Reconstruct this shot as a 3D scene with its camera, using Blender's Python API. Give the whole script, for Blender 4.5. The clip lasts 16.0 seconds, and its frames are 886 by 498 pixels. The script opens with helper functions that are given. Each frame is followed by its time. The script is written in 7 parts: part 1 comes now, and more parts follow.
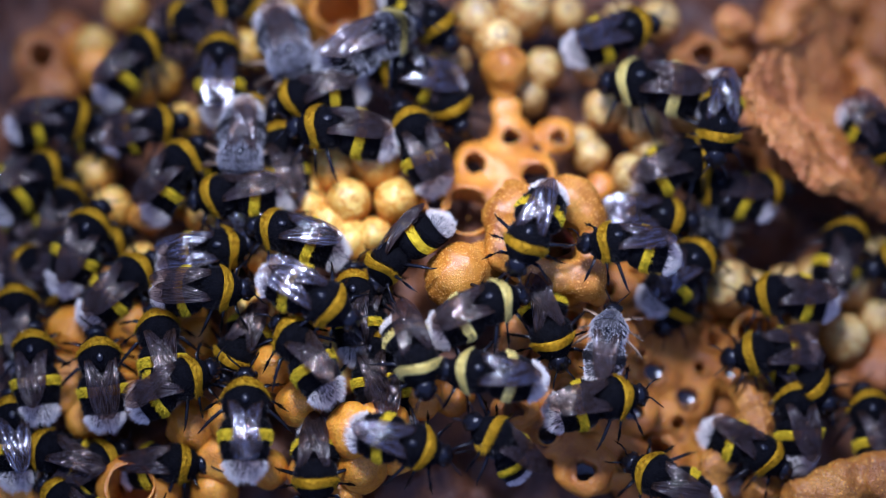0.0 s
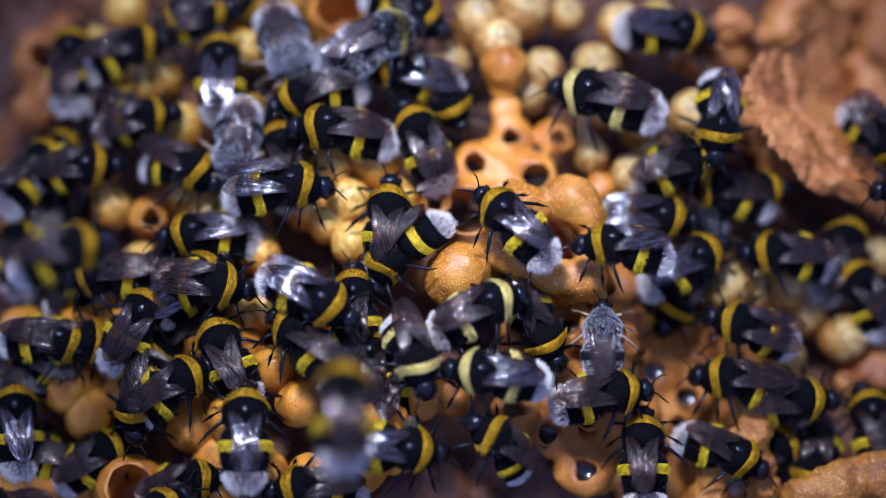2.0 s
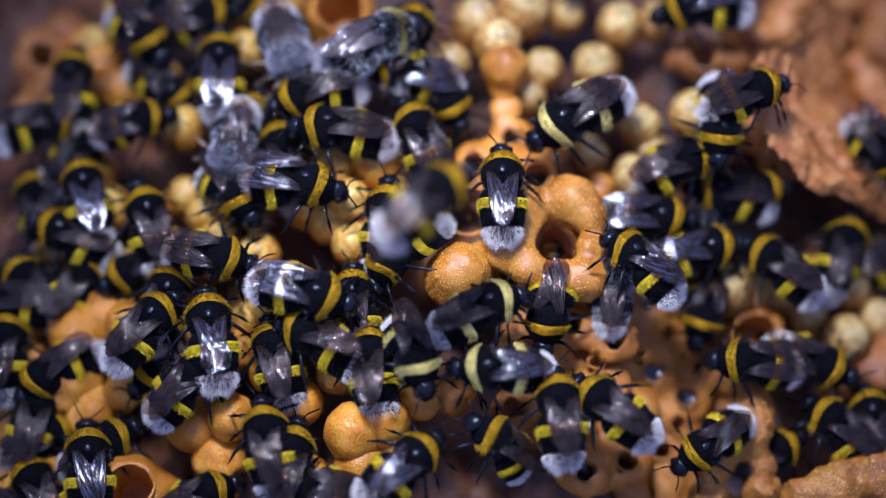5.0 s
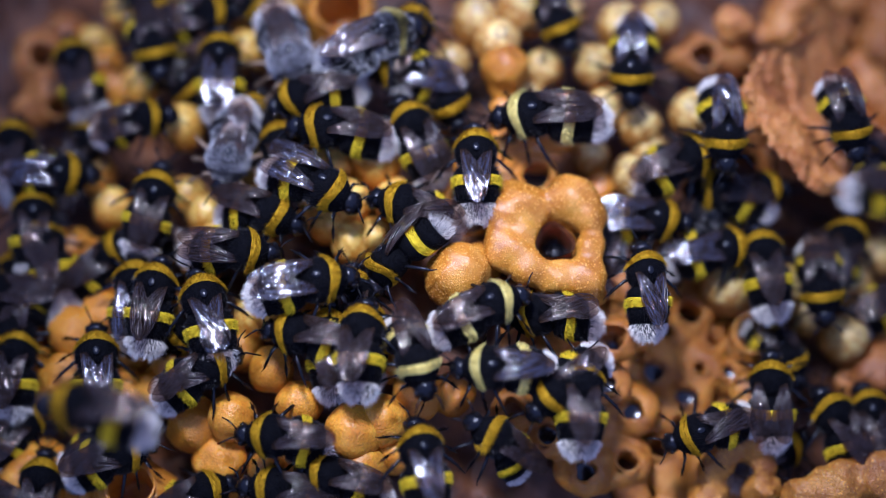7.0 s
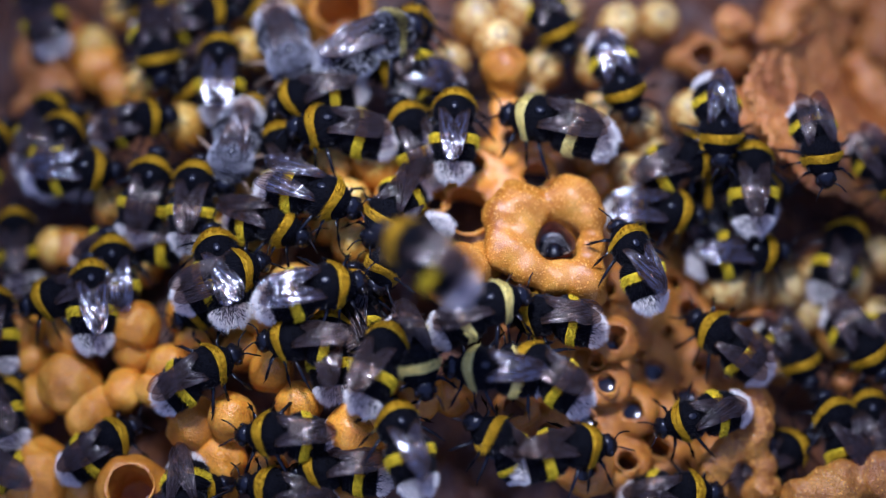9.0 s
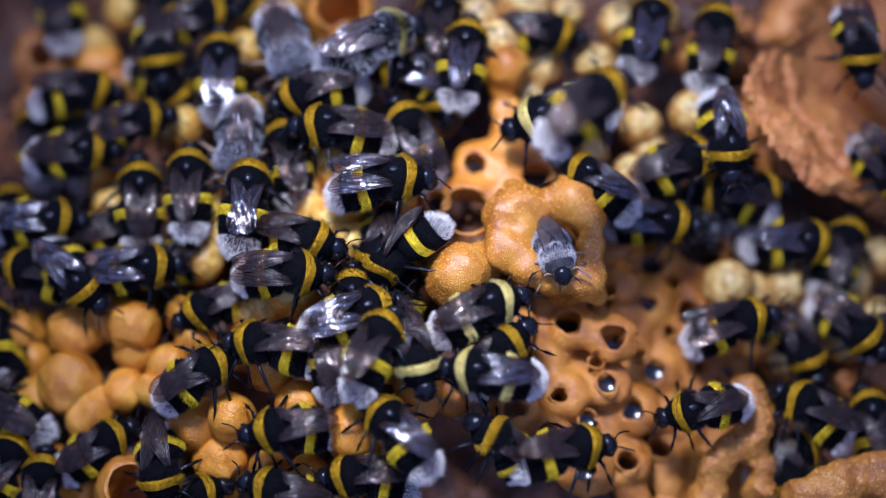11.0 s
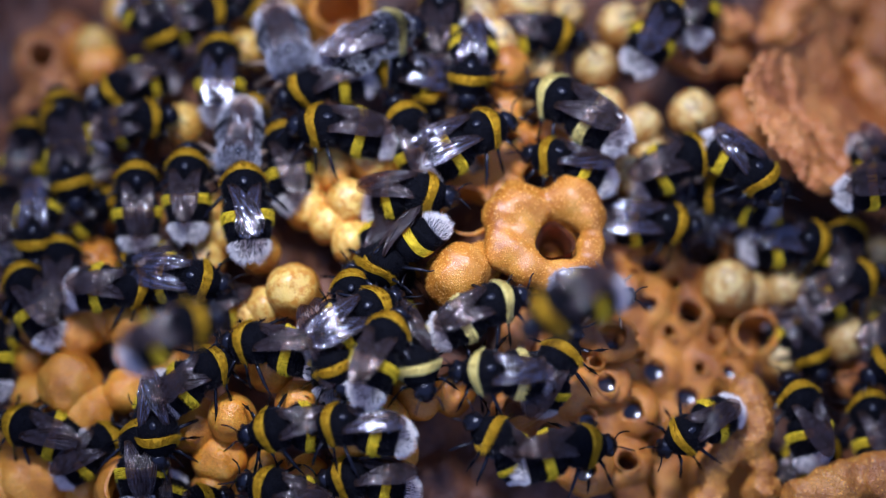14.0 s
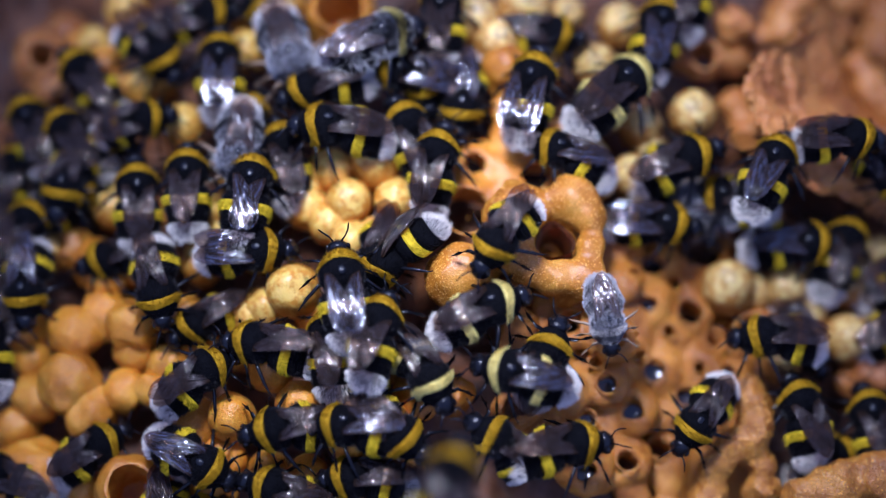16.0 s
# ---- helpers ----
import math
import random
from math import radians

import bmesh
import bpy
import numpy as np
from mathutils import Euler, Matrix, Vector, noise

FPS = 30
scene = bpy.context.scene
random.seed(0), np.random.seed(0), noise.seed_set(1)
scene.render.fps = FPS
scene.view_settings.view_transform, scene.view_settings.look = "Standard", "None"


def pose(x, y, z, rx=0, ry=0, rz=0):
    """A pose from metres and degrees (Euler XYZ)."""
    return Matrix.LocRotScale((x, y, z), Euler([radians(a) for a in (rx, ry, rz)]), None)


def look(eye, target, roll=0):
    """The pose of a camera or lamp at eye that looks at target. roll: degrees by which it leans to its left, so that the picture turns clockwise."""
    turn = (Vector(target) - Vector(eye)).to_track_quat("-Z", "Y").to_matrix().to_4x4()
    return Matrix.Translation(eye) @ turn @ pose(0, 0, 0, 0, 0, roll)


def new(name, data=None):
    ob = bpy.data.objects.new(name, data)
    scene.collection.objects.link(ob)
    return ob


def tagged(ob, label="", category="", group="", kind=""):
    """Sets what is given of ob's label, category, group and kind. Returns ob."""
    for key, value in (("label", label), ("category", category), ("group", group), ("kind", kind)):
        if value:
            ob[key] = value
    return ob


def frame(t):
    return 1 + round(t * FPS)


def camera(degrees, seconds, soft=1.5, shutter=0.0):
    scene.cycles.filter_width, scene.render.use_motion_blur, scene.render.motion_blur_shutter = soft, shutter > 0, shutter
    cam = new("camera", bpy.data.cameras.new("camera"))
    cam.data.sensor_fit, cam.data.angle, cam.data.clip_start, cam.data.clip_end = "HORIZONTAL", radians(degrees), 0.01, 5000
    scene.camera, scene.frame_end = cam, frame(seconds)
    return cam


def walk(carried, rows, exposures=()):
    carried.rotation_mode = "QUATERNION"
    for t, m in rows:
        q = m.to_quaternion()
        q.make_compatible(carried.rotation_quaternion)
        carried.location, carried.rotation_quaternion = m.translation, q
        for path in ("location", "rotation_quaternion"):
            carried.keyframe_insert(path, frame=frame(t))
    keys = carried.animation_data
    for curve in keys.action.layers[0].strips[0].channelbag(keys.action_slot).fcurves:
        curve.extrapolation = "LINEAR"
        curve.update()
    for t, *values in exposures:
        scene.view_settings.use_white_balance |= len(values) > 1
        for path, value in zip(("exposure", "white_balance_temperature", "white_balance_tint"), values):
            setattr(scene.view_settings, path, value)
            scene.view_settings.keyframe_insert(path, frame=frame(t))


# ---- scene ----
cam = camera(24, 16.0, 0.9, 0.4)
EYE, AIM = (0.0, -0.1296, 0.3208), (0.0, 0.0, 0.0)
walk(cam, [(0.0, look(EYE, AIM)), (16.0, look(EYE, AIM))], [(0.0, -0.45, 5300, 22), (16.0, -0.45, 5300, 22)])
cam.data.dof.use_dof = True
cam.data.dof.focus_distance = 0.3375
cam.data.dof.aperture_fstop = 3.5

# ---- light: a soft lamp over the opened nest box, in a cool dim room ----
world = bpy.data.worlds.new("room")
scene.world = world
world.use_nodes = True
world.node_tree.nodes["Background"].inputs[0].default_value = (0.38, 0.49, 1.0, 1)
world.node_tree.nodes["Background"].inputs[1].default_value = 1.1


def lamp(name, eye, target, size, power, colour, spread):
    data = bpy.data.lights.new(name, "AREA")
    data.shape, data.size, data.energy, data.color, data.spread = "DISK", size, power, colour, radians(spread)
    ob = new(name, data)
    ob.matrix_world = look(eye, target)


lamp("key_lamp", (-0.03, 0.07, 0.27), (0.014, -0.006, 0.0), 0.045, 0.165, (0.96, 0.96, 1.0), 56)
lamp("side_lamp", (-0.10, 0.10, 0.25), (-0.012, -0.006, 0.0), 0.03, 0.022, (0.88, 0.93, 1.0), 60)

MM = 0.001


# ---- materials ----
def material(name):
    m = bpy.data.materials.new(name)
    m.use_nodes = True
    t = m.node_tree
    return m, t, t.nodes["Principled BSDF"]


def node(t, kind, **values):
    n = t.nodes.new(kind)
    for key, value in values.items():
        n.inputs[key].default_value = value
    return n


def grain(t, scale, detail=4.0, rough=0.6):
    place = t.nodes.new("ShaderNodeTexCoord")
    n = node(t, "ShaderNodeTexNoise", Scale=scale, Detail=detail, Roughness=rough)
    t.links.new(place.outputs["Object"], n.inputs["Vector"])
    return n


def ramp(t, source, stops):
    r = t.nodes.new("ShaderNodeValToRGB")
    e = r.color_ramp.elements
    while len(e) < len(stops):
        e.new(0.5)
    for i, (p, c) in enumerate(stops):
        e[i].position, e[i].color = p, (*c, 1)
    t.links.new(source, r.inputs[0])
    return r


def relief(t, shader, scale, strength, distance, detail=3.0):
    n = grain(t, scale, detail)
    b = node(t, "ShaderNodeBump", Strength=strength, Distance=distance)
    t.links.new(n.outputs["Fac"], b.inputs["Height"])
    t.links.new(b.outputs["Normal"], shader.inputs["Normal"])
    return b


def wax(name, dark, mid, light, rough=0.36, coarse=160.0, fine=1400.0, bump=0.6, beads=0.25, pitch=3000.0):
    """Wax or cocoon skin: stains at one scale, grains at another, a slight translucency."""
    m, t, p = material(name)
    big = grain(t, coarse, 5.0)
    r = ramp(t, big.outputs["Fac"], [(0.3, dark), (0.5, mid), (0.72, light)])
    info = t.nodes.new("ShaderNodeObjectInfo")
    hue = node(t, "ShaderNodeHueSaturation", Saturation=1.0)
    span = node(t, "ShaderNodeMapRange")
    span.inputs["To Min"].default_value, span.inputs["To Max"].default_value = 0.78, 1.15
    t.links.new(info.outputs["Random"], span.inputs["Value"])
    t.links.new(span.outputs["Result"], hue.inputs["Value"])
    t.links.new(r.outputs["Color"], hue.inputs["Color"])
    small = grain(t, fine, 2.0)
    mix = t.nodes.new("ShaderNodeMix")
    mix.data_type, mix.blend_type = "RGBA", "MULTIPLY"
    mix.inputs["Factor"].default_value = 0.65
    spots = ramp(t, small.outputs["Fac"], [(0.35, (0.72, 0.66, 0.6)), (0.62, (1.08, 1.08, 1.08))])
    t.links.new(hue.outputs["Color"], mix.inputs["A"])
    t.links.new(spots.outputs["Color"], mix.inputs["B"])
    t.links.new(mix.outputs["Result"], p.inputs["Base Color"])
    p.inputs["Roughness"].default_value = rough
    p.inputs["Subsurface Weight"].default_value = 0.25
    p.inputs["Subsurface Radius"].default_value = (1.0, 0.4, 0.1)
    p.inputs["Subsurface Scale"].default_value = 0.0012
    b = relief(t, p, fine, bump, 0.0003, 2.0)
    place = t.nodes.new("ShaderNodeTexCoord")
    cells = node(t, "ShaderNodeTexVoronoi", Scale=pitch)
    t.links.new(place.outputs["Object"], cells.inputs["Vector"])
    dots = node(t, "ShaderNodeMapRange")
    for key, value in (("From Min", 0.0), ("From Max", 0.5), ("To Min", 1.0), ("To Max", 0.0)):
        dots.inputs[key].default_value = value
    t.links.new(cells.outputs["Distance"], dots.inputs["Value"])
    beads = node(t, "ShaderNodeBump", Strength=beads, Distance=0.0002)
    t.links.new(dots.outputs["Result"], beads.inputs["Height"])
    t.links.new(beads.outputs["Normal"], b.inputs["Normal"])
    return m


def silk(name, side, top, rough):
    """Cocoon silk: brown flanks and a cream crown set by height, blotched where they meet."""
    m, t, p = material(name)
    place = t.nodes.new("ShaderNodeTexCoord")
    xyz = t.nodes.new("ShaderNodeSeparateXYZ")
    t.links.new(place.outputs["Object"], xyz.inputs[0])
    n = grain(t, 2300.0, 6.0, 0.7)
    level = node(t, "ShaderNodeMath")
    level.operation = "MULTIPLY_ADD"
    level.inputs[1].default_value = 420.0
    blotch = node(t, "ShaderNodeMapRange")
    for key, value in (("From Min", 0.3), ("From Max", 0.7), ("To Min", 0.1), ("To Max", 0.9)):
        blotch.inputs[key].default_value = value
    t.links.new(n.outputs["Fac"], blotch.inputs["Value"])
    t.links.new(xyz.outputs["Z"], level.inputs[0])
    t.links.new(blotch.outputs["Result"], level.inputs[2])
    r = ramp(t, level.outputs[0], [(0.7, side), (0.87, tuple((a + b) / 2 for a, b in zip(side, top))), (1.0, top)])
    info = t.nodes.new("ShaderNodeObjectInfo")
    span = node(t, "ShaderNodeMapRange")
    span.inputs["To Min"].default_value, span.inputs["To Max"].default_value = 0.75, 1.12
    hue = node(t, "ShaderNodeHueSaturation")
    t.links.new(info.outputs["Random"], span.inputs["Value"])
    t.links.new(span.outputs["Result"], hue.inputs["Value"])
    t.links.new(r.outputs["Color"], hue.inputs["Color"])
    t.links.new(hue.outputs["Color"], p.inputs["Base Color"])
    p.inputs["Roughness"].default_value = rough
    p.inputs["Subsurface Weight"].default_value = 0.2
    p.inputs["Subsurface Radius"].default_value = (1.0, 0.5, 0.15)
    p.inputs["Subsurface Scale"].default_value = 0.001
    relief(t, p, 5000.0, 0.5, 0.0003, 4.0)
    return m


def plain(name, colour, rough, bump_scale=0, bump=0.0, sheen=0.0, vary=0.0, spec=0.5):
    m, t, p = material(name)
    n = grain(t, 900.0)
    lo = tuple(c * (1 - vary) for c in colour)
    hi = tuple(min(1, c * (1 + vary)) for c in colour)
    r = ramp(t, n.outputs["Fac"], [(0.3, lo), (0.7, hi)])
    t.links.new(r.outputs["Color"], p.inputs["Base Color"])
    p.inputs["Roughness"].default_value = rough
    p.inputs["Specular IOR Level"].default_value = spec
    if sheen:
        p.inputs["Sheen Weight"].default_value = sheen
        p.inputs["Sheen Roughness"].default_value = 0.4
        p.inputs["Sheen Tint"].default_value = (0.6, 0.7, 1.0, 1)
    if bump_scale:
        relief(t, p, bump_scale, bump, 0.0002)
    return m


def wing_skin(name, tint, clear, rough, gloss, glint=(0.95, 0.93, 1.0)):
    """A thin smoky membrane: part clear, part brown, under a creased gloss."""
    m, t, p = material(name)
    out = t.nodes["Material Output"]
    p.inputs["Base Color"].default_value = (*tint, 1)
    p.inputs["Roughness"].default_value = 0.5
    p.inputs["Specular IOR Level"].default_value = 0.1
    see = t.nodes.new("ShaderNodeBsdfTransparent")
    see.inputs[0].default_value = (0.72, 0.56, 0.47, 1)
    mix = t.nodes.new("ShaderNodeMixShader")
    mix.inputs[0].default_value = 1 - clear
    t.links.new(see.outputs[0], mix.inputs[1])
    t.links.new(p.outputs[0], mix.inputs[2])
    place = t.nodes.new("ShaderNodeTexCoord")
    drawn = node(t, "ShaderNodeMapping", Scale=(0.16, 1.0, 1.0))
    t.links.new(place.outputs["Object"], drawn.inputs["Vector"])
    folds = node(t, "ShaderNodeTexNoise", Scale=1000.0, Detail=0.0, Roughness=0.5)
    threads = node(t, "ShaderNodeTexNoise", Scale=2300.0, Detail=0.5, Roughness=0.5, Distortion=0.8)
    for n in (folds, threads):
        t.links.new(drawn.outputs["Vector"], n.inputs["Vector"])
    low = node(t, "ShaderNodeBump", Strength=0.4, Distance=0.0002)
    high = node(t, "ShaderNodeBump", Strength=0.8, Distance=0.00024)
    t.links.new(folds.outputs["Fac"], low.inputs["Height"])
    t.links.new(threads.outputs["Fac"], high.inputs["Height"])
    t.links.new(low.outputs["Normal"], high.inputs["Normal"])
    shine = t.nodes.new("ShaderNodeBsdfGlossy")
    shine.inputs["Color"].default_value = (*glint, 1)
    shine.inputs["Roughness"].default_value = rough
    t.links.new(high.outputs["Normal"], shine.inputs["Normal"])
    film = t.nodes.new("ShaderNodeMixShader")
    streak = node(t, "ShaderNodeMapRange")
    for i, v in ((1, 0.42), (2, 0.66), (3, gloss * 0.12), (4, gloss * 2.6)):
        streak.inputs[i].default_value = v
    t.links.new(threads.outputs["Fac"], streak.inputs[0])
    t.links.new(streak.outputs[0], film.inputs[0])
    t.links.new(mix.outputs[0], film.inputs[1])
    t.links.new(shine.outputs[0], film.inputs[2])
    t.links.new(film.outputs[0], out.inputs["Surface"])
    return m


WAX = wax("orange_wax", (0.36, 0.115, 0.011), (0.6, 0.235, 0.022), (0.74, 0.37, 0.055), 0.26, 160.0, 5200.0, 0.3, 0.25)
COATED = wax("waxed_silk", (0.5, 0.17, 0.014), (0.7, 0.3, 0.025), (0.84, 0.46, 0.06), 0.32, 700.0, 9000.0, 0.5, 0.35, 9000.0)
RUST = wax("rust_wax", (0.26, 0.08, 0.015), (0.46, 0.17, 0.032), (0.58, 0.26, 0.06), 0.5, 120.0, 900.0, 0.9)
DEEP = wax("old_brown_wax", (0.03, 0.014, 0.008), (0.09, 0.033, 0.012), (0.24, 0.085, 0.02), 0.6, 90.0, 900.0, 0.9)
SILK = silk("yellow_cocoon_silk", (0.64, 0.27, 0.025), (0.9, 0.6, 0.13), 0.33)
OLD = wax("brown_orange_wax", (0.22, 0.068, 0.008), (0.44, 0.165, 0.017), (0.62, 0.28, 0.038), 0.34, 170.0, 3200.0, 0.6, 0.8)
GOLD = wax("golden_wax", (0.46, 0.155, 0.01), (0.67, 0.27, 0.016), (0.8, 0.41, 0.045), 0.32, 170.0, 3000.0, 0.6, 0.6)
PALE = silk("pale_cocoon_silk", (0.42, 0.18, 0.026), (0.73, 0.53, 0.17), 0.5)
HONEY = plain("dark_nectar", (0.02, 0.014, 0.012), 0.14)
BOX = plain("box_plastic", (0.3, 0.28, 0.26), 0.6, 300.0, 0.3, 0, 0.1)
BLACK = plain("black_cuticle", (0.005, 0.005, 0.007), 0.22, 2500.0, 0.4, 0.0, 0.3, 0.35)
FUR = plain("black_fur", (0.006, 0.005, 0.006), 0.4, 2500.0, 0.5, 0.0, 0.3, 0.5)
PELT = plain("black_pelt", (0.003, 0.003, 0.004), 0.85, 3500.0, 1.0, 0.0, 0.3, 0.06)
YELLOW = plain("yellow_fur", (0.47, 0.265, 0.005), 0.7, 2500.0, 0.6, 0.0, 0.3, 0.12)
LEMON = plain("lemon_fur", (0.68, 0.5, 0.014), 0.7, 2500.0, 0.6, 0.0, 0.3, 0.12)
CREAM = plain("pale_yellow_fur", (0.7, 0.58, 0.17), 0.7, 2500.0, 0.6, 0.0, 0.2, 0.2)
WHITE = plain("white_fur", (0.84, 0.78, 0.68), 0.7, 2500.0, 0.6, 0.1, 0.12)
GREY = plain("grey_cuticle", (0.035, 0.032, 0.033), 0.55, 2500.0, 0.8, 0.0, 0.3, 0.3)
SILVER = plain("silver_grey_fur", (0.5, 0.48, 0.47), 0.5, 2500.0, 0.6, 0.2, 0.3)
EYE_BLACK = plain("eye_black", (0.01, 0.008, 0.008), 0.08)
WING = wing_skin("smoky_wing", (0.014, 0.008, 0.006), 0.64, 0.09, 0.018, (1.0, 0.82, 0.72))
WING_SHEEN = wing_skin("sheeny_wing", (0.012, 0.008, 0.007), 0.6, 0.1, 0.06)
WING_PALE = wing_skin("silvery_wing", (0.15, 0.12, 0.11), 0.62, 0.15, 0.068, (1.0, 0.96, 0.95))
WING_CLEAR = wing_skin("clear_young_wing", (0.3, 0.28, 0.27), 0.95, 0.2, 0.016)
VEIN = plain("wing_vein", (0.03, 0.017, 0.012), 0.22)
TAN = plain("tan_leg", (0.3, 0.2, 0.12), 0.4, 1500.0, 0.3)


# ---- mesh helpers, all in millimetres ----
def mesh_of(name, verts, faces, mat, smooth=True, skin=None, fleck=None):
    me = bpy.data.meshes.new(name)
    me.from_pydata([tuple(c * MM for c in v) for v in verts], [], faces)
    me.materials.append(mat)
    if skin:
        me.materials.append(skin)
        if fleck:
            me.materials.append(fleck)
        me.polygons.foreach_set("material_index", [(2 if fleck and i % 11 == 0 else 0) if len(f) == 3 else 1 for i, f in enumerate(faces)])
    if smooth:
        me.polygons.foreach_set("use_smooth", [True] * len(me.polygons))
    me.update()
    return me


def part(name, me, parent, label=""):
    ob = new(name, me)
    ob.parent = parent
    return tagged(ob, label)


def thing(name, me, label, category, group="", kind="", at_mm=(0, 0, 0), turn=(0, 0, 0)):
    ob = new(name, me)
    ob.matrix_basis = pose(*(c * MM for c in at_mm), *turn)
    return tagged(ob, label, category, group, kind)


def rough_up(verts, scale, depth):
    out = []
    for v in verts:
        n = noise.noise_vector(Vector(v) * scale)
        out.append((v[0] + n[0] * depth, v[1] + n[1] * depth, v[2] + n[2] * depth))
    return out


def lathe(rows, sides, squash=1.0):
    """Rings along x: rows of (x, z of the axis, radius). Closed at both ends."""
    verts, faces = [], []
    for x, z, r in rows:
        for i in range(sides):
            a = 2 * math.pi * i / sides
            verts.append((x, r * math.cos(a), z + r * squash * math.sin(a)))
    for k in range(len(rows) - 1):
        for i in range(sides):
            j = (i + 1) % sides
            faces.append((k * sides + i, k * sides + j, (k + 1) * sides + j, (k + 1) * sides + i))
    faces.append(tuple(reversed(range(sides))))
    faces.append(tuple(range((len(rows) - 1) * sides, len(rows) * sides)))
    return verts, [tuple(reversed(f)) for f in faces]


def hair(rows, sides, squash, count, length, lean, seed, width=0.055):
    """Fine hairs standing on a lathed body, leaning back by lean."""
    rng = random.Random(seed)
    verts, faces = [], []
    for _ in range(count):
        u = rng.random() * (len(rows) - 1)
        k = min(int(u), len(rows) - 2)
        w = u - k
        x, z, r = (rows[k][i] * (1 - w) + rows[k + 1][i] * w for i in range(3))
        a = rng.uniform(-0.5, math.pi + 0.5)
        slope = (rows[k][2] - rows[k + 1][2]) / max(0.05, abs(rows[k + 1][0] - rows[k][0]))
        out = Vector((-slope * 0.8, math.cos(a), squash * math.sin(a))).normalized()
        base = Vector((x, r * math.cos(a), z + r * squash * math.sin(a))) * 1.0
        tip = out + Vector((-lean, rng.uniform(-0.35, 0.35), rng.uniform(-0.25, 0.35)))
        tip = base + tip.normalized() * length * rng.uniform(0.6, 1.15)
        side = Vector((rng.uniform(-1, 1), rng.uniform(-1, 1), rng.uniform(-1, 1))).normalized() * width
        n = len(verts)
        verts += [tuple(base - out * 0.1 - side), tuple(base - out * 0.1 + side), tuple(tip)]
        faces.append((n, n + 1, n + 2))
    return verts, faces


def joined(*pieces):
    verts, faces = [], []
    for v, f in pieces:
        n = len(verts)
        verts += list(v)
        faces += [tuple(i + n for i in q) for q in f]
    return verts, faces


def tube(points, radii, sides=6):
    verts, faces = [], []
    for i, p in enumerate(points):
        p = Vector(p)
        d = (Vector(points[min(i + 1, len(points) - 1)]) - Vector(points[max(i - 1, 0)])).normalized()
        a = d.orthogonal().normalized()
        b = d.cross(a)
        for k in range(sides):
            w = 2 * math.pi * k / sides
            verts.append(tuple(p + (a * math.cos(w) + b * math.sin(w)) * radii[i]))
    for i in range(len(points) - 1):
        for k in range(sides):
            j = (k + 1) % sides
            faces.append((i * sides + k, i * sides + j, (i + 1) * sides + j, (i + 1) * sides + k))
    faces.append(tuple(reversed(range(sides))))
    faces.append(tuple(range((len(points) - 1) * sides, len(points) * sides)))
    return verts, faces


def surface(f, lo, hi, step):
    """Meshes the zero surface of f(X, Y, Z) over a box, by averaging the crossings in each cell."""
    ax = [np.arange(lo[i], hi[i] + step, step) for i in range(3)]
    X, Y, Z = np.meshgrid(*ax, indexing="ij")
    v = f(X, Y, Z)
    n = v.shape
    c = tuple(s - 1 for s in n)
    total, hits = np.zeros((*c, 3)), np.zeros(c)
    sl = [(slice(0, -1), slice(1, None))] * 3
    for axis in range(3):
        others = [i for i in range(3) if i != axis]
        for p in (0, 1):
            for q in (0, 1):
                a, b = [None] * 3, [None] * 3
                a[axis], b[axis] = sl[axis][0], sl[axis][1]
                for o, w in zip(others, (p, q)):
                    a[o] = b[o] = sl[o][w]
                va, vb = v[tuple(a)], v[tuple(b)]
                cross = (va < 0) != (vb < 0)
                w = np.where(cross, va / np.where(cross, va - vb, 1), 0)
                pos = np.stack([X[tuple(a)], Y[tuple(a)], Z[tuple(a)]], -1)
                pos[..., axis] += w * step
                total += pos * cross[..., None]
                hits += cross
    live = hits > 0
    number = np.full(c, -1)
    number[live] = np.arange(live.sum())
    verts = total[live] / hits[live][:, None]
    faces = []
    for axis in range(3):
        o1, o2 = [(1, 2), (2, 0), (0, 1)][axis]
        a, b = [slice(None)] * 3, [slice(None)] * 3
        a[axis], b[axis] = slice(0, -1), slice(1, None)
        sa, sb = v[tuple(a)] < 0, v[tuple(b)] < 0
        idx = np.argwhere(sa != sb)
        ok = (idx[:, o1] > 0) & (idx[:, o2] > 0) & (idx[:, o1] < c[o1]) & (idx[:, o2] < c[o2])
        idx = idx[ok]
        flip = sa[tuple(idx.T)]
        quad = []
        for d1, d2 in ((-1, -1), (0, -1), (0, 0), (-1, 0)):
            k = idx.copy()
            k[:, o1] += d1
            k[:, o2] += d2
            quad.append(number[tuple(k.T)])
        quad = np.stack(quad, 1)
        quad[~flip] = quad[~flip][:, ::-1]
        faces.append(quad)
    return verts, np.concatenate(faces)


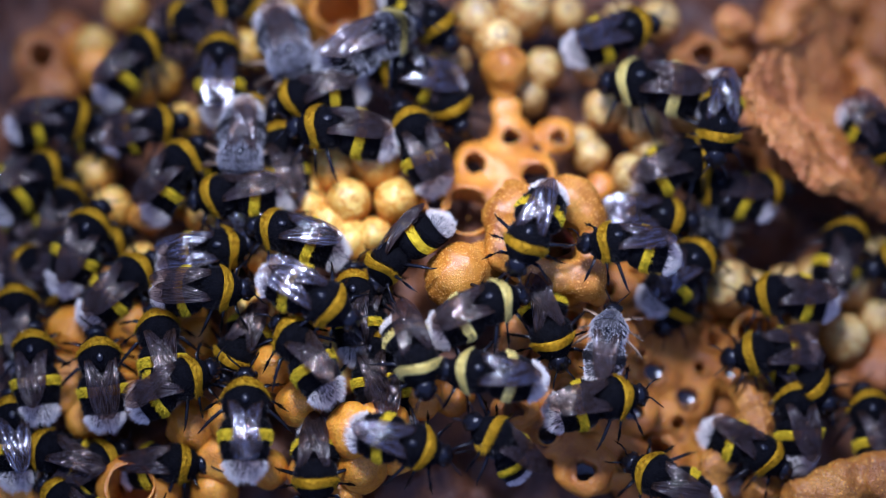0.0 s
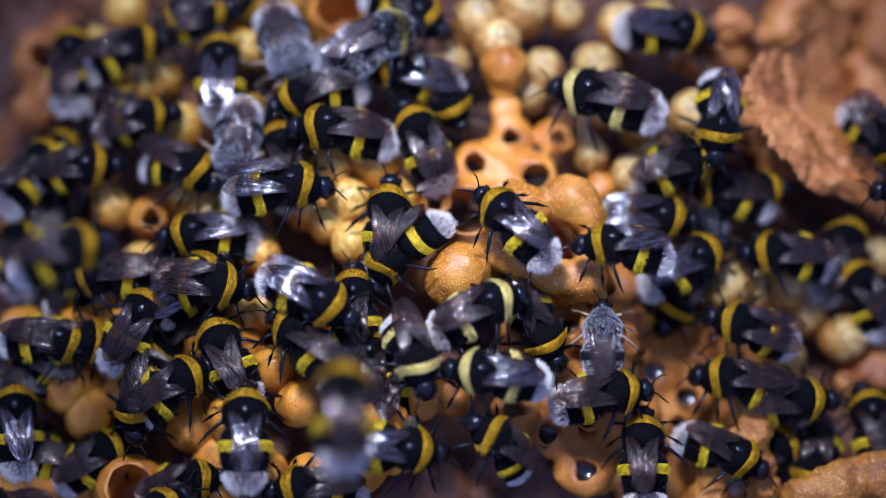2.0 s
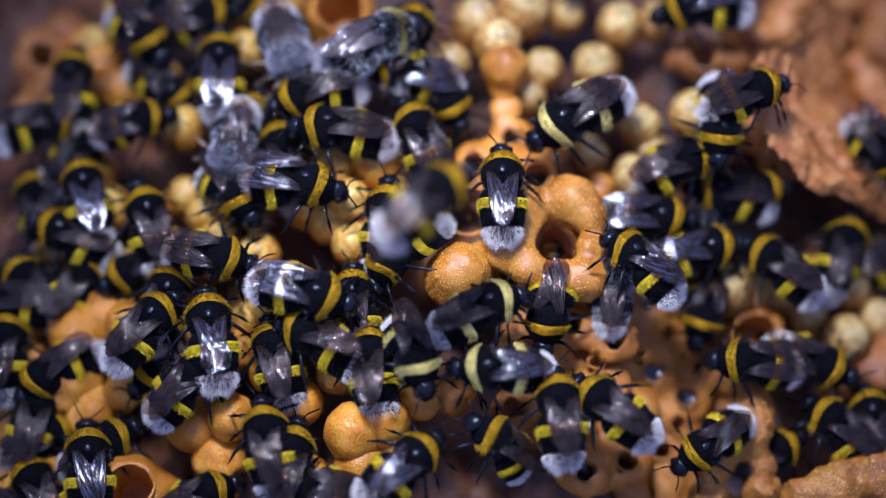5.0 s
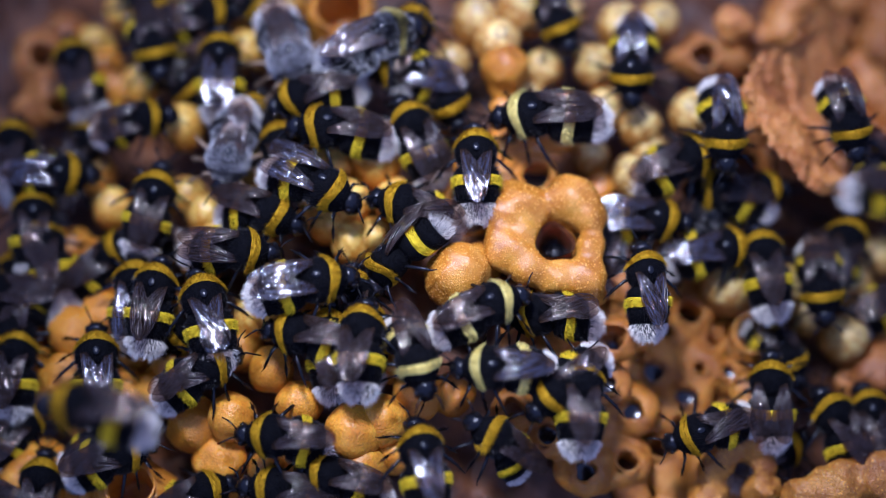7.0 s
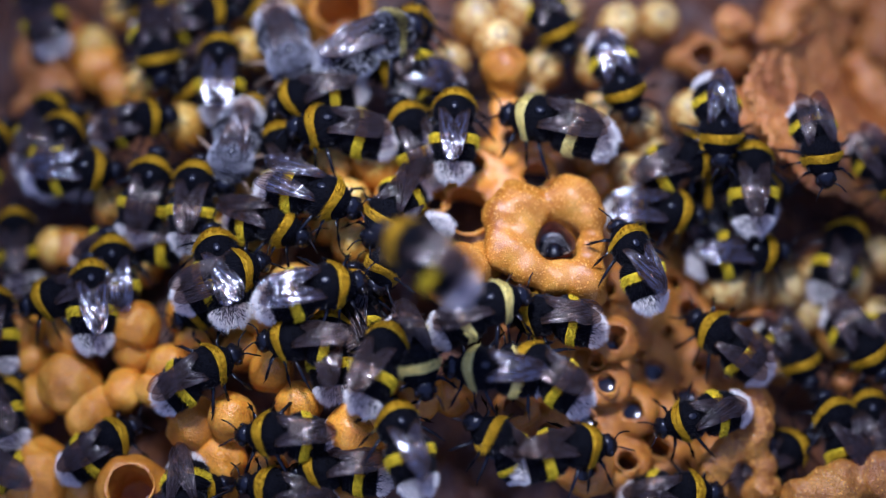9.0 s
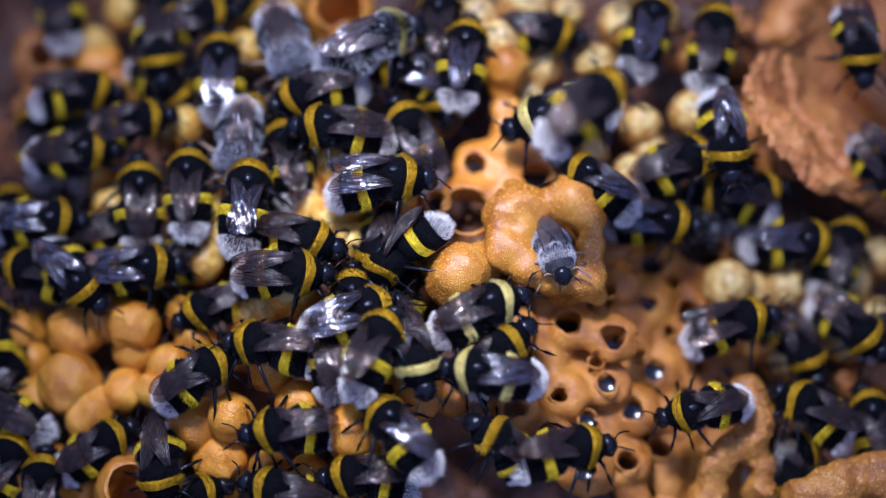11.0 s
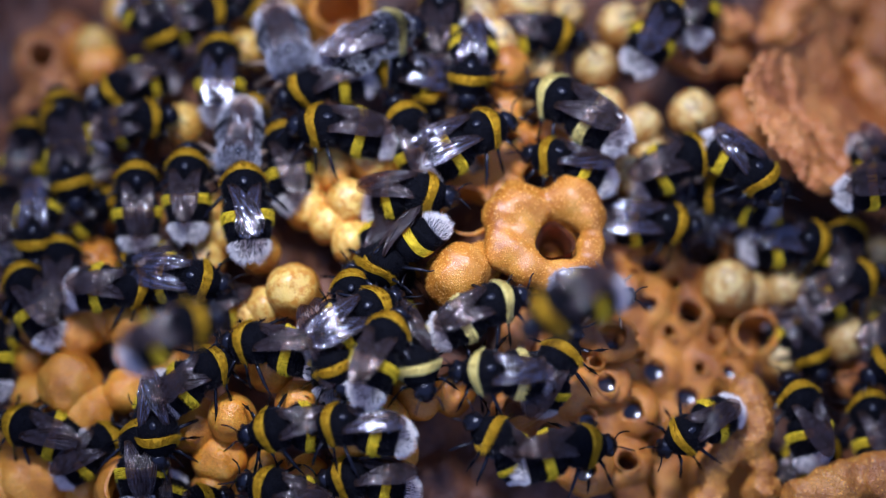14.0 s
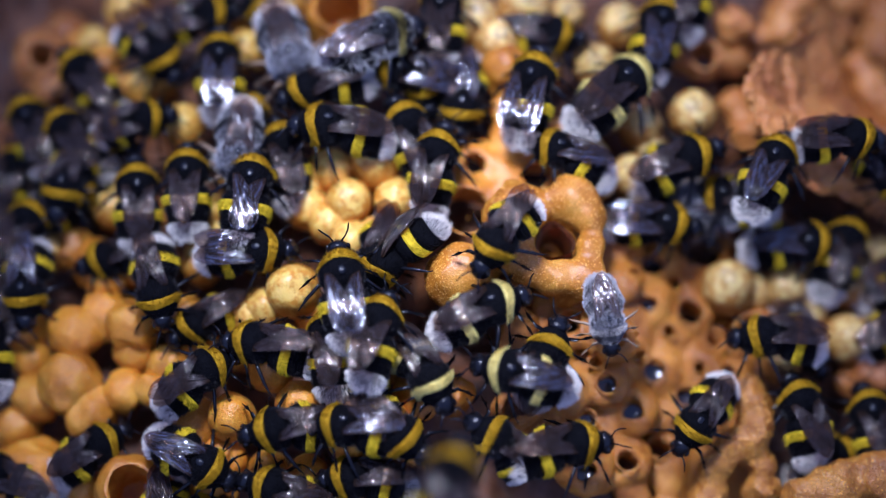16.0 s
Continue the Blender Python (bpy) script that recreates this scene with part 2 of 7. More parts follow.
def blob(balls, holes=(), flat=1.0, blend=1.2, step=0.45, grit=0.25, mat=None, name="wax"):
    """A lump of wax from overlapping balls (x, y, z, r), with round pits (x, y, bottom, r, mouth) sunk into it from above."""
    b = np.array(balls, float)
    lo = (b[:, :3] - b[:, 3:] - 1.5).min(0)
    hi = (b[:, :3] + b[:, 3:] + 1.5).max(0)
    floor = b[:, 2].min() - 8
    lo[2] = max(lo[2], floor)

    def f(X, Y, Z):
        s = 0
        for x, y, z, r in b:
            d = np.sqrt((X - x) ** 2 + (Y - y) ** 2 + ((Z - z) * flat) ** 2) - r
            s = s + np.exp(np.clip(-d / blend, -30, 30))
        out = -blend * np.log(s + 1e-9)
        out += 0.2 * np.sin(X * 0.9 + Y * 0.5) * np.sin(Y * 0.8 - Z * 0.7 + 1.3)
        for x, y, z, r, _ in holes:
            pit = np.maximum(np.hypot(X - x, Y - y) + 0.3 * np.sin(3 * np.arctan2(Y - y, X - x) + x) - r, z - Z)
            out = np.maximum(out, -pit)
        return np.maximum(out, floor + 0.5 - Z)

    verts, faces = surface(f, lo, hi, step)
    verts = rough_up(rough_up(verts.tolist(), 0.3, grit * 2.2), 2.2, grit * 0.35)
    return mesh_of(name, verts, faces.tolist(), mat or WAX)


# ---- the setting ----
def comb_floor():
    nx, ny = 300, 200
    verts, faces = [], []
    for j in range(ny):
        for i in range(nx):
            x, y = -125 + 250 * i / (nx - 1), -85 + 180 * j / (ny - 1)
            z = -14 - 11 * min(1.4, (x / 73) ** 2) - 8 * min(2.0, max(0, -y - 11) / 31) ** 1.5 + 4.5 * noise.noise(Vector((x, y, 0)) * 0.07) + 3 * noise.noise(Vector((x, y, 7)) * 0.2)
            z -= 7 * max(0, min(1, (x - 27) / 10)) * max(0, min(1, (11 - y) / 9))
            z += 0.8 * noise.noise(Vector((x, y, 3)) * 0.7)
            verts.append((x, y, z))
    for j in range(ny - 1):
        for i in range(nx - 1):
            k = j * nx + i
            faces.append((k, k + 1, k + nx + 1, k + nx))
    ob = thing("ground", mesh_of("ground", verts, faces, DEEP), "dark orange-brown old wax nest floor", "nest floor", kind="structure")
    return ob


comb_floor()
for nm, x, y, w, d in (("wall_west", -128, 5, 3, 186), ("wall_east", 128, 5, 3, 186), ("wall_north", 0, 98, 259, 3), ("wall_south", 0, -88, 259, 3)):
    v = [(sx * w / 2, sy * d / 2, z) for z in (-60, 12) for sx, sy in ((-1, -1), (1, -1), (1, 1), (-1, 1))]
    q = [(3, 2, 1, 0), (4, 5, 6, 7), (0, 1, 5, 4), (1, 2, 6, 5), (2, 3, 7, 6), (3, 0, 4, 7)]
    thing(nm, mesh_of(nm, v, q, BOX, False), "plain grey plastic nest box wall", "wall", kind="structure", at_mm=(x, y, 0))

# ---- wax ----
SHEET = [
    (11.7, 22.3, -3.2, 3.5), (19.5, 22.5, -3.6, 3.4), (5.4, 17.1, -3, 3.8), (15.5, 15, -3.4, 4), (10.8, 27.2, -2.2, 2.5),
    (9.2, 16.9, -3.1, 3.8), (-0.9, 10.6, -3, 3.2), (11.1, 12.2, -3.2, 4), (4.4, 9, -3, 5.6), (10.5, 30.5, -0.2, 2.2),
    (26.7, 14.1, -6.2, 2.5),
]
SHEET_PITS = [
    (11.6, 21.4, -9.2, 1.6, -1.2), (19.6, 21.4, -9.6, 1.4, -1.6), (5.4, 16.2, -9, 1.9, -1), (15.7, 14, -9.4, 2.4, -1.4), (-1, 9.2, -9, 1.9, -1),
    (4, 7.3, -6, 4, -1),
]
def rim_mesh(r, seed, mat):
    """The rounded, uneven lip of an open cell."""
    verts, faces = [], []
    for i in range(20):
        a = 2 * math.pi * i / 20
        w = 0.22 + 0.08 * math.sin(3 * a + seed)
        q = r + 0.15 + 0.12 * math.sin(2 * a + seed * 2)
        for k in range(7):
            c = 2 * math.pi * k / 7
            verts.append(((q + w * math.cos(c)) * math.cos(a), (q + w * math.cos(c)) * math.sin(a), w * 0.8 * math.sin(c) + 0.15 * math.sin(a * 2 + seed)))
    for i in range(20):
        for k in range(7):
            j, n = (i + 1) % 20, (k + 1) % 7
            faces.append((i * 7 + k, j * 7 + k, j * 7 + n, i * 7 + n))
    return mesh_of("cell_rim", verts, faces, mat)


def rims(comb, pits, drop, mat):
    for i, (x, y, _, r, top) in enumerate(pits):
        ob = part("cell_rim", rim_mesh(r, i, mat), comb)
        ob.matrix_basis = pose(x * MM, y * MM, (top - drop) * MM)


comb = thing("wax_comb", blob(SHEET, SHEET_PITS, 1.8, 0.8, 0.34, grit=0.12), "orange wax comb sheet with round empty cells", "wax comb")
rims(comb, SHEET_PITS, 0.35, WAX)

FIELD = [
    (28.3, -13.4, -6.7, 4.3), (35, -4, -14.3, 4.1), (43.2, -4.2, -18.2, 4.1), (36.4, -15.1, -17.9, 4.5), (41.8, -18.9, -20.4, 4.5),
    (27.5, -20, -10.7, 4.1), (31.9, -23.3, -14.5, 4.5), (20.3, -22.4, -9.5, 4.1), (11.8, -25.1, -8.7, 3.9), (17.5, -28, -12.1, 4.5),
    (23.5, -33.8, -13.6, 4.9), (30.9, -31.4, -17.1, 4.1), (30.2, 6.8, -10, 4.1), (36.5, 3.8, -16.3, 4.3), (45.1, 7.2, -17.5, 5.9),
    (49.5, -13.9, -21.6, 4.1), (44.4, -14, -19.6, 4.5), (39.1, -7.9, -17.8, 3.7), (30.3, -2.3, -9.5, 3.7), (21.8, -11.5, -6.5, 3.9),
    (38.4, -27, -23.4, 4.1),
]
FIELD_PITS = [
    (28.3, -13.6, -14.7, 2, -6.7), (35, -4.9, -19.5, 1.5, -12.5), (42.5, -5.3, -23.2, 2.3, -15.2), (35.9, -16.2, -20.8, 1.9, -14.8), (41.5, -19.9, -23.4, 1.8, -17.4),
    (27.2, -20.8, -13.7, 1.7, -7.7), (31.9, -24, -18.7, 1.8, -12.7), (19.2, -22.9, -14.4, 1.4, -7.4), (11.7, -25.4, -14.7, 1.9, -7.7), (17.3, -29, -15.1, 1.8, -9.1),
    (23.4, -34.6, -17.7, 1.9, -11.7), (30.7, -32.2, -21.1, 1.8, -14.1), (27.6, -4.5, -12.9, 1.7, -5.9), (36.1, 2.6, -19.3, 2.1, -13.3), (44.9, 6.7, -23.5, 3.9, -15.5),
    (48.9, -15.3, -24.6, 1.2, -17.6), (44, -15, -23.6, 1.2, -16.6), (38.7, -9.1, -21.8, 1.2, -14.8), (23.9, -26.7, -14.9, 1.5, -8.9), (20.8, -10.9, -12.3, 2.1, -5.3),
    (36.7, -28.5, -26.1, 1.9, -19.1), (30.4, 5.7, -14.5, 1.9, -7.5), (33.5, -13.7, -18.4, 1.2, -11.9), (46.7, -9.9, -23.7, 1.7, -16.2), (39.8, -0.2, -22.2, 1.5, -14.8),
    (39.9, -24.3, -25.9, 1.3, -18.4), (25.4, -17.4, -14.2, 1.1, -6.7), (50, -10.8, -24.5, 1.1, -17), (32.8, -0.5, -17.6, 0.9, -10.1),
]
rng = random.Random(8)
for i in range(9):
    for j in range(11):
        x, y = 12 + i * 5 + rng.uniform(-1.2, 1.2), -38 + j * 4.6 + rng.uniform(-1.2, 1.2)
        if 4 * x + 3 * y > 0 and 5 * x + 8 * y < 232:
            FIELD.append((x, y, -0.51 * x + 0.19 * y - -3.1, rng.uniform(2.6, 3.4)))
comb = thing("wax_comb", blob(FIELD, FIELD_PITS, 1.8, 0.8, 0.36, grit=0.2, mat=OLD), "broad orange wax comb with many small round cells", "wax comb")
rims(comb, FIELD_PITS, 0.3, OLD)

BLOCK = [
    (10.1, 4.8, 2.8, 3.6), (10, -1.3, 2.8, 3.4), (13.7, -4, 2.2, 3.2), (18.4, -5.5, 1.4, 3), (23.4, -5.7, 1, 3.6),
    (24.5, -0.5, 1.4, 2.4), (24.2, 4.9, 2, 2.8), (21.4, 8.1, 2.7, 3.9), (15.8, 6.8, 1.6, 2.6), (12.6, 6.9, 2.8, 3.4),
    (12.3, 1.9, 1.8, 3.4), (17.8, 3.9, -5.5, 5.6), (25.7, -7.2, -3.2, 1.5), (11, 10.4, 1.8, 1.2), (20.4, -4.1, -4.7, 4.1),
]
block = thing("brood_block", blob(BLOCK, [
    (18.3, -0.3, -7.6, 3.1, 5.4),
], 1.0, 0.9, 0.34, grit=0.16), "lumpy orange wax brood block with one open round hole", "brood cell")


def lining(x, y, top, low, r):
    """Brown silk skin inside an opened brood cell; dark tone imitates the hole's shade."""
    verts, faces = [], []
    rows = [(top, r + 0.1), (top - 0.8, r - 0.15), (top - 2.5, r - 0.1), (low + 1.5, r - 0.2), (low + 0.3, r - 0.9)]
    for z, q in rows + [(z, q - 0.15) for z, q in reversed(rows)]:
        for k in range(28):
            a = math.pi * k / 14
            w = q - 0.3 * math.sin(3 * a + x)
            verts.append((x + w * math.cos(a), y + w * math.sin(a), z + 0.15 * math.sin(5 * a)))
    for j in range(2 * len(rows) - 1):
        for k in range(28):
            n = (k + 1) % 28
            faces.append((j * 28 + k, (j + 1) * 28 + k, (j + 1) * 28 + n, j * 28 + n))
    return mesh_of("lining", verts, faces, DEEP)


# dark tube added so the inside of the hole reads as shaded
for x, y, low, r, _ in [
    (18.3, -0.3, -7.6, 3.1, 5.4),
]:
    part("lining", lining(x, y, 4.2, low, r), block, "brown silk lining, darkened for the shade inside the cell")


def grains(ob, count, seed, mat):
    """Tiny wax granules strewn over the upper faces of a lump."""
    rng = random.Random(seed)
    me = ob.data
    spots = [p for p in me.polygons if p.normal.z > -0.1]
    verts, faces = [], []
    for _ in range(count):
        p = rng.choice(spots)
        c, n = p.center / MM, p.normal
        a = n.orthogonal().normalized()
        b = n.cross(a)
        c = c + a * rng.uniform(-0.2, 0.2) + b * rng.uniform(-0.2, 0.2)
        r = 0.09 + 0.13 * rng.random() ** 2
        k = len(verts)
        verts += [tuple(c + (a * math.cos(w) + b * math.sin(w)) * r) for w in (0.3, 1.6, 2.9, 4.2, 5.4)] + [tuple(c + n * r * 0.8)]
        faces += [(k + i, k + (i + 1) % 5, k + 5) for i in range(5)]
    return tagged(part("granulation", mesh_of("wax_grain", verts, faces, mat), ob, "fine glinting wax granules"), kind="stuff")


GRAIN = plain("wax_grain", (0.7, 0.33, 0.05), 0.12, 0, 0, 0, 0.2, 0.8)
grains(block, 2200, 3, GRAIN)
KNOB = [
    (2.9, -5.1, 2.5, 4.7), (1.5, -5.9, 0, 4.5), (6.2, -1.7, -3, 3.8),
]
knob = thing("wax_lump", blob(KNOB, (), 1.0, 0.8, 0.36, grit=0.22), "grainy orange wax knob between the bees", "wax knob")
grains(knob, 1100, 4, GRAIN)

CUPS = (
    ("round orange wax pot with an open ragged rim", [
    (-51.8, -37.4, -13.9, 5.8), (-53.1, -38, -19.8, 5.8), (-46.9, -37.3, -15.7, 3.6),
], [
    (-51.2, -38, -20.6, 3.6, -8.6),
]),
    ("dim orange wax pot with a wide open mouth", [
    (-18.1, 46.2, -2.9, 5.8), (-18.4, 45.6, -6.9, 5.6),
], [
    (-17.8, 44.7, -9.9, 4.1, 1.1),
]),
    ("reddish wax pot with a small mouth", [
    (-72.3, 43, -15, 5.2), (-69.3, 36.3, -15.2, 4.5), (-73.6, 33.5, -17.5, 3.8), (-68.3, 49, -16.5, 3.8),
], [
    (-71.5, 41.5, -20, 2.3, -11), (-68.1, 32.1, -20.2, 2.1, -10.2),
]),
    ("rusty wax ring with a shallow mouth", [
    (46, 39.5, -7.5, 4.1), (41.5, 38.8, -7.9, 2.4), (51.6, 39.1, -8.5, 2.8),
], [
    (45.6, 38.2, -11.5, 2.3, -4.5),
]),
    ("opened pale orange cell with a dark mouth", [
    (54.3, -8.1, -18.9, 4.5),
], [
    (53.7, -9, -24.9, 3.4, -14.9),
]),
    ("opened orange cell with a dark mouth", [
    (-50.6, 10.1, -10.5, 3.4),
], [
    (-50, 9.2, -15.5, 1.9, -7.5),
]),
)
for text, balls, pits in CUPS:
    m = RUST if "reddish" in text or "rusty" in text else WAX
    pot = thing("wax_pot", blob(balls, pits, 1.0, 0.9, 0.42, mat=m), text, "wax pot", "wax pots")
    for ball_row, (x, y, low, r, _) in zip(balls, pits):
        lip = part("rim", rim_mesh(r + 0.2, r, m), pot, "thin ragged wax rim")
        lip.matrix_basis = pose(x * MM, y * MM, (ball_row[2] + math.sqrt(max(0.5, ball_row[3] ** 2 - r * r))) * MM)

LUMPS = (
    ("two-lobed golden orange wax pot under the bees", [
    (-41.2, -26.9, -11.4, 4.7), (-37.2, -32.2, -13.4, 4.7), (-43.2, -23.5, -12.9, 3.4),
]),
    ("low orange wax ridge beside the cells", [
    (-4.1, -23.7, -5.4, 4.3), (-8.8, -17.9, -5.3, 3.6), (-11.6, -13.8, -5.8, 3.2), (1.5, -23.1, -7.3, 3.8),
]),
    ("golden orange wax lumps in a row", [
    (-72.2, -8.5, -16.3, 4.3), (-62.2, -10.4, -12.3, 4.7), (-52.2, -10, -9.4, 4.7), (-57.6, -7.3, -12.6, 4.3),
]),
    ("cluster of golden orange wax lumps", [
    (-62.7, -19.2, -13.2, 5.4), (-59.3, -24.2, -14.5, 4.5), (-69.2, -20.2, -17.7, 4.3), (-53.5, -20.4, -12.7, 3.8), (-48.4, -20.6, -11.4, 3.2),
]),
    ("orange wax post with a gap below", [
    (51.2, -20.6, -13.5, 3), (52.7, -23.3, -13.6, 2.1), (52.5, -27.4, -13.8, 2.6), (50.2, -29.1, -14.9, 2.4), (53.4, -32, -16.7, 2.4),
    (53.6, -36.4, -18.5, 3), (47.3, -30.1, -14.7, 2.3), (45.1, -32.9, -15.3, 2.3), (44.5, -37.4, -18.1, 3.2), (52.2, -25.4, -14.1, 2.1),
]),
    ("grainy orange-brown wax bank in the corner", [
    (65.1, -36.8, -14, 4.3), (71.9, -35.1, -14.2, 4.3), (59.5, -38.9, -14.5, 3.4), (79.1, -33, -16.7, 5.6), (73.8, -40.5, -21.3, 7.5),
    (64, -40.9, -19.8, 5.6),
]),
    ("rust-red wax edge lump", [
    (74.7, -14, -22.8, 4.3), (78.4, -11.7, -23.4, 4.7), (71.4, -15, -24.2, 3.2),
]),
    ("wrinkled rust wax mass", [
    (56.6, 44.5, -10.3, 1.9), (60.7, 46.2, -10.1, 3.2), (62.4, 50.4, -9.4, 4.1), (65.8, 54.7, -10.1, 4.1), (51.6, 32.2, -11.5, 3),
    (53.9, 26.9, -11.9, 3.4), (59.3, 21.9, -14, 4.1), (71.8, 51.9, -22, 4.1), (75.7, 60.6, -22.8, 4.1),
]),
    ("smooth orange knob on the rust wax", [
    (51, 44.1, -3.4, 3.4), (52.1, 42.9, -7.6, 2.4), (55.9, 43.7, -9.2, 1.9),
]),
    ("rust-orange wax ridge at the box edge", [
    (73.8, 40.1, -12.1, 2.4), (76.2, 36.8, -12.8, 3.2), (78.2, 33.6, -14.3, 3.4), (82.4, 32.5, -15.5, 4.1),
]),
    ("dim rust wax in the far corner", [
    (82.1, 57.9, -24.3, 4.3), (79.3, 50.5, -23.8, 3.4), (85.7, 49.6, -24.5, 5.6),
]),
    ("bright golden wax lump near the box corner", [
    (-69.1, -33.9, -20.3, 7.1), (-74.1, -35.5, -21.8, 7.1), (-63.6, -34.9, -21.9, 4.1),
]),
    ("orange wax crest over the cells", [
    (18.9, -3.9, -2.6, 2.4), (15.6, -3, -2.4, 2.1), (24.1, -4.9, -4, 2.8),
]),
    ("small orange wax lump under bees", [
    (-59.7, 2.2, -13, 4.5), (-64.3, 6.3, -15.2, 3.8),
]),
    ("orange wax stub on the comb", [
    (10.7, 32.8, 1.3, 4.1), (10.3, 31, -1.1, 2.8),
]),
    ("dull orange wax lump by the box wall", [
    (-61.6, 40.2, -12.9, 4.3), (-57.1, 35.2, -11.8, 3.8), (-64.7, 44.5, -14.6, 4.1),
]),
)
for text, balls in LUMPS:
    red = "rust" in text
    m = RUST if red else OLD if "bank" in text or "post" in text else GOLD if "golden" in text else WAX
    domed = not red and m is not OLD
    core = [(x, y, z, r * 0.9) for x, y, z, r in balls] if domed else balls
    lump = thing("wax_lump", blob(core, (), 1.0, 0.7 if domed else 0.9, 0.45, grit=0.4 if red else 0.45 if m is OLD else 0.17, mat=m), text, "wax lump", "wax lumps")
    if m is OLD:
        grains(lump, 1400, 6, GRAIN)
    if domed:
        for b in balls:
            part("dome", blob([b], (), 1.0, 0.5, 0.45, grit=0.3, mat=m, name="dome"), lump)


# ---- the torn wax sheet ----
def flap():
    inner = [
    (63.1, 43, -1), (60.4, 37.5, 1.4), (54.1, 34.4, 3.7), (50.7, 29.3, 4.3), (51.8, 24.2, 4),
    (52.8, 20.3, 3.8), (57.1, 16.2, 1.9), (63.5, 11.1, -1.8), (76.9, 10.8, -12.9),
]
    outer = [
    (68.8, 52.1, -13.7), (71.4, 48.8, -16.2), (73.1, 45.5, -17.6), (74.1, 39.4, -18), (73, 35.9, -17.8),
    (77.6, 33.6, -18.9), (82.2, 30.2, -20.2), (86.8, 23.8, -20.6), (92.7, 15.7, -27.7),
]
    nu, nv = 120, 80

    def along(points, u):
        k = u * (len(points) - 1)
        i = min(int(k), len(points) - 2)
        return Vector(points[i]).lerp(Vector(points[i + 1]), k - i)

    verts, faces = [], []
    for side in (0, 1):
        for j in range(nv):
            for i in range(nu):
                u, v = i / (nu - 1), j / (nv - 1)
                p = along(inner, u).lerp(along(outer, u), v)
                p += noise.noise_vector(p * 0.12) * 1.4 + noise.noise_vector(p * 0.45) * 0.6 + noise.noise_vector(p * 1.3) * 0.4
                p += noise.noise_vector(p * 2.2) * 0.5 * max(0.0, 1 - v * 3)
                p.z += 2.5 * math.sin(min(1, v / 0.3) * 1.57) - 1.3 * math.exp(-((v - 0.32 + 0.05 * math.sin(u * 9)) / 0.035) ** 2) - side * (0.5 + 0.9 * min(1, v * 4))
                verts.append(tuple(p))
    n = nu * nv
    for j in range(nv - 1):
        for i in range(nu - 1):
            k = j * nu + i
            q = (k, k + 1, k + nu + 1, k + nu)
            faces += [q, tuple(n + a for a in reversed(q))]
    rim = [i for i in range(nu)] + [j * nu + nu - 1 for j in range(1, nv)] + [(nv - 1) * nu + i for i in range(nu - 2, -1, -1)] + [j * nu for j in range(nv - 2, 0, -1)]
    for a, b in zip(rim, rim[1:] + rim[:1]):
        faces.append((a, n + a, n + b, b))
    bm = bmesh.new()
    me = mesh_of("wax_sheet", rough_up(verts, 1.5, 0.18), faces, RUST)
    bm.from_mesh(me)
    bmesh.ops.recalc_face_normals(bm, faces=bm.faces)
    bm.to_mesh(me)
    bm.free()
    return thing("wax_sheet", me, "torn rust-orange wax sheet with a ragged edge", "wax sheet")


flap()

# ---- nectar in some of the cells ----
def nectar(x, y, z, r):
    rows = [(0, 0), (r * 0.5, 0.035 * r), (r * 0.85, 0.1 * r), (r, 0.16 * r)]
    verts, faces = [(0, 0, 0)], []
    for q, h in rows[1:]:
        verts += [(q * math.cos(a * 0.5236), q * math.sin(a * 0.5236), h) for a in range(12)]
    faces += [(0, 1 + i, 1 + (i + 1) % 12) for i in range(12)]
    for k in range(2):
        faces += [(1 + 12 * k + i, 13 + 12 * k + i, 13 + 12 * k + (i + 1) % 12, 1 + 12 * k + (i + 1) % 12) for i in range(12)]
    thing("nectar_pool", mesh_of("nectar_pool", verts, faces, HONEY), "dark shiny nectar at the bottom of a cell", "nectar", "nectar pools", at_mm=(x, y, z))


for x, y, z, r, _ in [
    (35.9, -16.2, -17.4, 1.8, -14.8), (41.5, -19.9, -20, 1.7, -17.4), (27.2, -20.8, -10.3, 1.6, -7.7), (17.3, -29, -11.7, 1.7, -9.1), (23.4, -34.6, -14.3, 1.8, -11.7),
    (36.1, 2.6, -15.9, 2, -13.3), (15.8, 15.5, -5.4, 2.3, -4.9), (31.9, -24, -15.3, 1.7, -12.7), (48.9, -15.3, -20.6, 1.2, -17.6), (23.9, -26.7, -11.5, 1.5, -8.9),
    (28.3, -13.6, -13.2, 1.9, -6.7), (35, -4.9, -15.5, 1.5, -12.5),
]:
    nectar(x, y, z, r)


# ---- cocoons ----
def cocoon_mesh(seed, mat):
    """An upright egg of silk, 1 mm across in half, with a duller cap and slight dents."""
    rng = random.Random(seed)
    rows = 14
    verts, faces = [], []
    off = Vector((rng.random() * 50, 0, 0))
    for k in range(1, rows):
        a = math.pi * k / rows
        for i in range(24):
            b = 2 * math.pi * i / 24
            p = Vector((math.sin(a) * math.cos(b), math.sin(a) * math.sin(b), 1.2 * math.cos(a)))
            p *= 1 + 0.11 * noise.noise(p * 1.6 + off) + 0.03 * noise.noise(p * 5 + off)
            verts.append(tuple(p))
    top, low = len(verts), len(verts) + 1
    verts += [(0, 0, 1.2), (0, 0, -1.2)]
    for k in range(rows - 2):
        for i in range(24):
            j = (i + 1) % 24
            faces.append((k * 24 + i, (k + 1) * 24 + i, (k + 1) * 24 + j, k * 24 + j))
    for i in range(24):
        j = (i + 1) % 24
        faces += [(top, i, j), (low, (rows - 2) * 24 + j, (rows - 2) * 24 + i)]
    return mesh_of("cocoon", verts, faces, mat)


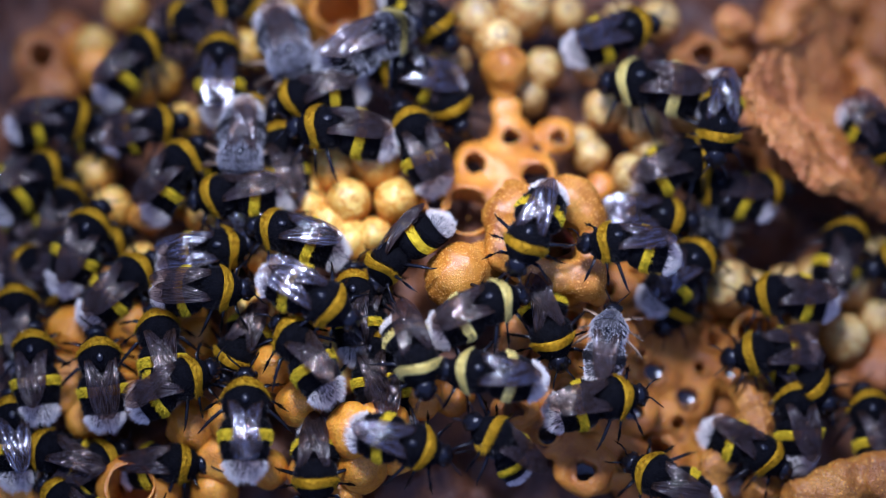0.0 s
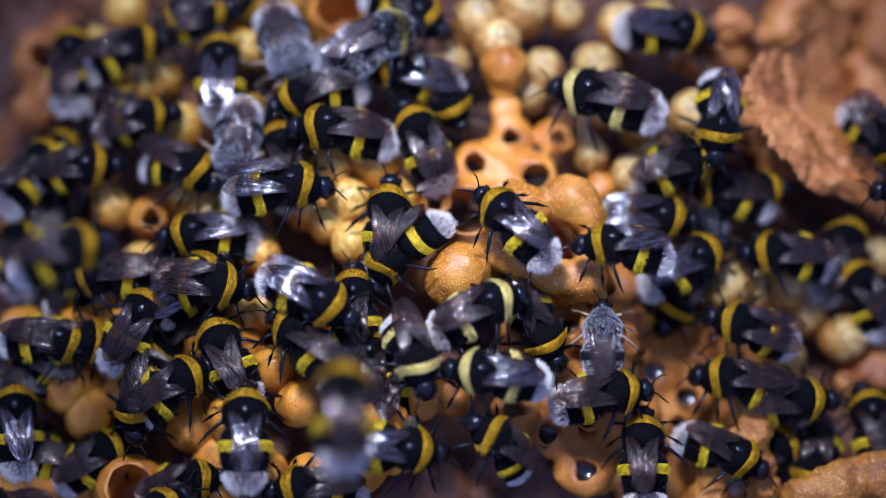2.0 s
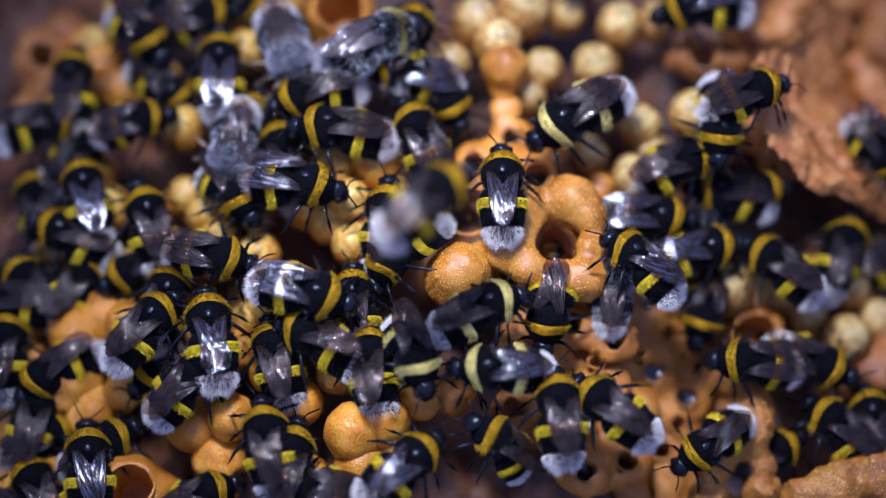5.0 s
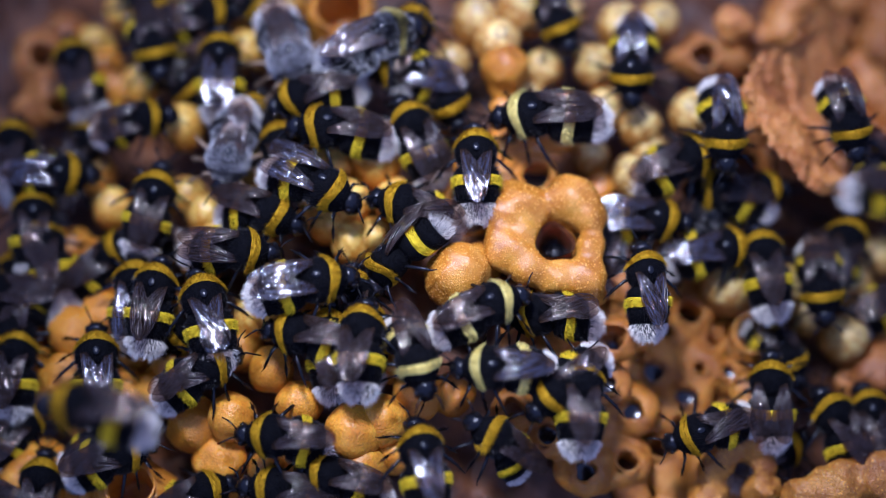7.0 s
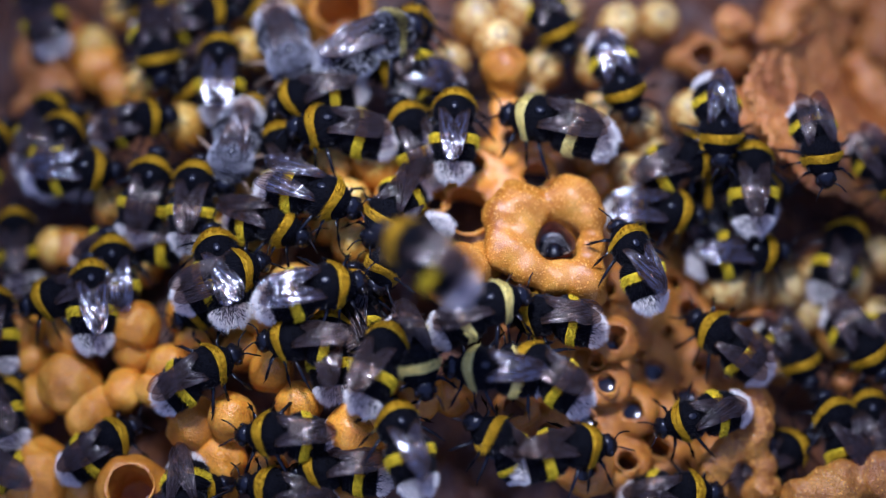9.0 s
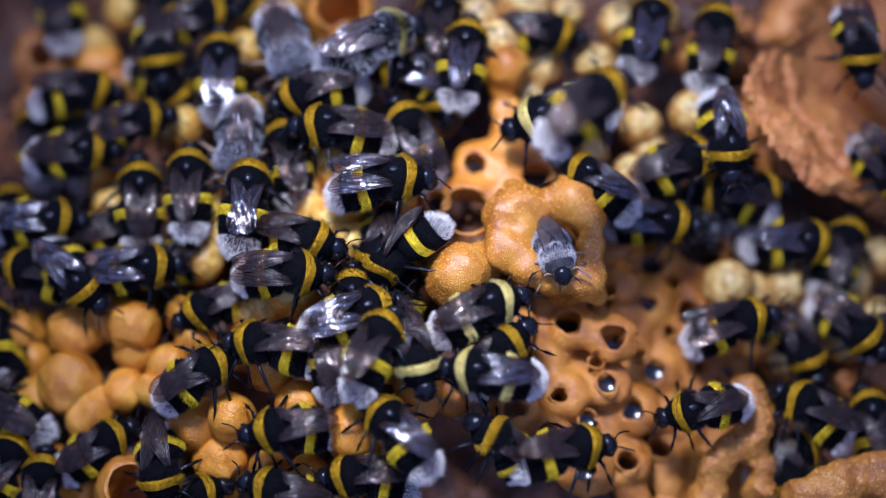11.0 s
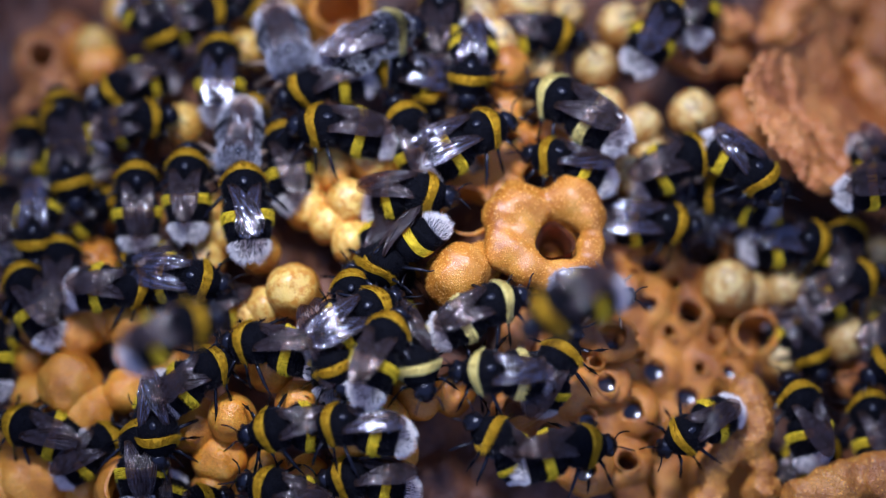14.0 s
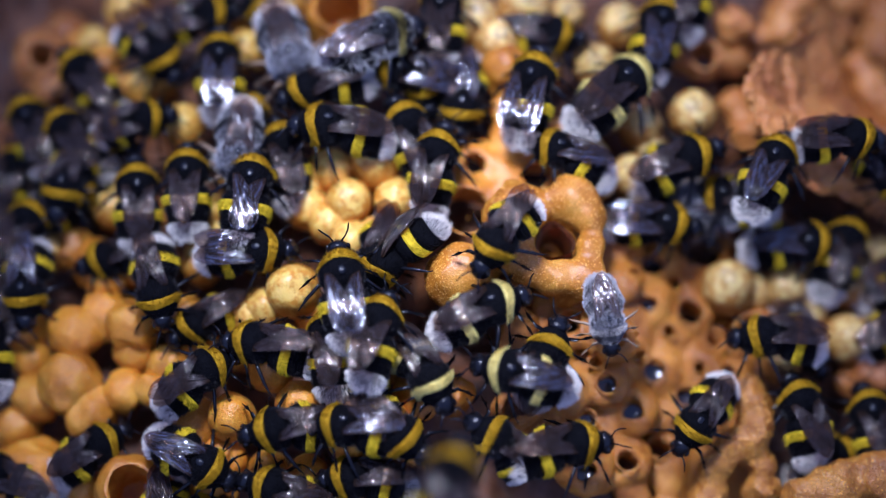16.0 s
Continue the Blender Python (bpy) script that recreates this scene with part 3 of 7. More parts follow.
def cap_mesh(seed, mat):
    """The thin dull cap on the top of a cocoon, following its dents, a hair proud."""
    rng = random.Random(seed)
    off = Vector((rng.random() * 50, 0, 0))
    verts, faces = [], []
    for k in range(5):
        a = 0.05 + 0.3 * k / 4
        for i in range(16):
            b = 2 * math.pi * i / 16
            w = a * (1 + (0.12 * math.sin(2 * b + seed) + 0.1 * math.sin(5 * b + seed * 3) if k == 4 else 0))
            p = Vector((math.sin(w) * math.cos(b), math.sin(w) * math.sin(b), 1.2 * math.cos(w)))
            p *= (1 + 0.11 * noise.noise(p * 1.6 + off) + 0.03 * noise.noise(p * 5 + off)) * (1.006 if k < 4 else 0.995)
            verts.append(tuple(p))
    faces.append(tuple(range(16)))
    for k in range(4):
        for i in range(16):
            j = (i + 1) % 16
            faces.append((k * 16 + i, (k + 1) * 16 + i, (k + 1) * 16 + j, k * 16 + j))
    return mesh_of("cap", verts, faces, mat)


CAP = wax("brown_cocoon_cap", (0.42, 0.27, 0.09), (0.58, 0.41, 0.15), (0.7, 0.54, 0.23), 0.4, 300.0, 1600.0, 0.5)
CAPS = [cap_mesh(s, CAP) for s in range(4)]
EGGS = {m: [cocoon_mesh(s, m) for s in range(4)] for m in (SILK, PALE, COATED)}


def cocoons(rows, mat, label, seed):
    rng = random.Random(seed)
    for x, y, z, r in rows:
        i = rng.randrange(4)
        ob = thing("cocoon", EGGS[mat][i], label, "cocoon", "brood cocoons", at_mm=(x, y, z), turn=(rng.uniform(-12, 12), rng.uniform(-12, 12), rng.uniform(0, 360)))
        ob.scale = (r, r, r)
        if mat is PALE:
            part("cap", CAPS[i], ob, "dull brown cap")


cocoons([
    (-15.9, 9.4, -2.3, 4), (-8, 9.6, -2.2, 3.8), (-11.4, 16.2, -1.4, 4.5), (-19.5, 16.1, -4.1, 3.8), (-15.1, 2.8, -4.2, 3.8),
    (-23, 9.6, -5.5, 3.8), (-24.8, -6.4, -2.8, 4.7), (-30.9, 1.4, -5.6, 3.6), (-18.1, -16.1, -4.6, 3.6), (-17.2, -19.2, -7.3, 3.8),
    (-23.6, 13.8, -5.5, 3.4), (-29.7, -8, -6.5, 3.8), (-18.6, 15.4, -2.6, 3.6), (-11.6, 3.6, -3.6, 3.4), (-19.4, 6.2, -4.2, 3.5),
], SILK, "glossy yellow silk cocoon, orange lower down its sides", 1)
cocoons([
    (-14.6, -30.2, -4.8, 4.9), (-9.6, -28.3, -4.8, 4.3), (-13.3, -34.8, -8.6, 4.5), (-34.8, -26.7, -7.8, 4.1), (-23.6, -24.9, -6.3, 3.9),
    (-28.4, -18.9, -6.6, 3.8), (-28.9, -34.2, -12.5, 3.4), (-22.3, -35.3, -12, 3.4), (-17.1, -38.9, -12.8, 3.8), (-7.8, -32.2, -9.4, 3.8),
], COATED, "orange wax-coated cocoon among the bees", 2)
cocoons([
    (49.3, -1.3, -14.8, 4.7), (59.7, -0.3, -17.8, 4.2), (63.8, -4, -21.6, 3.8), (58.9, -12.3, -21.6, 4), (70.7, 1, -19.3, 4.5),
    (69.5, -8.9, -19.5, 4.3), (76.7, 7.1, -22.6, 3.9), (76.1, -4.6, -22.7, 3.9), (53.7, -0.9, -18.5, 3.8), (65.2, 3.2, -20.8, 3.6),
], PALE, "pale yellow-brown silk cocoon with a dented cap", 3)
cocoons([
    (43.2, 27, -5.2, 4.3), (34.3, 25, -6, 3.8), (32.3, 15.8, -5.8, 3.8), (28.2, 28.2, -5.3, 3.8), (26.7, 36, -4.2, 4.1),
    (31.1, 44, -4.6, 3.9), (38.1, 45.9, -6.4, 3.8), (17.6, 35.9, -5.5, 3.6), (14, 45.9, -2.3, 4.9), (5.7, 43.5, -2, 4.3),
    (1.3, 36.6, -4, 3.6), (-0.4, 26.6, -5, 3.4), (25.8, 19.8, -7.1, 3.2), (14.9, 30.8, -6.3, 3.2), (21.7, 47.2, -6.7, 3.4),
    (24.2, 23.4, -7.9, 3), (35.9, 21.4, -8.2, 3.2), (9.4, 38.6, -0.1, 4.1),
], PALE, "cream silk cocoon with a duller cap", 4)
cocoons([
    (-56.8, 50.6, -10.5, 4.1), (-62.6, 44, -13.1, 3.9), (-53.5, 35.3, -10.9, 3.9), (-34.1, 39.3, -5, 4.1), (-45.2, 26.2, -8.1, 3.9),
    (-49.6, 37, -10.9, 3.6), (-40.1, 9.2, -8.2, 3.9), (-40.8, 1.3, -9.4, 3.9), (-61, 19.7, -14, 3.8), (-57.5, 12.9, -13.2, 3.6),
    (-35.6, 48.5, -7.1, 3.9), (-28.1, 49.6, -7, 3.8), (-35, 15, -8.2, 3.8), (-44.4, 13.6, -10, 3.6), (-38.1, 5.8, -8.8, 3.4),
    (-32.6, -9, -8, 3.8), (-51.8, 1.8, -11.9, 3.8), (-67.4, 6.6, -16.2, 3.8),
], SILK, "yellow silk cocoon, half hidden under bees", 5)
cocoons([
    (-41.3, -12.3, -10, 3.8), (-46, -16.6, -11.9, 3.8), (-33.5, -14.7, -8.8, 3.6), (-57.7, -0.7, -13.5, 3.9), (-70.3, -13.4, -18.5, 3.8),
    (-72.9, -24.6, -21.4, 4.1), (-21.3, -8.8, -8.3, 3.8), (-52, -13.3, -12.8, 3.8), (-43.5, -7.8, -11, 3.6), (-60.6, -35.6, -21.2, 3.8),
    (-38.1, -36.9, -16.6, 3.9),
], COATED, "dull orange wax-coated cocoon under the bees", 6)


# ---- bumblebees, 1 unit = 1 mm, facing +x, the collar over the origin ----
HEAD = [(4.1, 3.0, 0.5), (3.8, 3.1, 1.1), (3.1, 3.3, 1.7), (2.4, 3.5, 1.95), (1.7, 3.7, 1.7)]
BREAST = [(2.0, 3.8, 1.5), (1.7, 3.95, 2.1), (1.1, 4.15, 2.75), (0.9, 4.2, 2.9)]
COLLAR = [(0.95, 4.22, 2.92), (0.4, 4.3, 3.1), (0.0, 4.35, 3.22), (-0.6, 4.42, 3.32)]
THORAX = [(-0.6, 4.42, 3.24), (-1.6, 4.5, 3.33), (-2.9, 4.5, 3.28), (-4.0, 4.3, 2.95), (-5.0, 4.05, 2.35), (-5.5, 3.9, 1.6)]
BASE = [(-5.1, 3.8, 1.9), (-5.7, 3.8, 2.7), (-6.5, 3.85, 3.28), (-7.5, 3.9, 3.6), (-8.3, 3.9, 3.72)]
BAND = [(-8.3, 3.85, 3.74), (-8.9, 3.78, 3.77), (-9.6, 3.62, 3.69), (-9.95, 3.55, 3.6)]
REAR = [(-9.95, 3.55, 3.57), (-11.4, 3.25, 3.4), (-12.8, 2.85, 3.06)]
TAIL = [(-12.8, 2.85, 3.06), (-13.4, 2.65, 2.8), (-14.0, 2.4, 2.4), (-14.6, 2.15, 1.75), (-15.0, 1.95, 0.85)]


def curl(piece, k):
    """Draws the flanks of a ring back (k > 0) or forward, so that a band lies as a crescent."""
    verts, faces = piece
    return [(x - (max(0.04, k + 0.033 * x) if k > 0 else k) * y * y, y, z) for x, y, z in verts], faces


def furry(rows, squash, count, length, lean, seed, sides=20, width=0.055):
    rows = [(x, z, r * 1.1) for x, z, r in rows] if sides > 16 else rows
    return joined(lathe(rows, sides, squash), hair(rows, sides, squash, count, length, lean, seed, width))


def wing_mesh(length, width, seed, skin):
    """A rounded membrane in the plane, hinged at the origin and lying towards -x, narrow at the hinge, faintly creased."""
    verts, faces = [], []
    nu, nv = 22, 31
    for i in range(nu):
        u = 1 - (1 - i / (nu - 1)) ** 1.5
        lead = width * (0.16 + 0.84 * math.sin(math.pi * min(1, u * 0.64 + 0.04)) ** 1.15) * math.sqrt(max(0.004, 1 - max(0, (u - 0.7) / 0.3) ** 2))
        for j in range(nv):
            v = j / (nv - 1)
            y = lead * (v - 0.66)
            z = (0.07 * math.sin(v * 9 + seed + u) + 0.016 * math.sin(v * 44 + u * 4 + seed) + 0.01 * math.sin(v * 61 - u * 9 + seed)) * min(1, u * 3)
            z += 0.04 * math.sin(u * 13 + v * 4 + seed) * u + 0.35 * math.sin(u * 2.6) - 0.8 * (1 - u) ** 5 - 0.9 * (v - 0.45) ** 2 * u
            verts.append((-length * u, y, z))
    for i in range(nu - 1):
        for j in range(nv - 1):
            k = i * nv + j
            faces.append((k, k + 1, k + nv + 1, k + nv))
    return mesh_of("wing", verts, faces, skin), verts, nv


def veins(verts, nv, seed):
    runs = []
    for j0, j1, a, b in ((30, 30, 0, 20), (27, 26, 0, 17), (25, 22, 0, 19), (20, 17, 0, 20), (17, 12, 2, 19), (12, 7, 0, 18), (7, 2, 0, 17), (0, 0, 0, 18)):
        pts = []
        for i in range(a, b + 1, 2):
            w = (i - a) / (b - a)
            j = j0 + (j1 - j0) * w
            k = int(j)
            p = Vector(verts[i * nv + k]).lerp(Vector(verts[i * nv + min(k + 1, nv - 1)]), j - k)
            pts.append(tuple(p + Vector((0, 0, 0.03))))
        runs.append(tube(pts, [0.085 - 0.045 * i / len(pts) for i in range(len(pts))], 4))
    for i in (6, 10, 14):
        runs.append(tube([tuple(Vector(verts[i * nv + j]) + Vector((0, 0, 0.03))) for j in (25, 22, 19, 16, 13, 10)], [0.05] * 6, 4))
    return joined(*runs)


def leg_mesh(reach, back, seed):
    """One leg, hinged at the origin, reaching out to +y and down to the feet."""
    k = [(0, 0, 0), (back * 0.3, reach * 0.45, 0.7), (back * 0.8, reach * 0.85, -1.0), (back * 1.05, reach * 1.02, -2.1), (back * 1.3, reach * 1.15, -2.5)]
    t = tube(k, [0.32, 0.34, 0.3, 0.16, 0.09], 7)
    rows = []
    rng = random.Random(seed)
    v, f = [], []
    for _ in range(40):
        i = rng.randint(1, 2)
        p = Vector(k[i]).lerp(Vector(k[i + 1]), rng.random())
        d = Vector((rng.uniform(-1, 1), rng.uniform(-1, 1), rng.uniform(-0.4, 1))).normalized()
        s = d.orthogonal().normalized() * 0.05
        n = len(v)
        v += [tuple(p - s), tuple(p + s), tuple(p + d * 0.9)]
        f.append((n, n + 1, n + 2))
    return joined(t, (v, f))


def ball(c, r, stretch=(1, 1, 1), sides=12):
    verts, faces = lathe([(-math.cos(math.pi * k / 8) * 1.0, 0, max(0.05, math.sin(math.pi * k / 8))) for k in range(9)], sides)
    return [(c[0] + x * r * stretch[0], c[1] + y * r * stretch[1], c[2] + z * r * stretch[2]) for x, y, z in verts], [tuple(reversed(q)) for q in faces]


SKINS = {"worker": PELT, "pale_worker": PELT, "grey_bee": PELT, "callow": GREY, "newborn": GREY}
COATS = {
    "worker": (YELLOW, LEMON, WHITE, FUR, WING),
    "pale_worker": (CREAM, CREAM, WHITE, FUR, WING),
    "grey_bee": (CREAM, SILVER, SILVER, SILVER, WING_PALE),
    "callow": (SILVER, FUR, WHITE, SILVER, WING_CLEAR),
    "newborn": (WHITE, SILVER, SILVER, SILVER, WING_PALE),
}
WORDS = {
    "worker": "black bumblebee with yellow bands and a white tail on the comb",
    "pale_worker": "black bumblebee with pale lemon bands and a white tail",
    "grey_bee": "large grey-haired bumblebee with a cream collar",
    "callow": "young silvery-grey bumblebee with pale matted hair",
    "newborn": "newly hatched silver-grey bumblebee leaving its brood cell",
}
MODELS = {}


def flipped(piece, sy):
    verts, faces = piece
    return (verts, faces) if sy > 0 else ([(x, -y, z) for x, y, z in verts], [tuple(reversed(f)) for f in faces])


def bent(rows, droop):
    """Bends the rear of the body down behind the waist."""
    out = []
    for x, z, r in rows:
        d = (-5.2 - x) * 0.95
        a = radians(droop) * min(1.0, 0.3 + d / 9)
        out.append((-5.2 - d * math.cos(a), z - d * math.sin(a) * 0.75, r))
    return out


def bee_model(kind, variant):
    collar, band, tail, coat, skin = COATS[kind]
    s, under = variant * 31 + 5, SKINS[kind]
    droop = (10, 30, 20, 12)[variant]
    base, stripe, rear, end = (bent(rows, droop) for rows in (BASE, BAND, REAR, TAIL))
    if variant == 3 and skin is WING:
        skin = WING_SHEEN
    eye_bump = [ball((2.7, sy * 1.65, 3.5), 0.75, (0.8, 0.55, 1.25)) for sy in (-1, 1)]
    fore, fv, nv = wing_mesh(10.8, 3.7, s, skin)
    hind, hv, nv2 = wing_mesh(7.4, 2.8, s + 3, skin)
    m = {
        "head": mesh_of("head", *furry(HEAD, 1.15, 90, 0.5, 0.2, s, 14), BLACK),
        "eye": [mesh_of("eye", *e, EYE_BLACK) for e in eye_bump],
        "collar": mesh_of("collar", *curl(furry(COLLAR, 0.92, 1200, 0.8, 0.3, s + 1), 0.1), collar, skin=collar if "worker" in kind else under, fleck=under),
        "thorax": mesh_of("thorax", *curl(joined(furry(BREAST, 0.9, 200, 0.5, 0.0, s + 9), furry(THORAX, 0.88, 1300, 0.55 if under is PELT else 0.9, 0.6, s + 2)), 0.1), coat, skin=under),
        "abdomen": mesh_of("abdomen", *curl(joined(furry(base, 0.86, 700, 0.6, 0.7, s + 3), furry(rear, 0.86, 700, 0.7, 0.9, s + 4)), -0.06), coat, skin=under),
        "abdomen_band": mesh_of("abdomen_band", *curl(furry(stripe, 0.87, 1100, 0.8, 0.8, s + 5), -0.06), band, skin=band if "worker" in kind else under, fleck=under),
        "tail": mesh_of("tail", *curl(furry(end, 0.86, 1500, 1.25, 0.9, s + 6, 20, 0.045), -0.06), tail, skin=GREY),
        "bare_patch": mesh_of("bare_patch", *ball((-2.9, 0, 7.62), 0.7, (1.2, 0.95, 0.45), 16), BLACK),
        "wing": fore,
        "hind": hind,
        "vein": mesh_of("vein", *veins(fv, nv, s), VEIN),
        "leg": {(i, sy): mesh_of("leg", *flipped(leg_mesh(4.2 + 0.5 * i, (1.6, -0.9, -2.6)[i], s + i), sy), BLACK if under is PELT else TAN) for i in range(3) for sy in (1, -1)},
        "antenna": mesh_of("antenna", *tube([(0, 0, 0), (0.8, 0.55, 0.9), (1.8, 1.1, 0.6), (3.0, 1.5, -0.2)], [0.16, 0.15, 0.15, 0.13], 6), BLACK),
    }
    return m


def bee(kind, size, variant):
    key = (kind, variant)
    if key not in MODELS:
        MODELS[key] = bee_model(kind, variant)
    m = MODELS[key]
    rng = random.Random(len(bpy.data.objects))
    root = tagged(new("bumblebee"), WORDS[kind], "bumblebee", "bees on the comb")
    size *= 1.05
    root.scale = (size, size, size)
    head = part("head", m["head"], root)
    for e in m["eye"]:
        part("eye", e, head)
    for sy in (1, -1):
        a = part("antenna", m["antenna"], head)
        a.matrix_basis = pose(3.6 * MM, sy * 0.6 * MM, 3.9 * MM, rng.uniform(-15, 15), rng.uniform(-15, 15), sy * rng.uniform(-5, 25)) @ Matrix.Diagonal((1, sy, 1, 1))
    part("collar", m["collar"], root, "yellow fur collar" if kind == "worker" else "pale fur collar")
    part("thorax", m["thorax"], root)
    if variant in (0, 3):
        part("bare_patch", m["bare_patch"], root, "shiny bare black patch")
    part("abdomen", m["abdomen"], root)
    part("abdomen_band", m["abdomen_band"], root)
    part("tail", m["tail"], root, "white furry tail" if "worker" in kind else "pale furry tail")
    spread = rng.choice((-4, -3, -2, -1, 0, 1, 7)) + rng.uniform(-2, 2)
    for sy in (1, -1):
        tilt = rng.uniform(-4, 4)
        w = part("wing", m["wing"], root, "smoky see-through wing" if "worker" in kind else "silvery crumpled wing")
        w.matrix_basis = pose(-3.2 * MM, sy * 2.5 * MM, (7.62 + 0.15 * sy) * MM, sy * (-4 if variant == 3 else -8), -4 if variant == 3 else -6, sy * (12 - spread + tilt)) @ Matrix.Diagonal((1, sy, 1, 1))
        part("vein", m["vein"], w)
        h = part("hind_wing", m["hind"], root)
        h.matrix_basis = pose(-4.4 * MM, sy * 2.2 * MM, (7.4 + 0.1 * sy) * MM, sy * -10, -6, sy * (6 - spread + tilt)) @ Matrix.Diagonal((1, sy, 1, 1))
    for i in range(3):
        for sy in (1, -1):
            leg = part("leg", m["leg"][i, sy], root)
            leg.matrix_basis = pose((0.4 - 1.6 * i) * MM, sy * 1.6 * MM, 2.7 * MM, 0, 0, rng.uniform(-10, 10))
    return root


p1 = bee("worker", 0.9, 3)
p2 = bee("worker", 0.81, 2)
p3 = bee("worker", 0.95, 0)
p4 = bee("worker", 0.9, 2)
p5 = bee("worker", 0.9, 2)
p6 = bee("worker", 0.9, 3)
p7 = bee("grey_bee", 1.03, 0)
p8 = bee("callow", 0.99, 0)
p9 = bee("callow", 0.9, 0)
p10 = bee("worker", 0.9, 0)
p11 = bee("pale_worker", 0.9, 1)
p12 = bee("pale_worker", 0.9, 0)
p13 = bee("pale_worker", 0.9, 3)
p14 = bee("worker", 0.85, 1)
p15 = bee("worker", 0.9, 3)
p16 = bee("worker", 0.95, 1)
p17 = bee("worker", 0.9, 1)
p18 = bee("worker", 0.9, 3)
p19 = bee("callow", 0.7, 0)
p20 = bee("worker", 0.85, 3)
p22 = bee("callow", 0.76, 0)
p23 = bee("worker", 0.85, 0)
p24 = bee("worker", 0.9, 2)
p25 = bee("worker", 0.9, 1)
p26 = bee("worker", 0.9, 1)
p27 = bee("worker", 0.9, 0)
p28 = bee("worker", 0.9, 1)
jj = bee("worker", 0.9, 3)
aa = bee("worker", 0.95, 3)
nn = bee("worker", 0.9, 1)
uu = bee("worker", 0.9, 2)
m5 = bee("worker", 0.9, 1)
pa = bee("worker", 0.95, 3)
ee = bee("worker", 0.9, 1)
ff = bee("worker", 0.9, 3)
kk = bee("worker", 0.95, 3)
r1 = bee("worker", 0.9, 0)
r2 = bee("worker", 0.9, 0)
ll = bee("worker", 0.9, 3)
tt = bee("worker", 0.9, 2)
vv = bee("worker", 0.9, 0)
ww = bee("worker", 0.9, 2)
yy = bee("worker", 0.9, 1)
zz = bee("worker", 0.9, 1)
bb = bee("worker", 0.9, 3)
cc = bee("worker", 0.9, 1)
dd = bee("worker", 0.9, 0)
ex = bee("worker", 0.9, 1)
xf = bee("worker", 0.85, 2)
gg = bee("worker", 0.9, 1)
hh = bee("worker", 0.85, 2)
ii = bee("worker", 0.9, 0)
ja = bee("worker", 0.9, 3)
ka = bee("worker", 0.9, 2)
la = bee("worker", 0.9, 3)
ma = bee("pale_worker", 1.03, 0)
na = bee("worker", 0.9, 2)
oa = bee("worker", 0.9, 2)
pp = bee("worker", 0.9, 1)
ta = bee("worker", 0.9, 0)
ub = bee("worker", 0.9, 1)
va = bee("worker", 0.85, 2)
xb = bee("worker", 0.9, 2)
yb = bee("worker", 0.9, 1)
ab = bee("worker", 0.9, 2)
ad = bee("worker", 0.9, 1)
ac = bee("worker", 0.9, 1)
ae = bee("worker", 0.9, 1)
gb = bee("worker", 0.9, 2)
af = bee("worker", 0.9, 2)
ah = bee("worker", 0.9, 2)
ai = bee("worker", 0.9, 3)
aj = bee("worker", 0.9, 2)
ak = bee("worker", 0.9, 1)
al = bee("worker", 0.85, 2)
fb = bee("worker", 0.95, 1)
fc = bee("worker", 0.9, 1)
cal = bee("newborn", 0.72, 0)
fil1 = bee("worker", 0.85, 2)
fil2 = bee("worker", 0.85, 2)
fil3 = bee("worker", 0.85, 2)
fil4 = bee("worker", 0.85, 2)
fil5 = bee("worker", 0.85, 1)
fil6 = bee("worker", 0.85, 1)
fil7 = bee("worker", 0.85, 2)
fil8 = bee("worker", 0.85, 0)
fil9 = bee("worker", 0.85, 1)
fil10 = bee("worker", 0.85, 3)
fil11 = bee("worker", 0.85, 0)
fil12 = bee("worker", 0.85, 2)
fil13 = bee("worker", 0.85, 0)
fil14 = bee("worker", 0.85, 1)
fil15 = bee("worker", 0.85, 2)
fil16 = bee("worker", 0.85, 2)
fil17 = bee("worker", 0.85, 2)
fil18 = bee("worker", 0.85, 1)


# ---- movement ----
def at(x, y, z, turn, pitch=0, roll=0):
    return pose(x * MM, y * MM, z * MM, roll, -pitch, turn)


def stride(ob, spells):
    """Swings the legs of a walking bee, three and three, during the spells (start, end)."""
    legs = [c for c in ob.children if c.name.startswith("leg")]
    for i, leg in enumerate(legs):
        home = Matrix.Translation(leg.location)
        rows = [(0.0, home)]
        for a, b in spells:
            n = max(2, int((b - a) / 0.15))
            for k in range(n + 1):
                t = a + (b - a) * k / n
                if t > rows[-1][0] + 0.03:
                    swing = 0 if k in (0, n) else 17 * (-1) ** (k + i + (i // 2))
                    rows.append((t, home @ pose(0, 0, 0, 0, 0, swing)))
        if rows[-1][0] < 16:
            rows.append((16.0, home))
        walk(leg, rows)


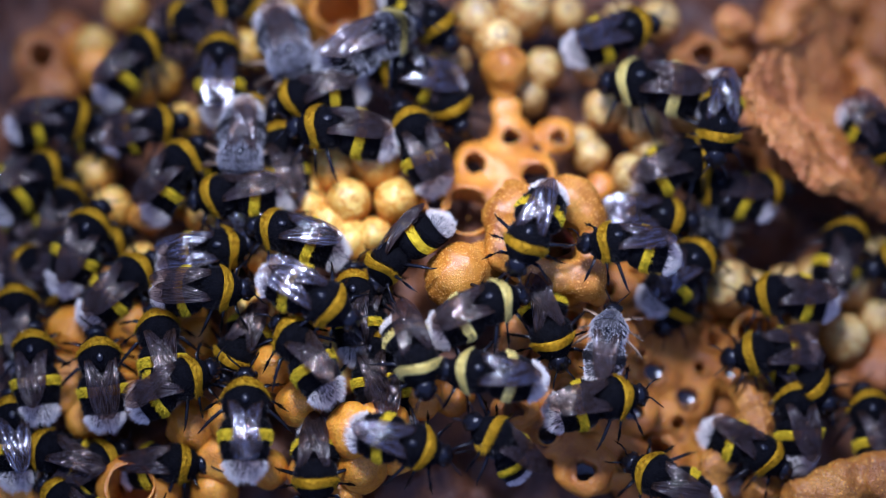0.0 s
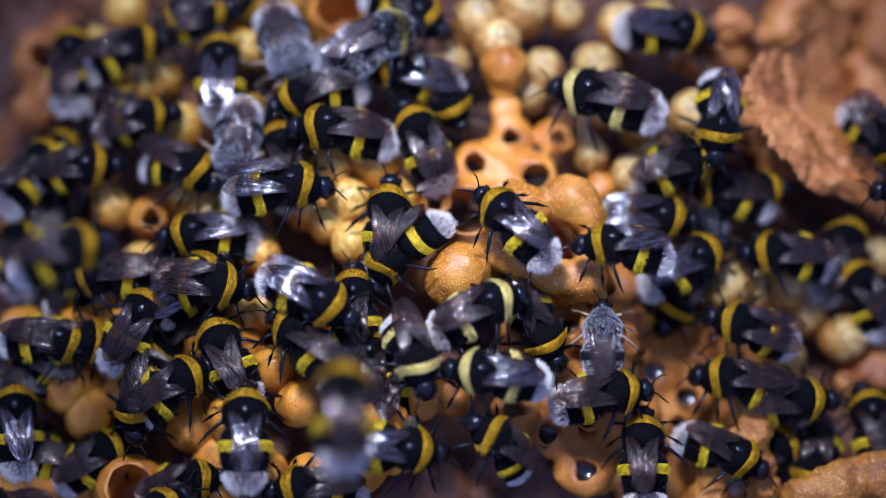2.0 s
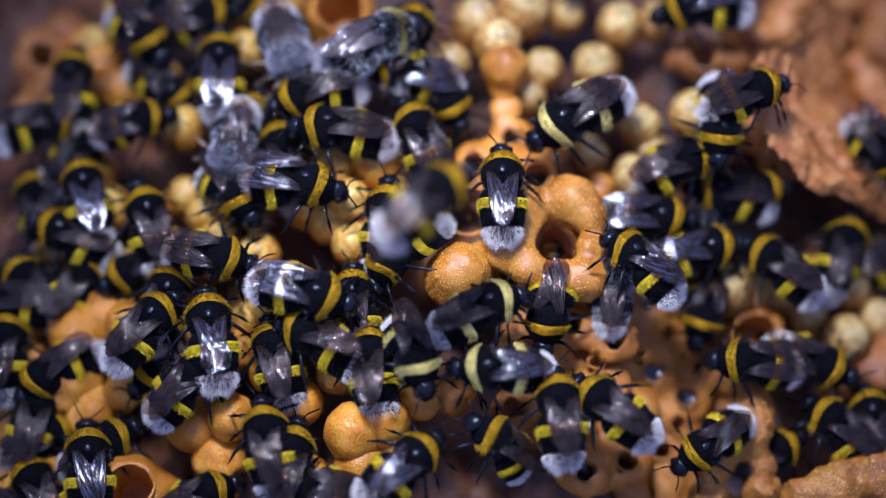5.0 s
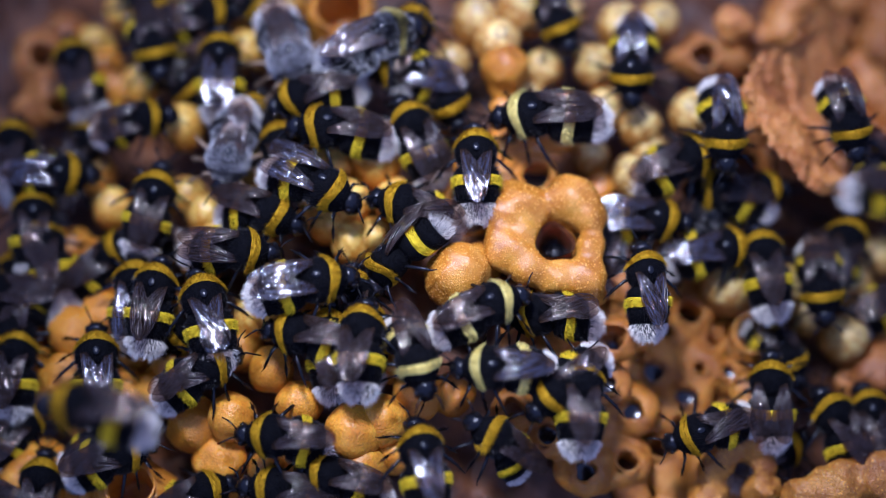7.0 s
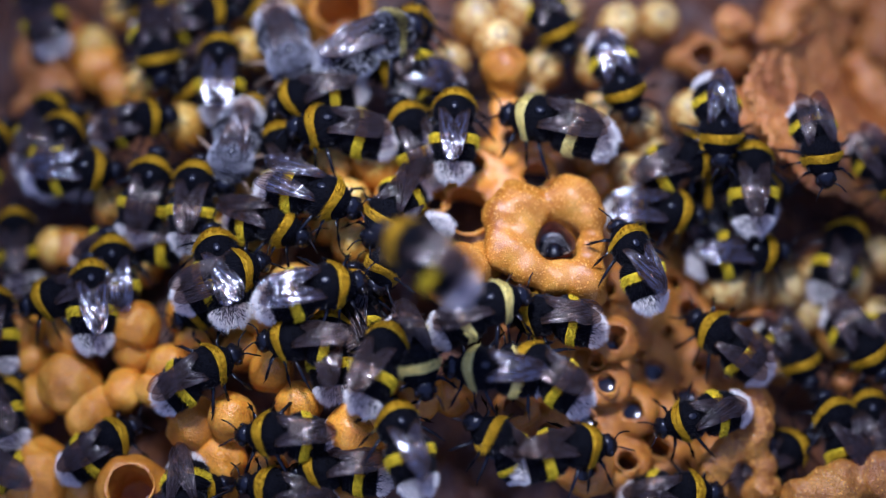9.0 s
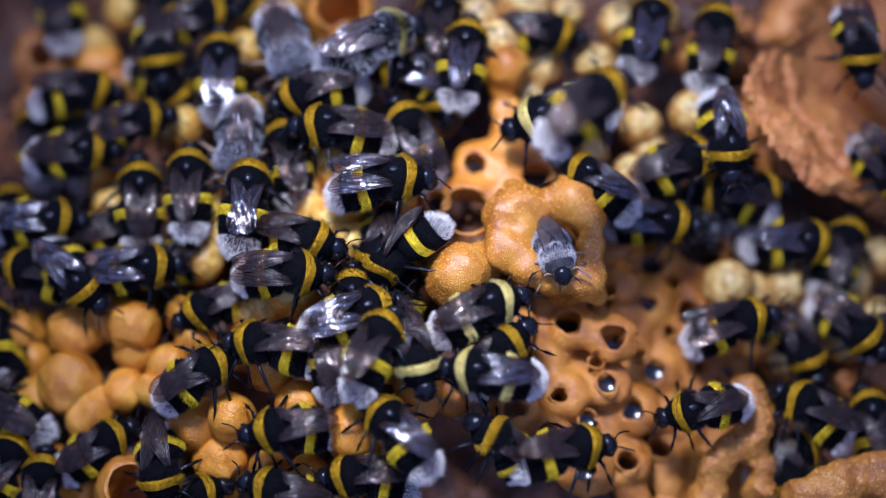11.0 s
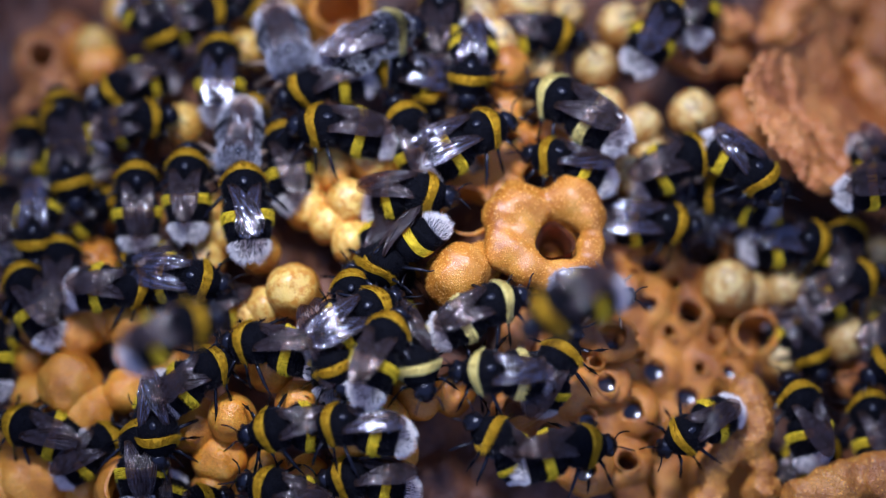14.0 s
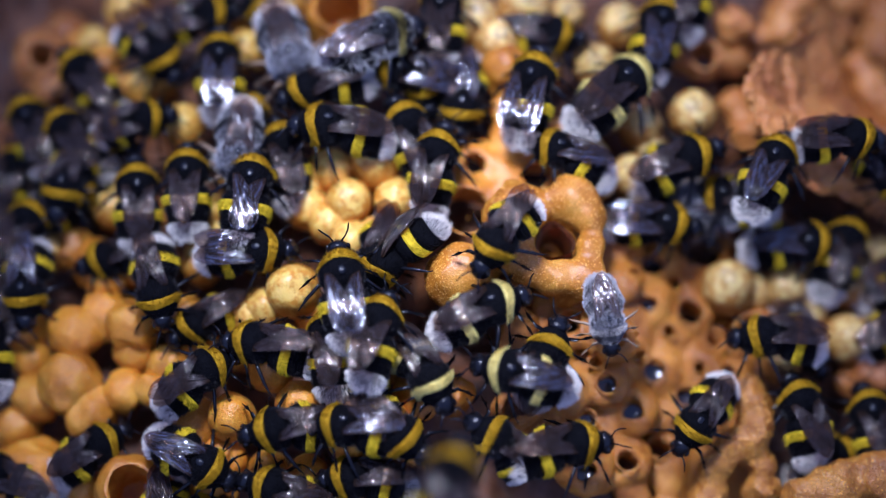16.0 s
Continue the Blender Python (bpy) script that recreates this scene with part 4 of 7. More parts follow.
def motions():
    walk(p1, [
        (0, at(-38.7, 37.3, -1.9, 92, 2, 5)), (16, at(-38.7, 37.3, -1.9, 92, 2, 5))])
    walk(p2, [
        (0, at(-46.3, 23.9, -3.6, 11, 4, 9)), (1, at(-47.6, 24.6, -3.9, 13, 4, 9)), (2, at(-47.8, 25.6, -4, 11, 4, 9)), (4, at(-48.5, 25.2, -4.1, 11, 4, 9)),
        (16, at(-48.4, 25.2, -4.1, 11, 4, 9))])
    walk(p3, [
        (0, at(-22.4, 18.1, 3.5, 176, 3, 8)), (11.3, at(-22.4, 18.3, 3.5, 176, 3, 8)), (16, at(-22.3, 18.5, 3.5, 176, 3, 8))])
    walk(p4, [
        (0, at(-25.8, 24.8, 1.1, -163, -7, -1)), (9, at(-25.8, 24.8, 1.1, -163, -7, -1)), (11.5, at(-25.5, 25.4, 1.2, -163, -7, -1)), (12.5, at(-24.2, 26.6,
        1.3, -163, -7, -1)), (16, at(-24.3, 26.2, 1.3, -163, -7, -1))])
    walk(p5, [
        (0, at(-6.5, 22.1, 0.8, 116, 6, 3)), (3, at(-5.9, 22.4, 0.9, 116, 6, 3)), (7, at(-6.7, 23, 0.8, 116, 6, 3)), (12.5, at(-7.6, 23.1, 0.8, 116, 6, 3)),
        (16, at(-7.6, 23.1, 0.8, 116, 6, 3))])
    walk(p6, [
        (0, at(-10.2, 32.6, -0.3, 167, 6, -8)), (16, at(-10.2, 32.6, -0.3, 167, 6, -8))])
    walk(p7, [
        (0, at(-6.8, 35.7, 4.8, 25, 0, -5)), (16, at(-7, 35.7, 4.8, 25, 0, -5))])
    walk(p8, [
        (0, at(-24.7, 29.6, 1.3, -71, 1, 1)), (16, at(-24.7, 29.6, 1.3, -71, 1, 1))])
    walk(p9, [
        (0, at(-34.3, 12.8, -0.3, -92, -7, -6)), (6.5, at(-36.7, 13, -0.7, -102, -7, -6)), (9, at(-36.2, 12.9, -0.6, -102, -7, -6)), (11.5, at(-34.7, 12.8,
        -0.4, -92, -7, -6)), (16, at(-34.7, 12.8, -0.4, -92, -7, -6))])
    walk(p10, [
        (0, at(-7.2, -6.8, 1, -135, -20, 48)), (5, at(-7.2, -7, 1, -135, -20, 48)), (16, at(-7.8, -7.4, 1, -134, -20, 48))])
    walk(p11, [
        (0, at(-3.8, -24.6, 2.3, -73, 4, -7)), (14, at(-3.8, -24.8, 2.2, -73, 4, -7)), (14.5, at(-3.5, -25.6, 2, -69, 4, -7)), (15, at(-1.3, -26.6, 0.8, -61,
        4, -7)), (16, at(-1.1, -26.9, 0.7, -59, 4, -7))])
    walk(p12, [
        (0, at(10.7, -12.4, 4.8, 21, 4, -7)), (16, at(11, -12.6, 4.8, 21, 4, -7))])
    walk(p13, [
        (0, at(2.7, -23, 2.8, 174, 2, -7)), (1, at(3, -22.9, 2.9, 174, 2, -7)), (2, at(3.3, -23, 2.8, 174, 2, -7)), (3, at(4.2, -22.3, 3, 180, 2, -7)), (4,
        at(4, -22.6, 2.9, 180, 2, -7)), (7, at(4.8, -22.6, 2.9, 180, 2, -7)), (9, at(3.7, -22.6, 2.9, 176, 2, -7)), (11.5, at(2.5, -23, 2.8, 174, 2, -7)),
        (12, at(4.1, -25, 2.3, 182, 2, -7)), (13, at(4.7, -23, 2.8, 178, 2, -7)), (14, at(4.6, -23.2, 2.8, 178, 2, -7)), (15, at(5.9, -23, 2.8, 172, 2, -7)),
        (15.5, at(8.3, -22.6, 2.8, 167, 2, -7)), (16, at(8, -22.6, 2.8, 167, 2, -7))])
    walk(p14, [
        (0, at(4.8, -31.4, -0.7, 149, 32, 7)), (16, at(4.8, -31.4, -0.7, 149, 32, 7))])
    walk(p15, [
        (0, at(45.2, 16.8, 2.1, -97, -4, -6)), (4, at(45.2, 16.8, 2.1, -97, -4, -6)), (6.5, at(46.6, 15.5, 1.9, -88, -4, -6)),
        (7.5, at(46.6, 15.5, 1.9, -88, -4, -6)), (8.5, at(45.8, 16, 2, -88, -4, -6)), (9, at(45.8, 16.3, 2, -88, -4, -6)),
        (11.5, at(47.8, 11.9, 1.6, -82, -4, -6)), (12.5, at(49.6, 9.5, 1.3, -74, -4, -6)), (13.5, at(53.2, 9.7, 0.5, -46, -4, -6)),
        (14.5, at(53.1, 9.3, 0.5, -46, -4, -6)), (15, at(53.4, 9.3, 0.5, -44, -4, -6)), (15.5, at(56, 12.1, 0, 5, -4, -6)),
        (16, at(56.8, 16.3, -0.1, 62, -4, -6))])
    walk(p16, [
        (0, at(44.3, 17.4, -2.6, 19, 7, 7)), (16, at(44.3, 17.7, -2.6, 19, 7, 7))])
    walk(p17, [
        (0, at(69.3, 8.5, -15.5, 72, -3, 9)), (16, at(69.3, 8.5, -15.5, 72, -3, 9))])
    walk(p18, [
        (0, at(39.9, 7.3, -7.9, -5, 1, 4)), (4, at(40.1, 7.4, -7.7, -5, 1, 4)), (6.5, at(39.3, 7.2, -7.8, -5, 1, 4)), (7, at(39, 7.1, -8.1, -5, 1, 4)), (7.5,
        at(36.4, 8, -5, -27, 1, 4)), (8, at(36.6, 8.2, -4.6, -27, 1, 4)), (8.5, at(40.1, 7.9, -6.6, -11, 1, 4)), (9, at(41.2, 7.9, -6.7, -5, 1, 4)), (11.3,
        at(40.8, 6.8, -9.1, -5, 1, 4)), (16, at(40.6, 6.7, -9.1, -5, 1, 4))])
    walk(p19, [
        (0, at(46.5, 6.7, -14.3, -111, -4, 9)), (16, at(45.8, 7.6, -13.9, -74, -4, 9))])
    walk(p20, [
        (0, at(25, -3.7, 6.8, 176, 3, 9)), (1, at(24.9, -3.7, 6.8, 176, 3, 9)), (2, at(24.1, -4, 6.9, 176, 3, 9)), (2.5, at(23.6, -3.3, 6.9, 169, 3, 9)),
        (3, at(23, -4.3, 7, 167, 3, 9)), (3.5, at(23.8, -4.1, 6.9, 165, 3, 9)), (4, at(24.9, -2.8, 6.8, 164, 3, 9)), (6.5, at(32.2, -3.4, -0.4, 97, 3, 9)),
        (7, at(32.4, -3.1, -0.7, 95, 3, 9)), (7.5, at(33.1, -2, -1.3, 93, 3, 9)), (8, at(34.2, -0.5, -2.3, 95, 3, 9)), (8.5, at(32.5, -1.8, -0.7, 88, 3, 9)),
        (9, at(28.9, -0.6, 3.2, 115, 3, 9)), (11.3, at(19.8, 12.9, 0.3, 147, 3, 9)), (11.5, at(18.7, 12.8, 0.4, 149, 3, 9)),
        (12, at(16.7, 12.1, 0.5, 164, 3, 9)), (12.5, at(15.1, 13.2, 0.6, 164, 3, 9)), (13, at(15.6, 12.7, 0.6, 167, 3, 9)),
        (13.5, at(15.5, 14.8, 0.6, 164, 3, 9)), (14, at(16.2, 14.6, 0.6, 164, 3, 9)), (14.5, at(15.2, 13.6, 0.6, 164, 3, 9)),
        (15, at(14.3, 13.6, 0.7, 164, 3, 9)), (15.5, at(15.6, 14.9, 0.6, 164, 3, 9)), (16, at(16.5, 16.4, 0.6, 158, 3, 9))])
    walk(p22, [
        (0, at(27.6, -13.1, -0.8, 79, 6, -4)), (0.5, at(28.6, -11.7, -1.5, 84, 6, -4)), (1, at(29.6, -11, -2.5, 83, 6, -4)), (1.5, at(26.6, -12.8, -0.4, 84,
        6, -4)), (2, at(26.2, -12.8, -0.3, 88, 6, -4)), (2.5, at(28.1, -11, -1.2, 88, 6, -4)), (3, at(29.2, -7.8, -2, 88, 6, -4)), (3.5, at(30.3, -6.4, -3,
        79, 6, -4)), (4, at(30.1, -7, -2.8, 79, 6, -4)), (6.3, at(29, 6, -7.9, 79, 6, -4)), (7, at(29.2, 7.6, -9.9, 79, 6, -4)), (8, at(29.8, 10.3, -13.9, 79,
        6, -4)), (9, at(29.9, 11, -14.9, 79, 6, -4)), (10.15, at(35.2, 12.4, -14.1, 124, 6, -4)), (11.3, at(40.6, 13.8, -13.4, 169, 6, -4)), (16, at(40.1,
        12.1, -9.4, 169, 6, -4))])
    walk(p23, [
        (0, at(54.4, -33.4, -16.1, -32, -2, -7)), (0.5, at(54.8, -33.1, -16.1, -26, -2, -7)), (1, at(53, -32.1, -15.3, -13, -2, -7)), (1.5, at(52.9, -31.7,
        -15.1, -10, -2, -7)), (2, at(50.4, -33.8, -15.3, -26, -2, -7)), (2.5, at(49.5, -35.3, -15.7, -44, -2, -7)), (3, at(50.2, -35, -15.8, -42, -2, -7)),
        (3.5, at(47.1, -33.9, -14.7, -55, -2, -7)), (4, at(43.9, -33.5, -13.9, -96, -2, -7)), (6.3, at(39.3, -30.2, -11.8, -162, -2, -7)), (6.5, at(40.3,
        -29.7, -11.8, -162, -2, -7)), (7, at(39.5, -29.8, -11.7, -162, -2, -7)), (7.5, at(38.9, -29.6, -11.6, -162, -2, -7)), (8, at(38.2, -28.9, -11.2, -162,
        -2, -7)), (9, at(38.1, -27.6, -10.8, -165, -2, -7)), (11.5, at(38.3, -26, -10.3, -168, -2, -7)), (12, at(38, -26, -10.2, -168, -2, -7)), (12.5,
        at(38.6, -28.9, -11.3, -158, -2, -7)), (13, at(38.9, -29.8, -11.6, -155, -2, -7)), (14, at(38.1, -30.3, -11.7, -150, -2, -7)), (14.5, at(39.3, -28.9,
        -11.4, -145, -2, -7)), (15, at(40.5, -29.5, -11.8, -126, -2, -7)), (15.5, at(41.9, -30.5, -12.4, -107, -2, -7)), (16, at(40, -29.6, -11.7, -126, -2,
        -7))])
    walk(p24, [
        (0, at(33.2, -35.4, -10.8, 149, -5, -9)), (0.5, at(27.8, -34.9, -4.5, 149, -5, -9)), (1, at(26.3, -36, -3.9, 154, -5, -9)), (1.5, at(29.6, -32.7,
        -5.5, 98, -5, -9)), (2, at(33.2, -29.5, -8.7, 88, -5, -9)), (2.5, at(33.7, -27, -8.4, 78, -5, -9)), (3, at(35.8, -23.2, -8.9, 74, -5, -9)), (3.5,
        at(30.7, -25.4, -4.4, 88, -5, -9)), (4, at(28.3, -24.6, -1.5, 103, -5, -9)), (5.25, at(22.1, -25.8, -0.6, 152, -5, -9)), (6.5, at(15.8, -26.9, 0.2,
        201, -5, -9)), (7, at(16.3, -27.3, 0.1, 221, -5, -9)), (7.5, at(19.4, -32.8, -1.9, 298, -5, -9)), (8, at(22.1, -35.5, -3.2, 370, -5, -9)), (8.5,
        at(23.9, -34.8, -3.1, 370, -5, -9)), (14, at(23.9, -34.8, -3.1, 370, -5, -9)), (15, at(23.2, -34.6, -3, 370, -5, -9)), (16, at(23.4, -34.4, -2.9, 370,
        -5, -9))])
    walk(p25, [
        (0, at(29.2, -25.9, -2.8, 10, -3, 2)), (1, at(30.2, -25.3, -3.7, 8, -3, 2)), (1.5, at(31.3, -24.3, -4.8, 8, -3, 2)),
        (2, at(30.2, -24.7, -3.6, 8, -3, 2)), (2.5, at(24.9, -25.8, -0.3, 21, -3, 2)), (3, at(21.5, -24, 0.6, 79, -3, 2)),
        (3.5, at(19.9, -25.1, 0.4, 85, -3, 2)), (4, at(17.6, -26.2, 0.3, 104, -3, 2)), (6.5, at(20.8, -23.6, 0.7, 84, -3, 2)),
        (7, at(22, -23.4, 0.6, 89, -3, 2)), (7.5, at(18.6, -23.4, 1, 108, -3, 2)), (8, at(15, -19.9, 2, 133, -3, 2)), (8.5, at(12.7, -20.8, 1.9, 148, -3, 2)),
        (9, at(12.7, -21.3, 1.8, 148, -3, 2)), (10.15, at(12.7, -18.7, 2.2, 85, -3, 2)), (11.3, at(12.8, -16.1, 2.6, 35, 25, 2)),
        (11.5, at(14.8, -15.9, 2.5, 40, 25, 2)), (12, at(19.4, -15.9, 2.2, 50, 25, 2)), (12.5, at(19.8, -15.3, 2.2, 50, 25, 2)),
        (13, at(20.5, -16.4, 2.1, 54, 25, 2)), (14, at(20.4, -17.4, 1.9, 60, 25, 2)), (15, at(19.5, -17.2, 2, 65, 25, 2)),
        (16, at(18.2, -16.2, 2.3, 68, 25, 2))])
    walk(p26, [
        (0, at(18.4, -17.3, -3.1, -74, -7, 4)), (0.5, at(18.4, -19.9, -3.6, -82, -7, 4)), (1, at(17, -19.9, -3.5, -82, -7, 4)),
        (2, at(17.5, -17.4, -3.1, -62, -7, 4)), (3, at(19.9, -15.4, -3, -62, -7, 4)), (4, at(18.9, -15.5, -2.9, -62, -7, 4)),
        (5.25, at(16.4, -14.9, -2.7, -116, -7, 4)), (6.5, at(13.9, -14.3, -2.4, -169, -7, 4)), (7, at(13.4, -12.8, -2.3, -178, -7, 4)),
        (8, at(15.1, -14, -2.5, -182, -7, 4)), (9, at(13.9, -12.7, -2.3, -185, -7, 4)), (10.15, at(3, -8.2, -2.3, -232, -7, 4)),
        (11.3, at(-8, -1, -9.2, -279, -7, 4)), (14.3, at(-8, -1, -9.2, -279, -7, 4)), (14.7, at(1.4, -1.3, 9, -212, -7, 4)),
        (15, at(7.8, -3.4, 8.9, -136, -7, 4)), (15.5, at(8.3, -4.2, 8.9, -136, -7, 4)), (16, at(7.7, -6, 8.9, -123, -7, 4))])
    walk(p27, [
        (0, at(-14.3, -6.2, -2.7, 93, -2, -4)), (16, at(-14.6, -6.1, -2.7, 93, -2, -4))])
    walk(p28, [
        (0, at(-11.9, -5, -4, 81, 4, 0)), (0.5, at(-10.8, -2.2, -2.4, 83, 4, 0)), (1, at(-9.2, 1.5, 0.4, 86, 4, 0)), (1.5, at(-8.7, 5.7, 1.7, 86, 4, 0)),
        (2, at(-8.8, 7.7, 1.7, 86, 4, 0)), (3, at(-8.7, 6.4, 1.7, 81, 4, 0)), (4, at(-9.3, 8, 1.7, 81, 4, 0)), (6.5, at(-8.6, 6.8, 1.7, 128, 4, 0)),
        (7, at(-9.1, 6.3, 1.7, 164, 4, 0)), (7.5, at(-12.4, 2.3, 1.5, 202, 4, 0)), (8, at(-11.5, 1.3, 1.6, 228, 4, 0)), (8.5, at(-11.4, -1, 1.6, 238, 4, 0)),
        (9, at(-10.7, 1.6, 1.6, 238, 4, 0)), (11.3, at(-11.3, -4.7, -2.4, 259, 4, 0)), (16, at(-11.3, -5.2, -2.4, 259, 4, 0))])
    walk(jj, [
        (0, at(12.7, -5.4, 8.2, -113, -3, 0)), (0.5, at(10.9, -6.4, 8.3, -117, -3, 0)), (1, at(8.7, -4.5, 8.4, -164, -3, 0)),
        (1.5, at(6.9, -0.6, 8.4, -196, -3, 0)), (2, at(8, 2.9, 8.4, -225, -3, 0)), (2.5, at(8.9, 1.9, 8.4, -254, -3, 0)), (3, at(11, 4.2, 8.3, -274, -3, 0)),
        (3.5, at(12, 5.4, 8.3, -282, -3, 0)), (4, at(12.6, 6.7, 8.2, -279, -3, 0)), (6.3, at(5.2, 15.9, 3, -263, -3, 0)), (7, at(5.4, 16.4, 3, -269, -3, 0)),
        (7.5, at(5.7, 16.8, 3, -272, -3, 0)), (8, at(4.3, 20, 3, -272, -3, 0)), (9, at(2, 23.9, 3, -272, -3, 0)), (11.3, at(4.9, 38.1, 3, -279, -3, 0)),
        (12, at(6.1, 39.2, 3, -279, -3, 0)), (12.5, at(4.6, 39.7, 3, -284, -3, 0)), (13, at(5, 35.4, 3, -297, -3, 0)), (13.25, at(4.5, 32.8, 3, -343, -3, 0)),
        (13.5, at(4, 30.2, 3, -388, -3, 0)), (14, at(4.4, 26.6, 3, -456, -3, 0)), (14.5, at(3.5, 29.1, -3, -456, -3, 0)), (15, at(3.7, 22.9, -3, -456, -3, 0)),
        (16, at(3, 23.2, -3, -456, -3, 0))])
    walk(aa, [
        (0, at(-26.3, 12.5, -4.5, 54, 3, -9)), (0.5, at(-25.4, 10.8, -1, -11, 3, -9)), (1, at(-24.2, 10, 2.3, -15, 3, -9)), (1.5, at(-22.2, 9.4, 2.5, -4, 3,
        -9)), (2, at(-21.6, 7.8, 2.6, 0, 3, -9)), (4, at(-21.2, 8, 2.6, 0, 3, -9)), (6.5, at(-16.8, 6.1, 3.1, -27, 3, -9)), (7, at(-17.2, 5.9, 3.1, -27, 3,
        -9)), (7.5, at(-17.9, 4, 3, -50, 3, -9)), (8, at(-18.2, 1.7, 3, -63, 3, -9)), (8.5, at(-17.2, 1.9, 3.1, -47, 3, -9)), (9, at(-17, 4.7, 3.1, -19, 3,
        -9)), (11.3, at(-4.1, 8.7, 3.9, 5, 3, -9)), (11.5, at(-4.4, 8.2, 3.9, 5, 3, -9)), (12, at(-1.8, 9.3, 4, 11, 3, -9)), (12.5, at(2.9, 12.8, 4, 32, 3,
        -9)), (13, at(3.4, 17.3, 4, 53, 3, -9)), (13.5, at(4.6, 17.7, 4, 55, 3, -9)), (14, at(9, 18.2, 3.9, 28, 3, -9)), (14.5, at(11.2, 18.2, 3.8, 22, 3,
        -9)), (15, at(14.2, 18.7, 3.7, 20, 3, -9)), (15.5, at(14.7, 21.7, 3.6, 36, 3, -9)), (16, at(16.5, 30.5, 3.6, 76, 3, -9))])
    walk(nn, [
        (0, at(-41.8, 17, -2.7, 49, 7, -10)), (0.5, at(-43.5, 17.4, -3.1, 39, 7, -10)), (1, at(-42.8, 15, -2.9, 17, 7, -10)), (1.5, at(-39.3, 13.6, -2.2, 9,
        7, -10)), (2, at(-39.9, 11.6, -2.4, -30, 7, -10)), (2.5, at(-39.1, 11.6, -2.2, -32, 7, -10)), (3, at(-36.1, 9.2, -1.6, -41, 7, -10)), (3.5, at(-36.1,
        7.1, -1.6, -56, 7, -10)), (4, at(-35.3, 6.3, -1.5, -60, 7, -10)), (6.5, at(-28.1, 3.6, -0.3, -32, 7, -10)), (7, at(-26, 2.9, 0, -21, 7, -10)), (7.5,
        at(-25.5, 3.6, 0.1, -11, 7, -10)), (8, at(-26.7, 3, -0.1, -13, 7, -10)), (8.5, at(-24.7, 0.9, 0.2, -16, 7, -10)), (9, at(-25, 0.9, 0.1, -21, 7, -10)),
        (11.3, at(-17.9, -2, 1, -16, 7, -10)), (11.5, at(-17.4, -2, 1, -16, 7, -10)), (12, at(-19.3, -0.1, 0.8, -15, 7, -10)), (12.5, at(-15.3, 8.5, 1.3, 41,
        7, -10)), (13, at(-8.8, 8.2, 1.7, 19, 7, -10)), (13.5, at(-4.6, 10.2, 1.9, 17, 7, -10)), (14, at(-0.8, 6.6, 2, -5, 7, -10)), (14.5, at(3, 8.2, 2, 2,
        7, -10)), (15, at(1.7, 11.7, 2, 32, 7, -10)), (15.5, at(1.5, 17.3, 2, 64, 7, -10)), (16, at(0.6, 17.5, 2, 74, 7, -10))])
    walk(uu, [
        (0, at(-34.3, -7.9, -0.4, 0, 3, 7)), (1, at(-33.5, -6.6, -0.3, 0, 3, 7)), (2, at(-33.7, -7.7, -0.3, -9, 3, 7)), (2.5, at(-33.7, -7.7, -0.3, -9, 3,
        7)), (3, at(-33.1, -6.5, -0.2, -9, 3, 7)), (3.5, at(-34.4, -5.3, -0.4, -19, 3, 7)), (4, at(-33.9, -3.9, -0.3, -19, 3, 7)), (6.5, at(-32.3, -2.6, 0,
        -5, 3, 7)), (7, at(-30, -1.8, 0.4, -5, 3, 7)), (7.5, at(-30.4, -1.7, 0.3, -9, 3, 7)), (8, at(-30, -1.8, 0.4, -9, 3, 7)), (8.5, at(-27.9, -2.6, 0.7, 0,
        3, 7)), (9, at(-31.8, -4.2, 0, 22, 3, 7)), (11.3, at(-20.4, -6, 1.7, -3, 3, 7)), (11.5, at(-20.4, -5.8, 1.7, -3, 3, 7)), (12, at(-19.3, -7.2, 1.8, -9,
        3, 7)), (12.5, at(-20, -10.6, 1.7, -31, 3, 7)), (13, at(-20.2, -14, 1.7, -51, 3, 7)), (13.5, at(-19.2, -20.5, 1, -89, 3, 7)), (14, at(-16.1, -23.7,
        0.6, -68, 3, 7)), (14.5, at(-13.5, -26, 0.3, -61, 3, 7)), (15, at(-11.2, -28.3, -0.1, -51, 3, 7)), (15.5, at(-8.4, -31.9, -1.1, -46, 3, 7)), (16,
        at(-4.4, -34.2, -1.8, -41, 3, 7))])
    walk(m5, [
        (0, at(-25.1, -16.8, 0.8, 127, -7, 6)), (0.5, at(-26.7, -16.7, 0.6, 125, -7, 6)), (1, at(-27, -15, 0.7, 110, -7, 6)), (1.5, at(-28.6, -15.1, 0.4, 125,
        -7, 6)), (2, at(-25.4, -15.4, 0.9, 137, -7, 6)), (2.5, at(-24.5, -15.8, 1, 125, -7, 6)), (3, at(-23.5, -15.8, 1.2, 129, -7, 6)), (3.5, at(-21.9,
        -17.7, 1.1, 149, -7, 6)), (4, at(-23, -16.7, 1.1, 149, -7, 6)), (6.5, at(-24.6, -16.2, 1, 164, -7, 6)), (7, at(-25.4, -16.7, 0.8, 165, -7, 6)), (7.5,
        at(-25.9, -17.5, 0.6, 169, -7, 6)), (9, at(-26, -18, 0.5, 175, -7, 6)), (11.3, at(-32.2, -18.1, -0.6, 172, -7, 6)), (16, at(-32.2, -18.1, -0.6, 172,
        -7, 6))])
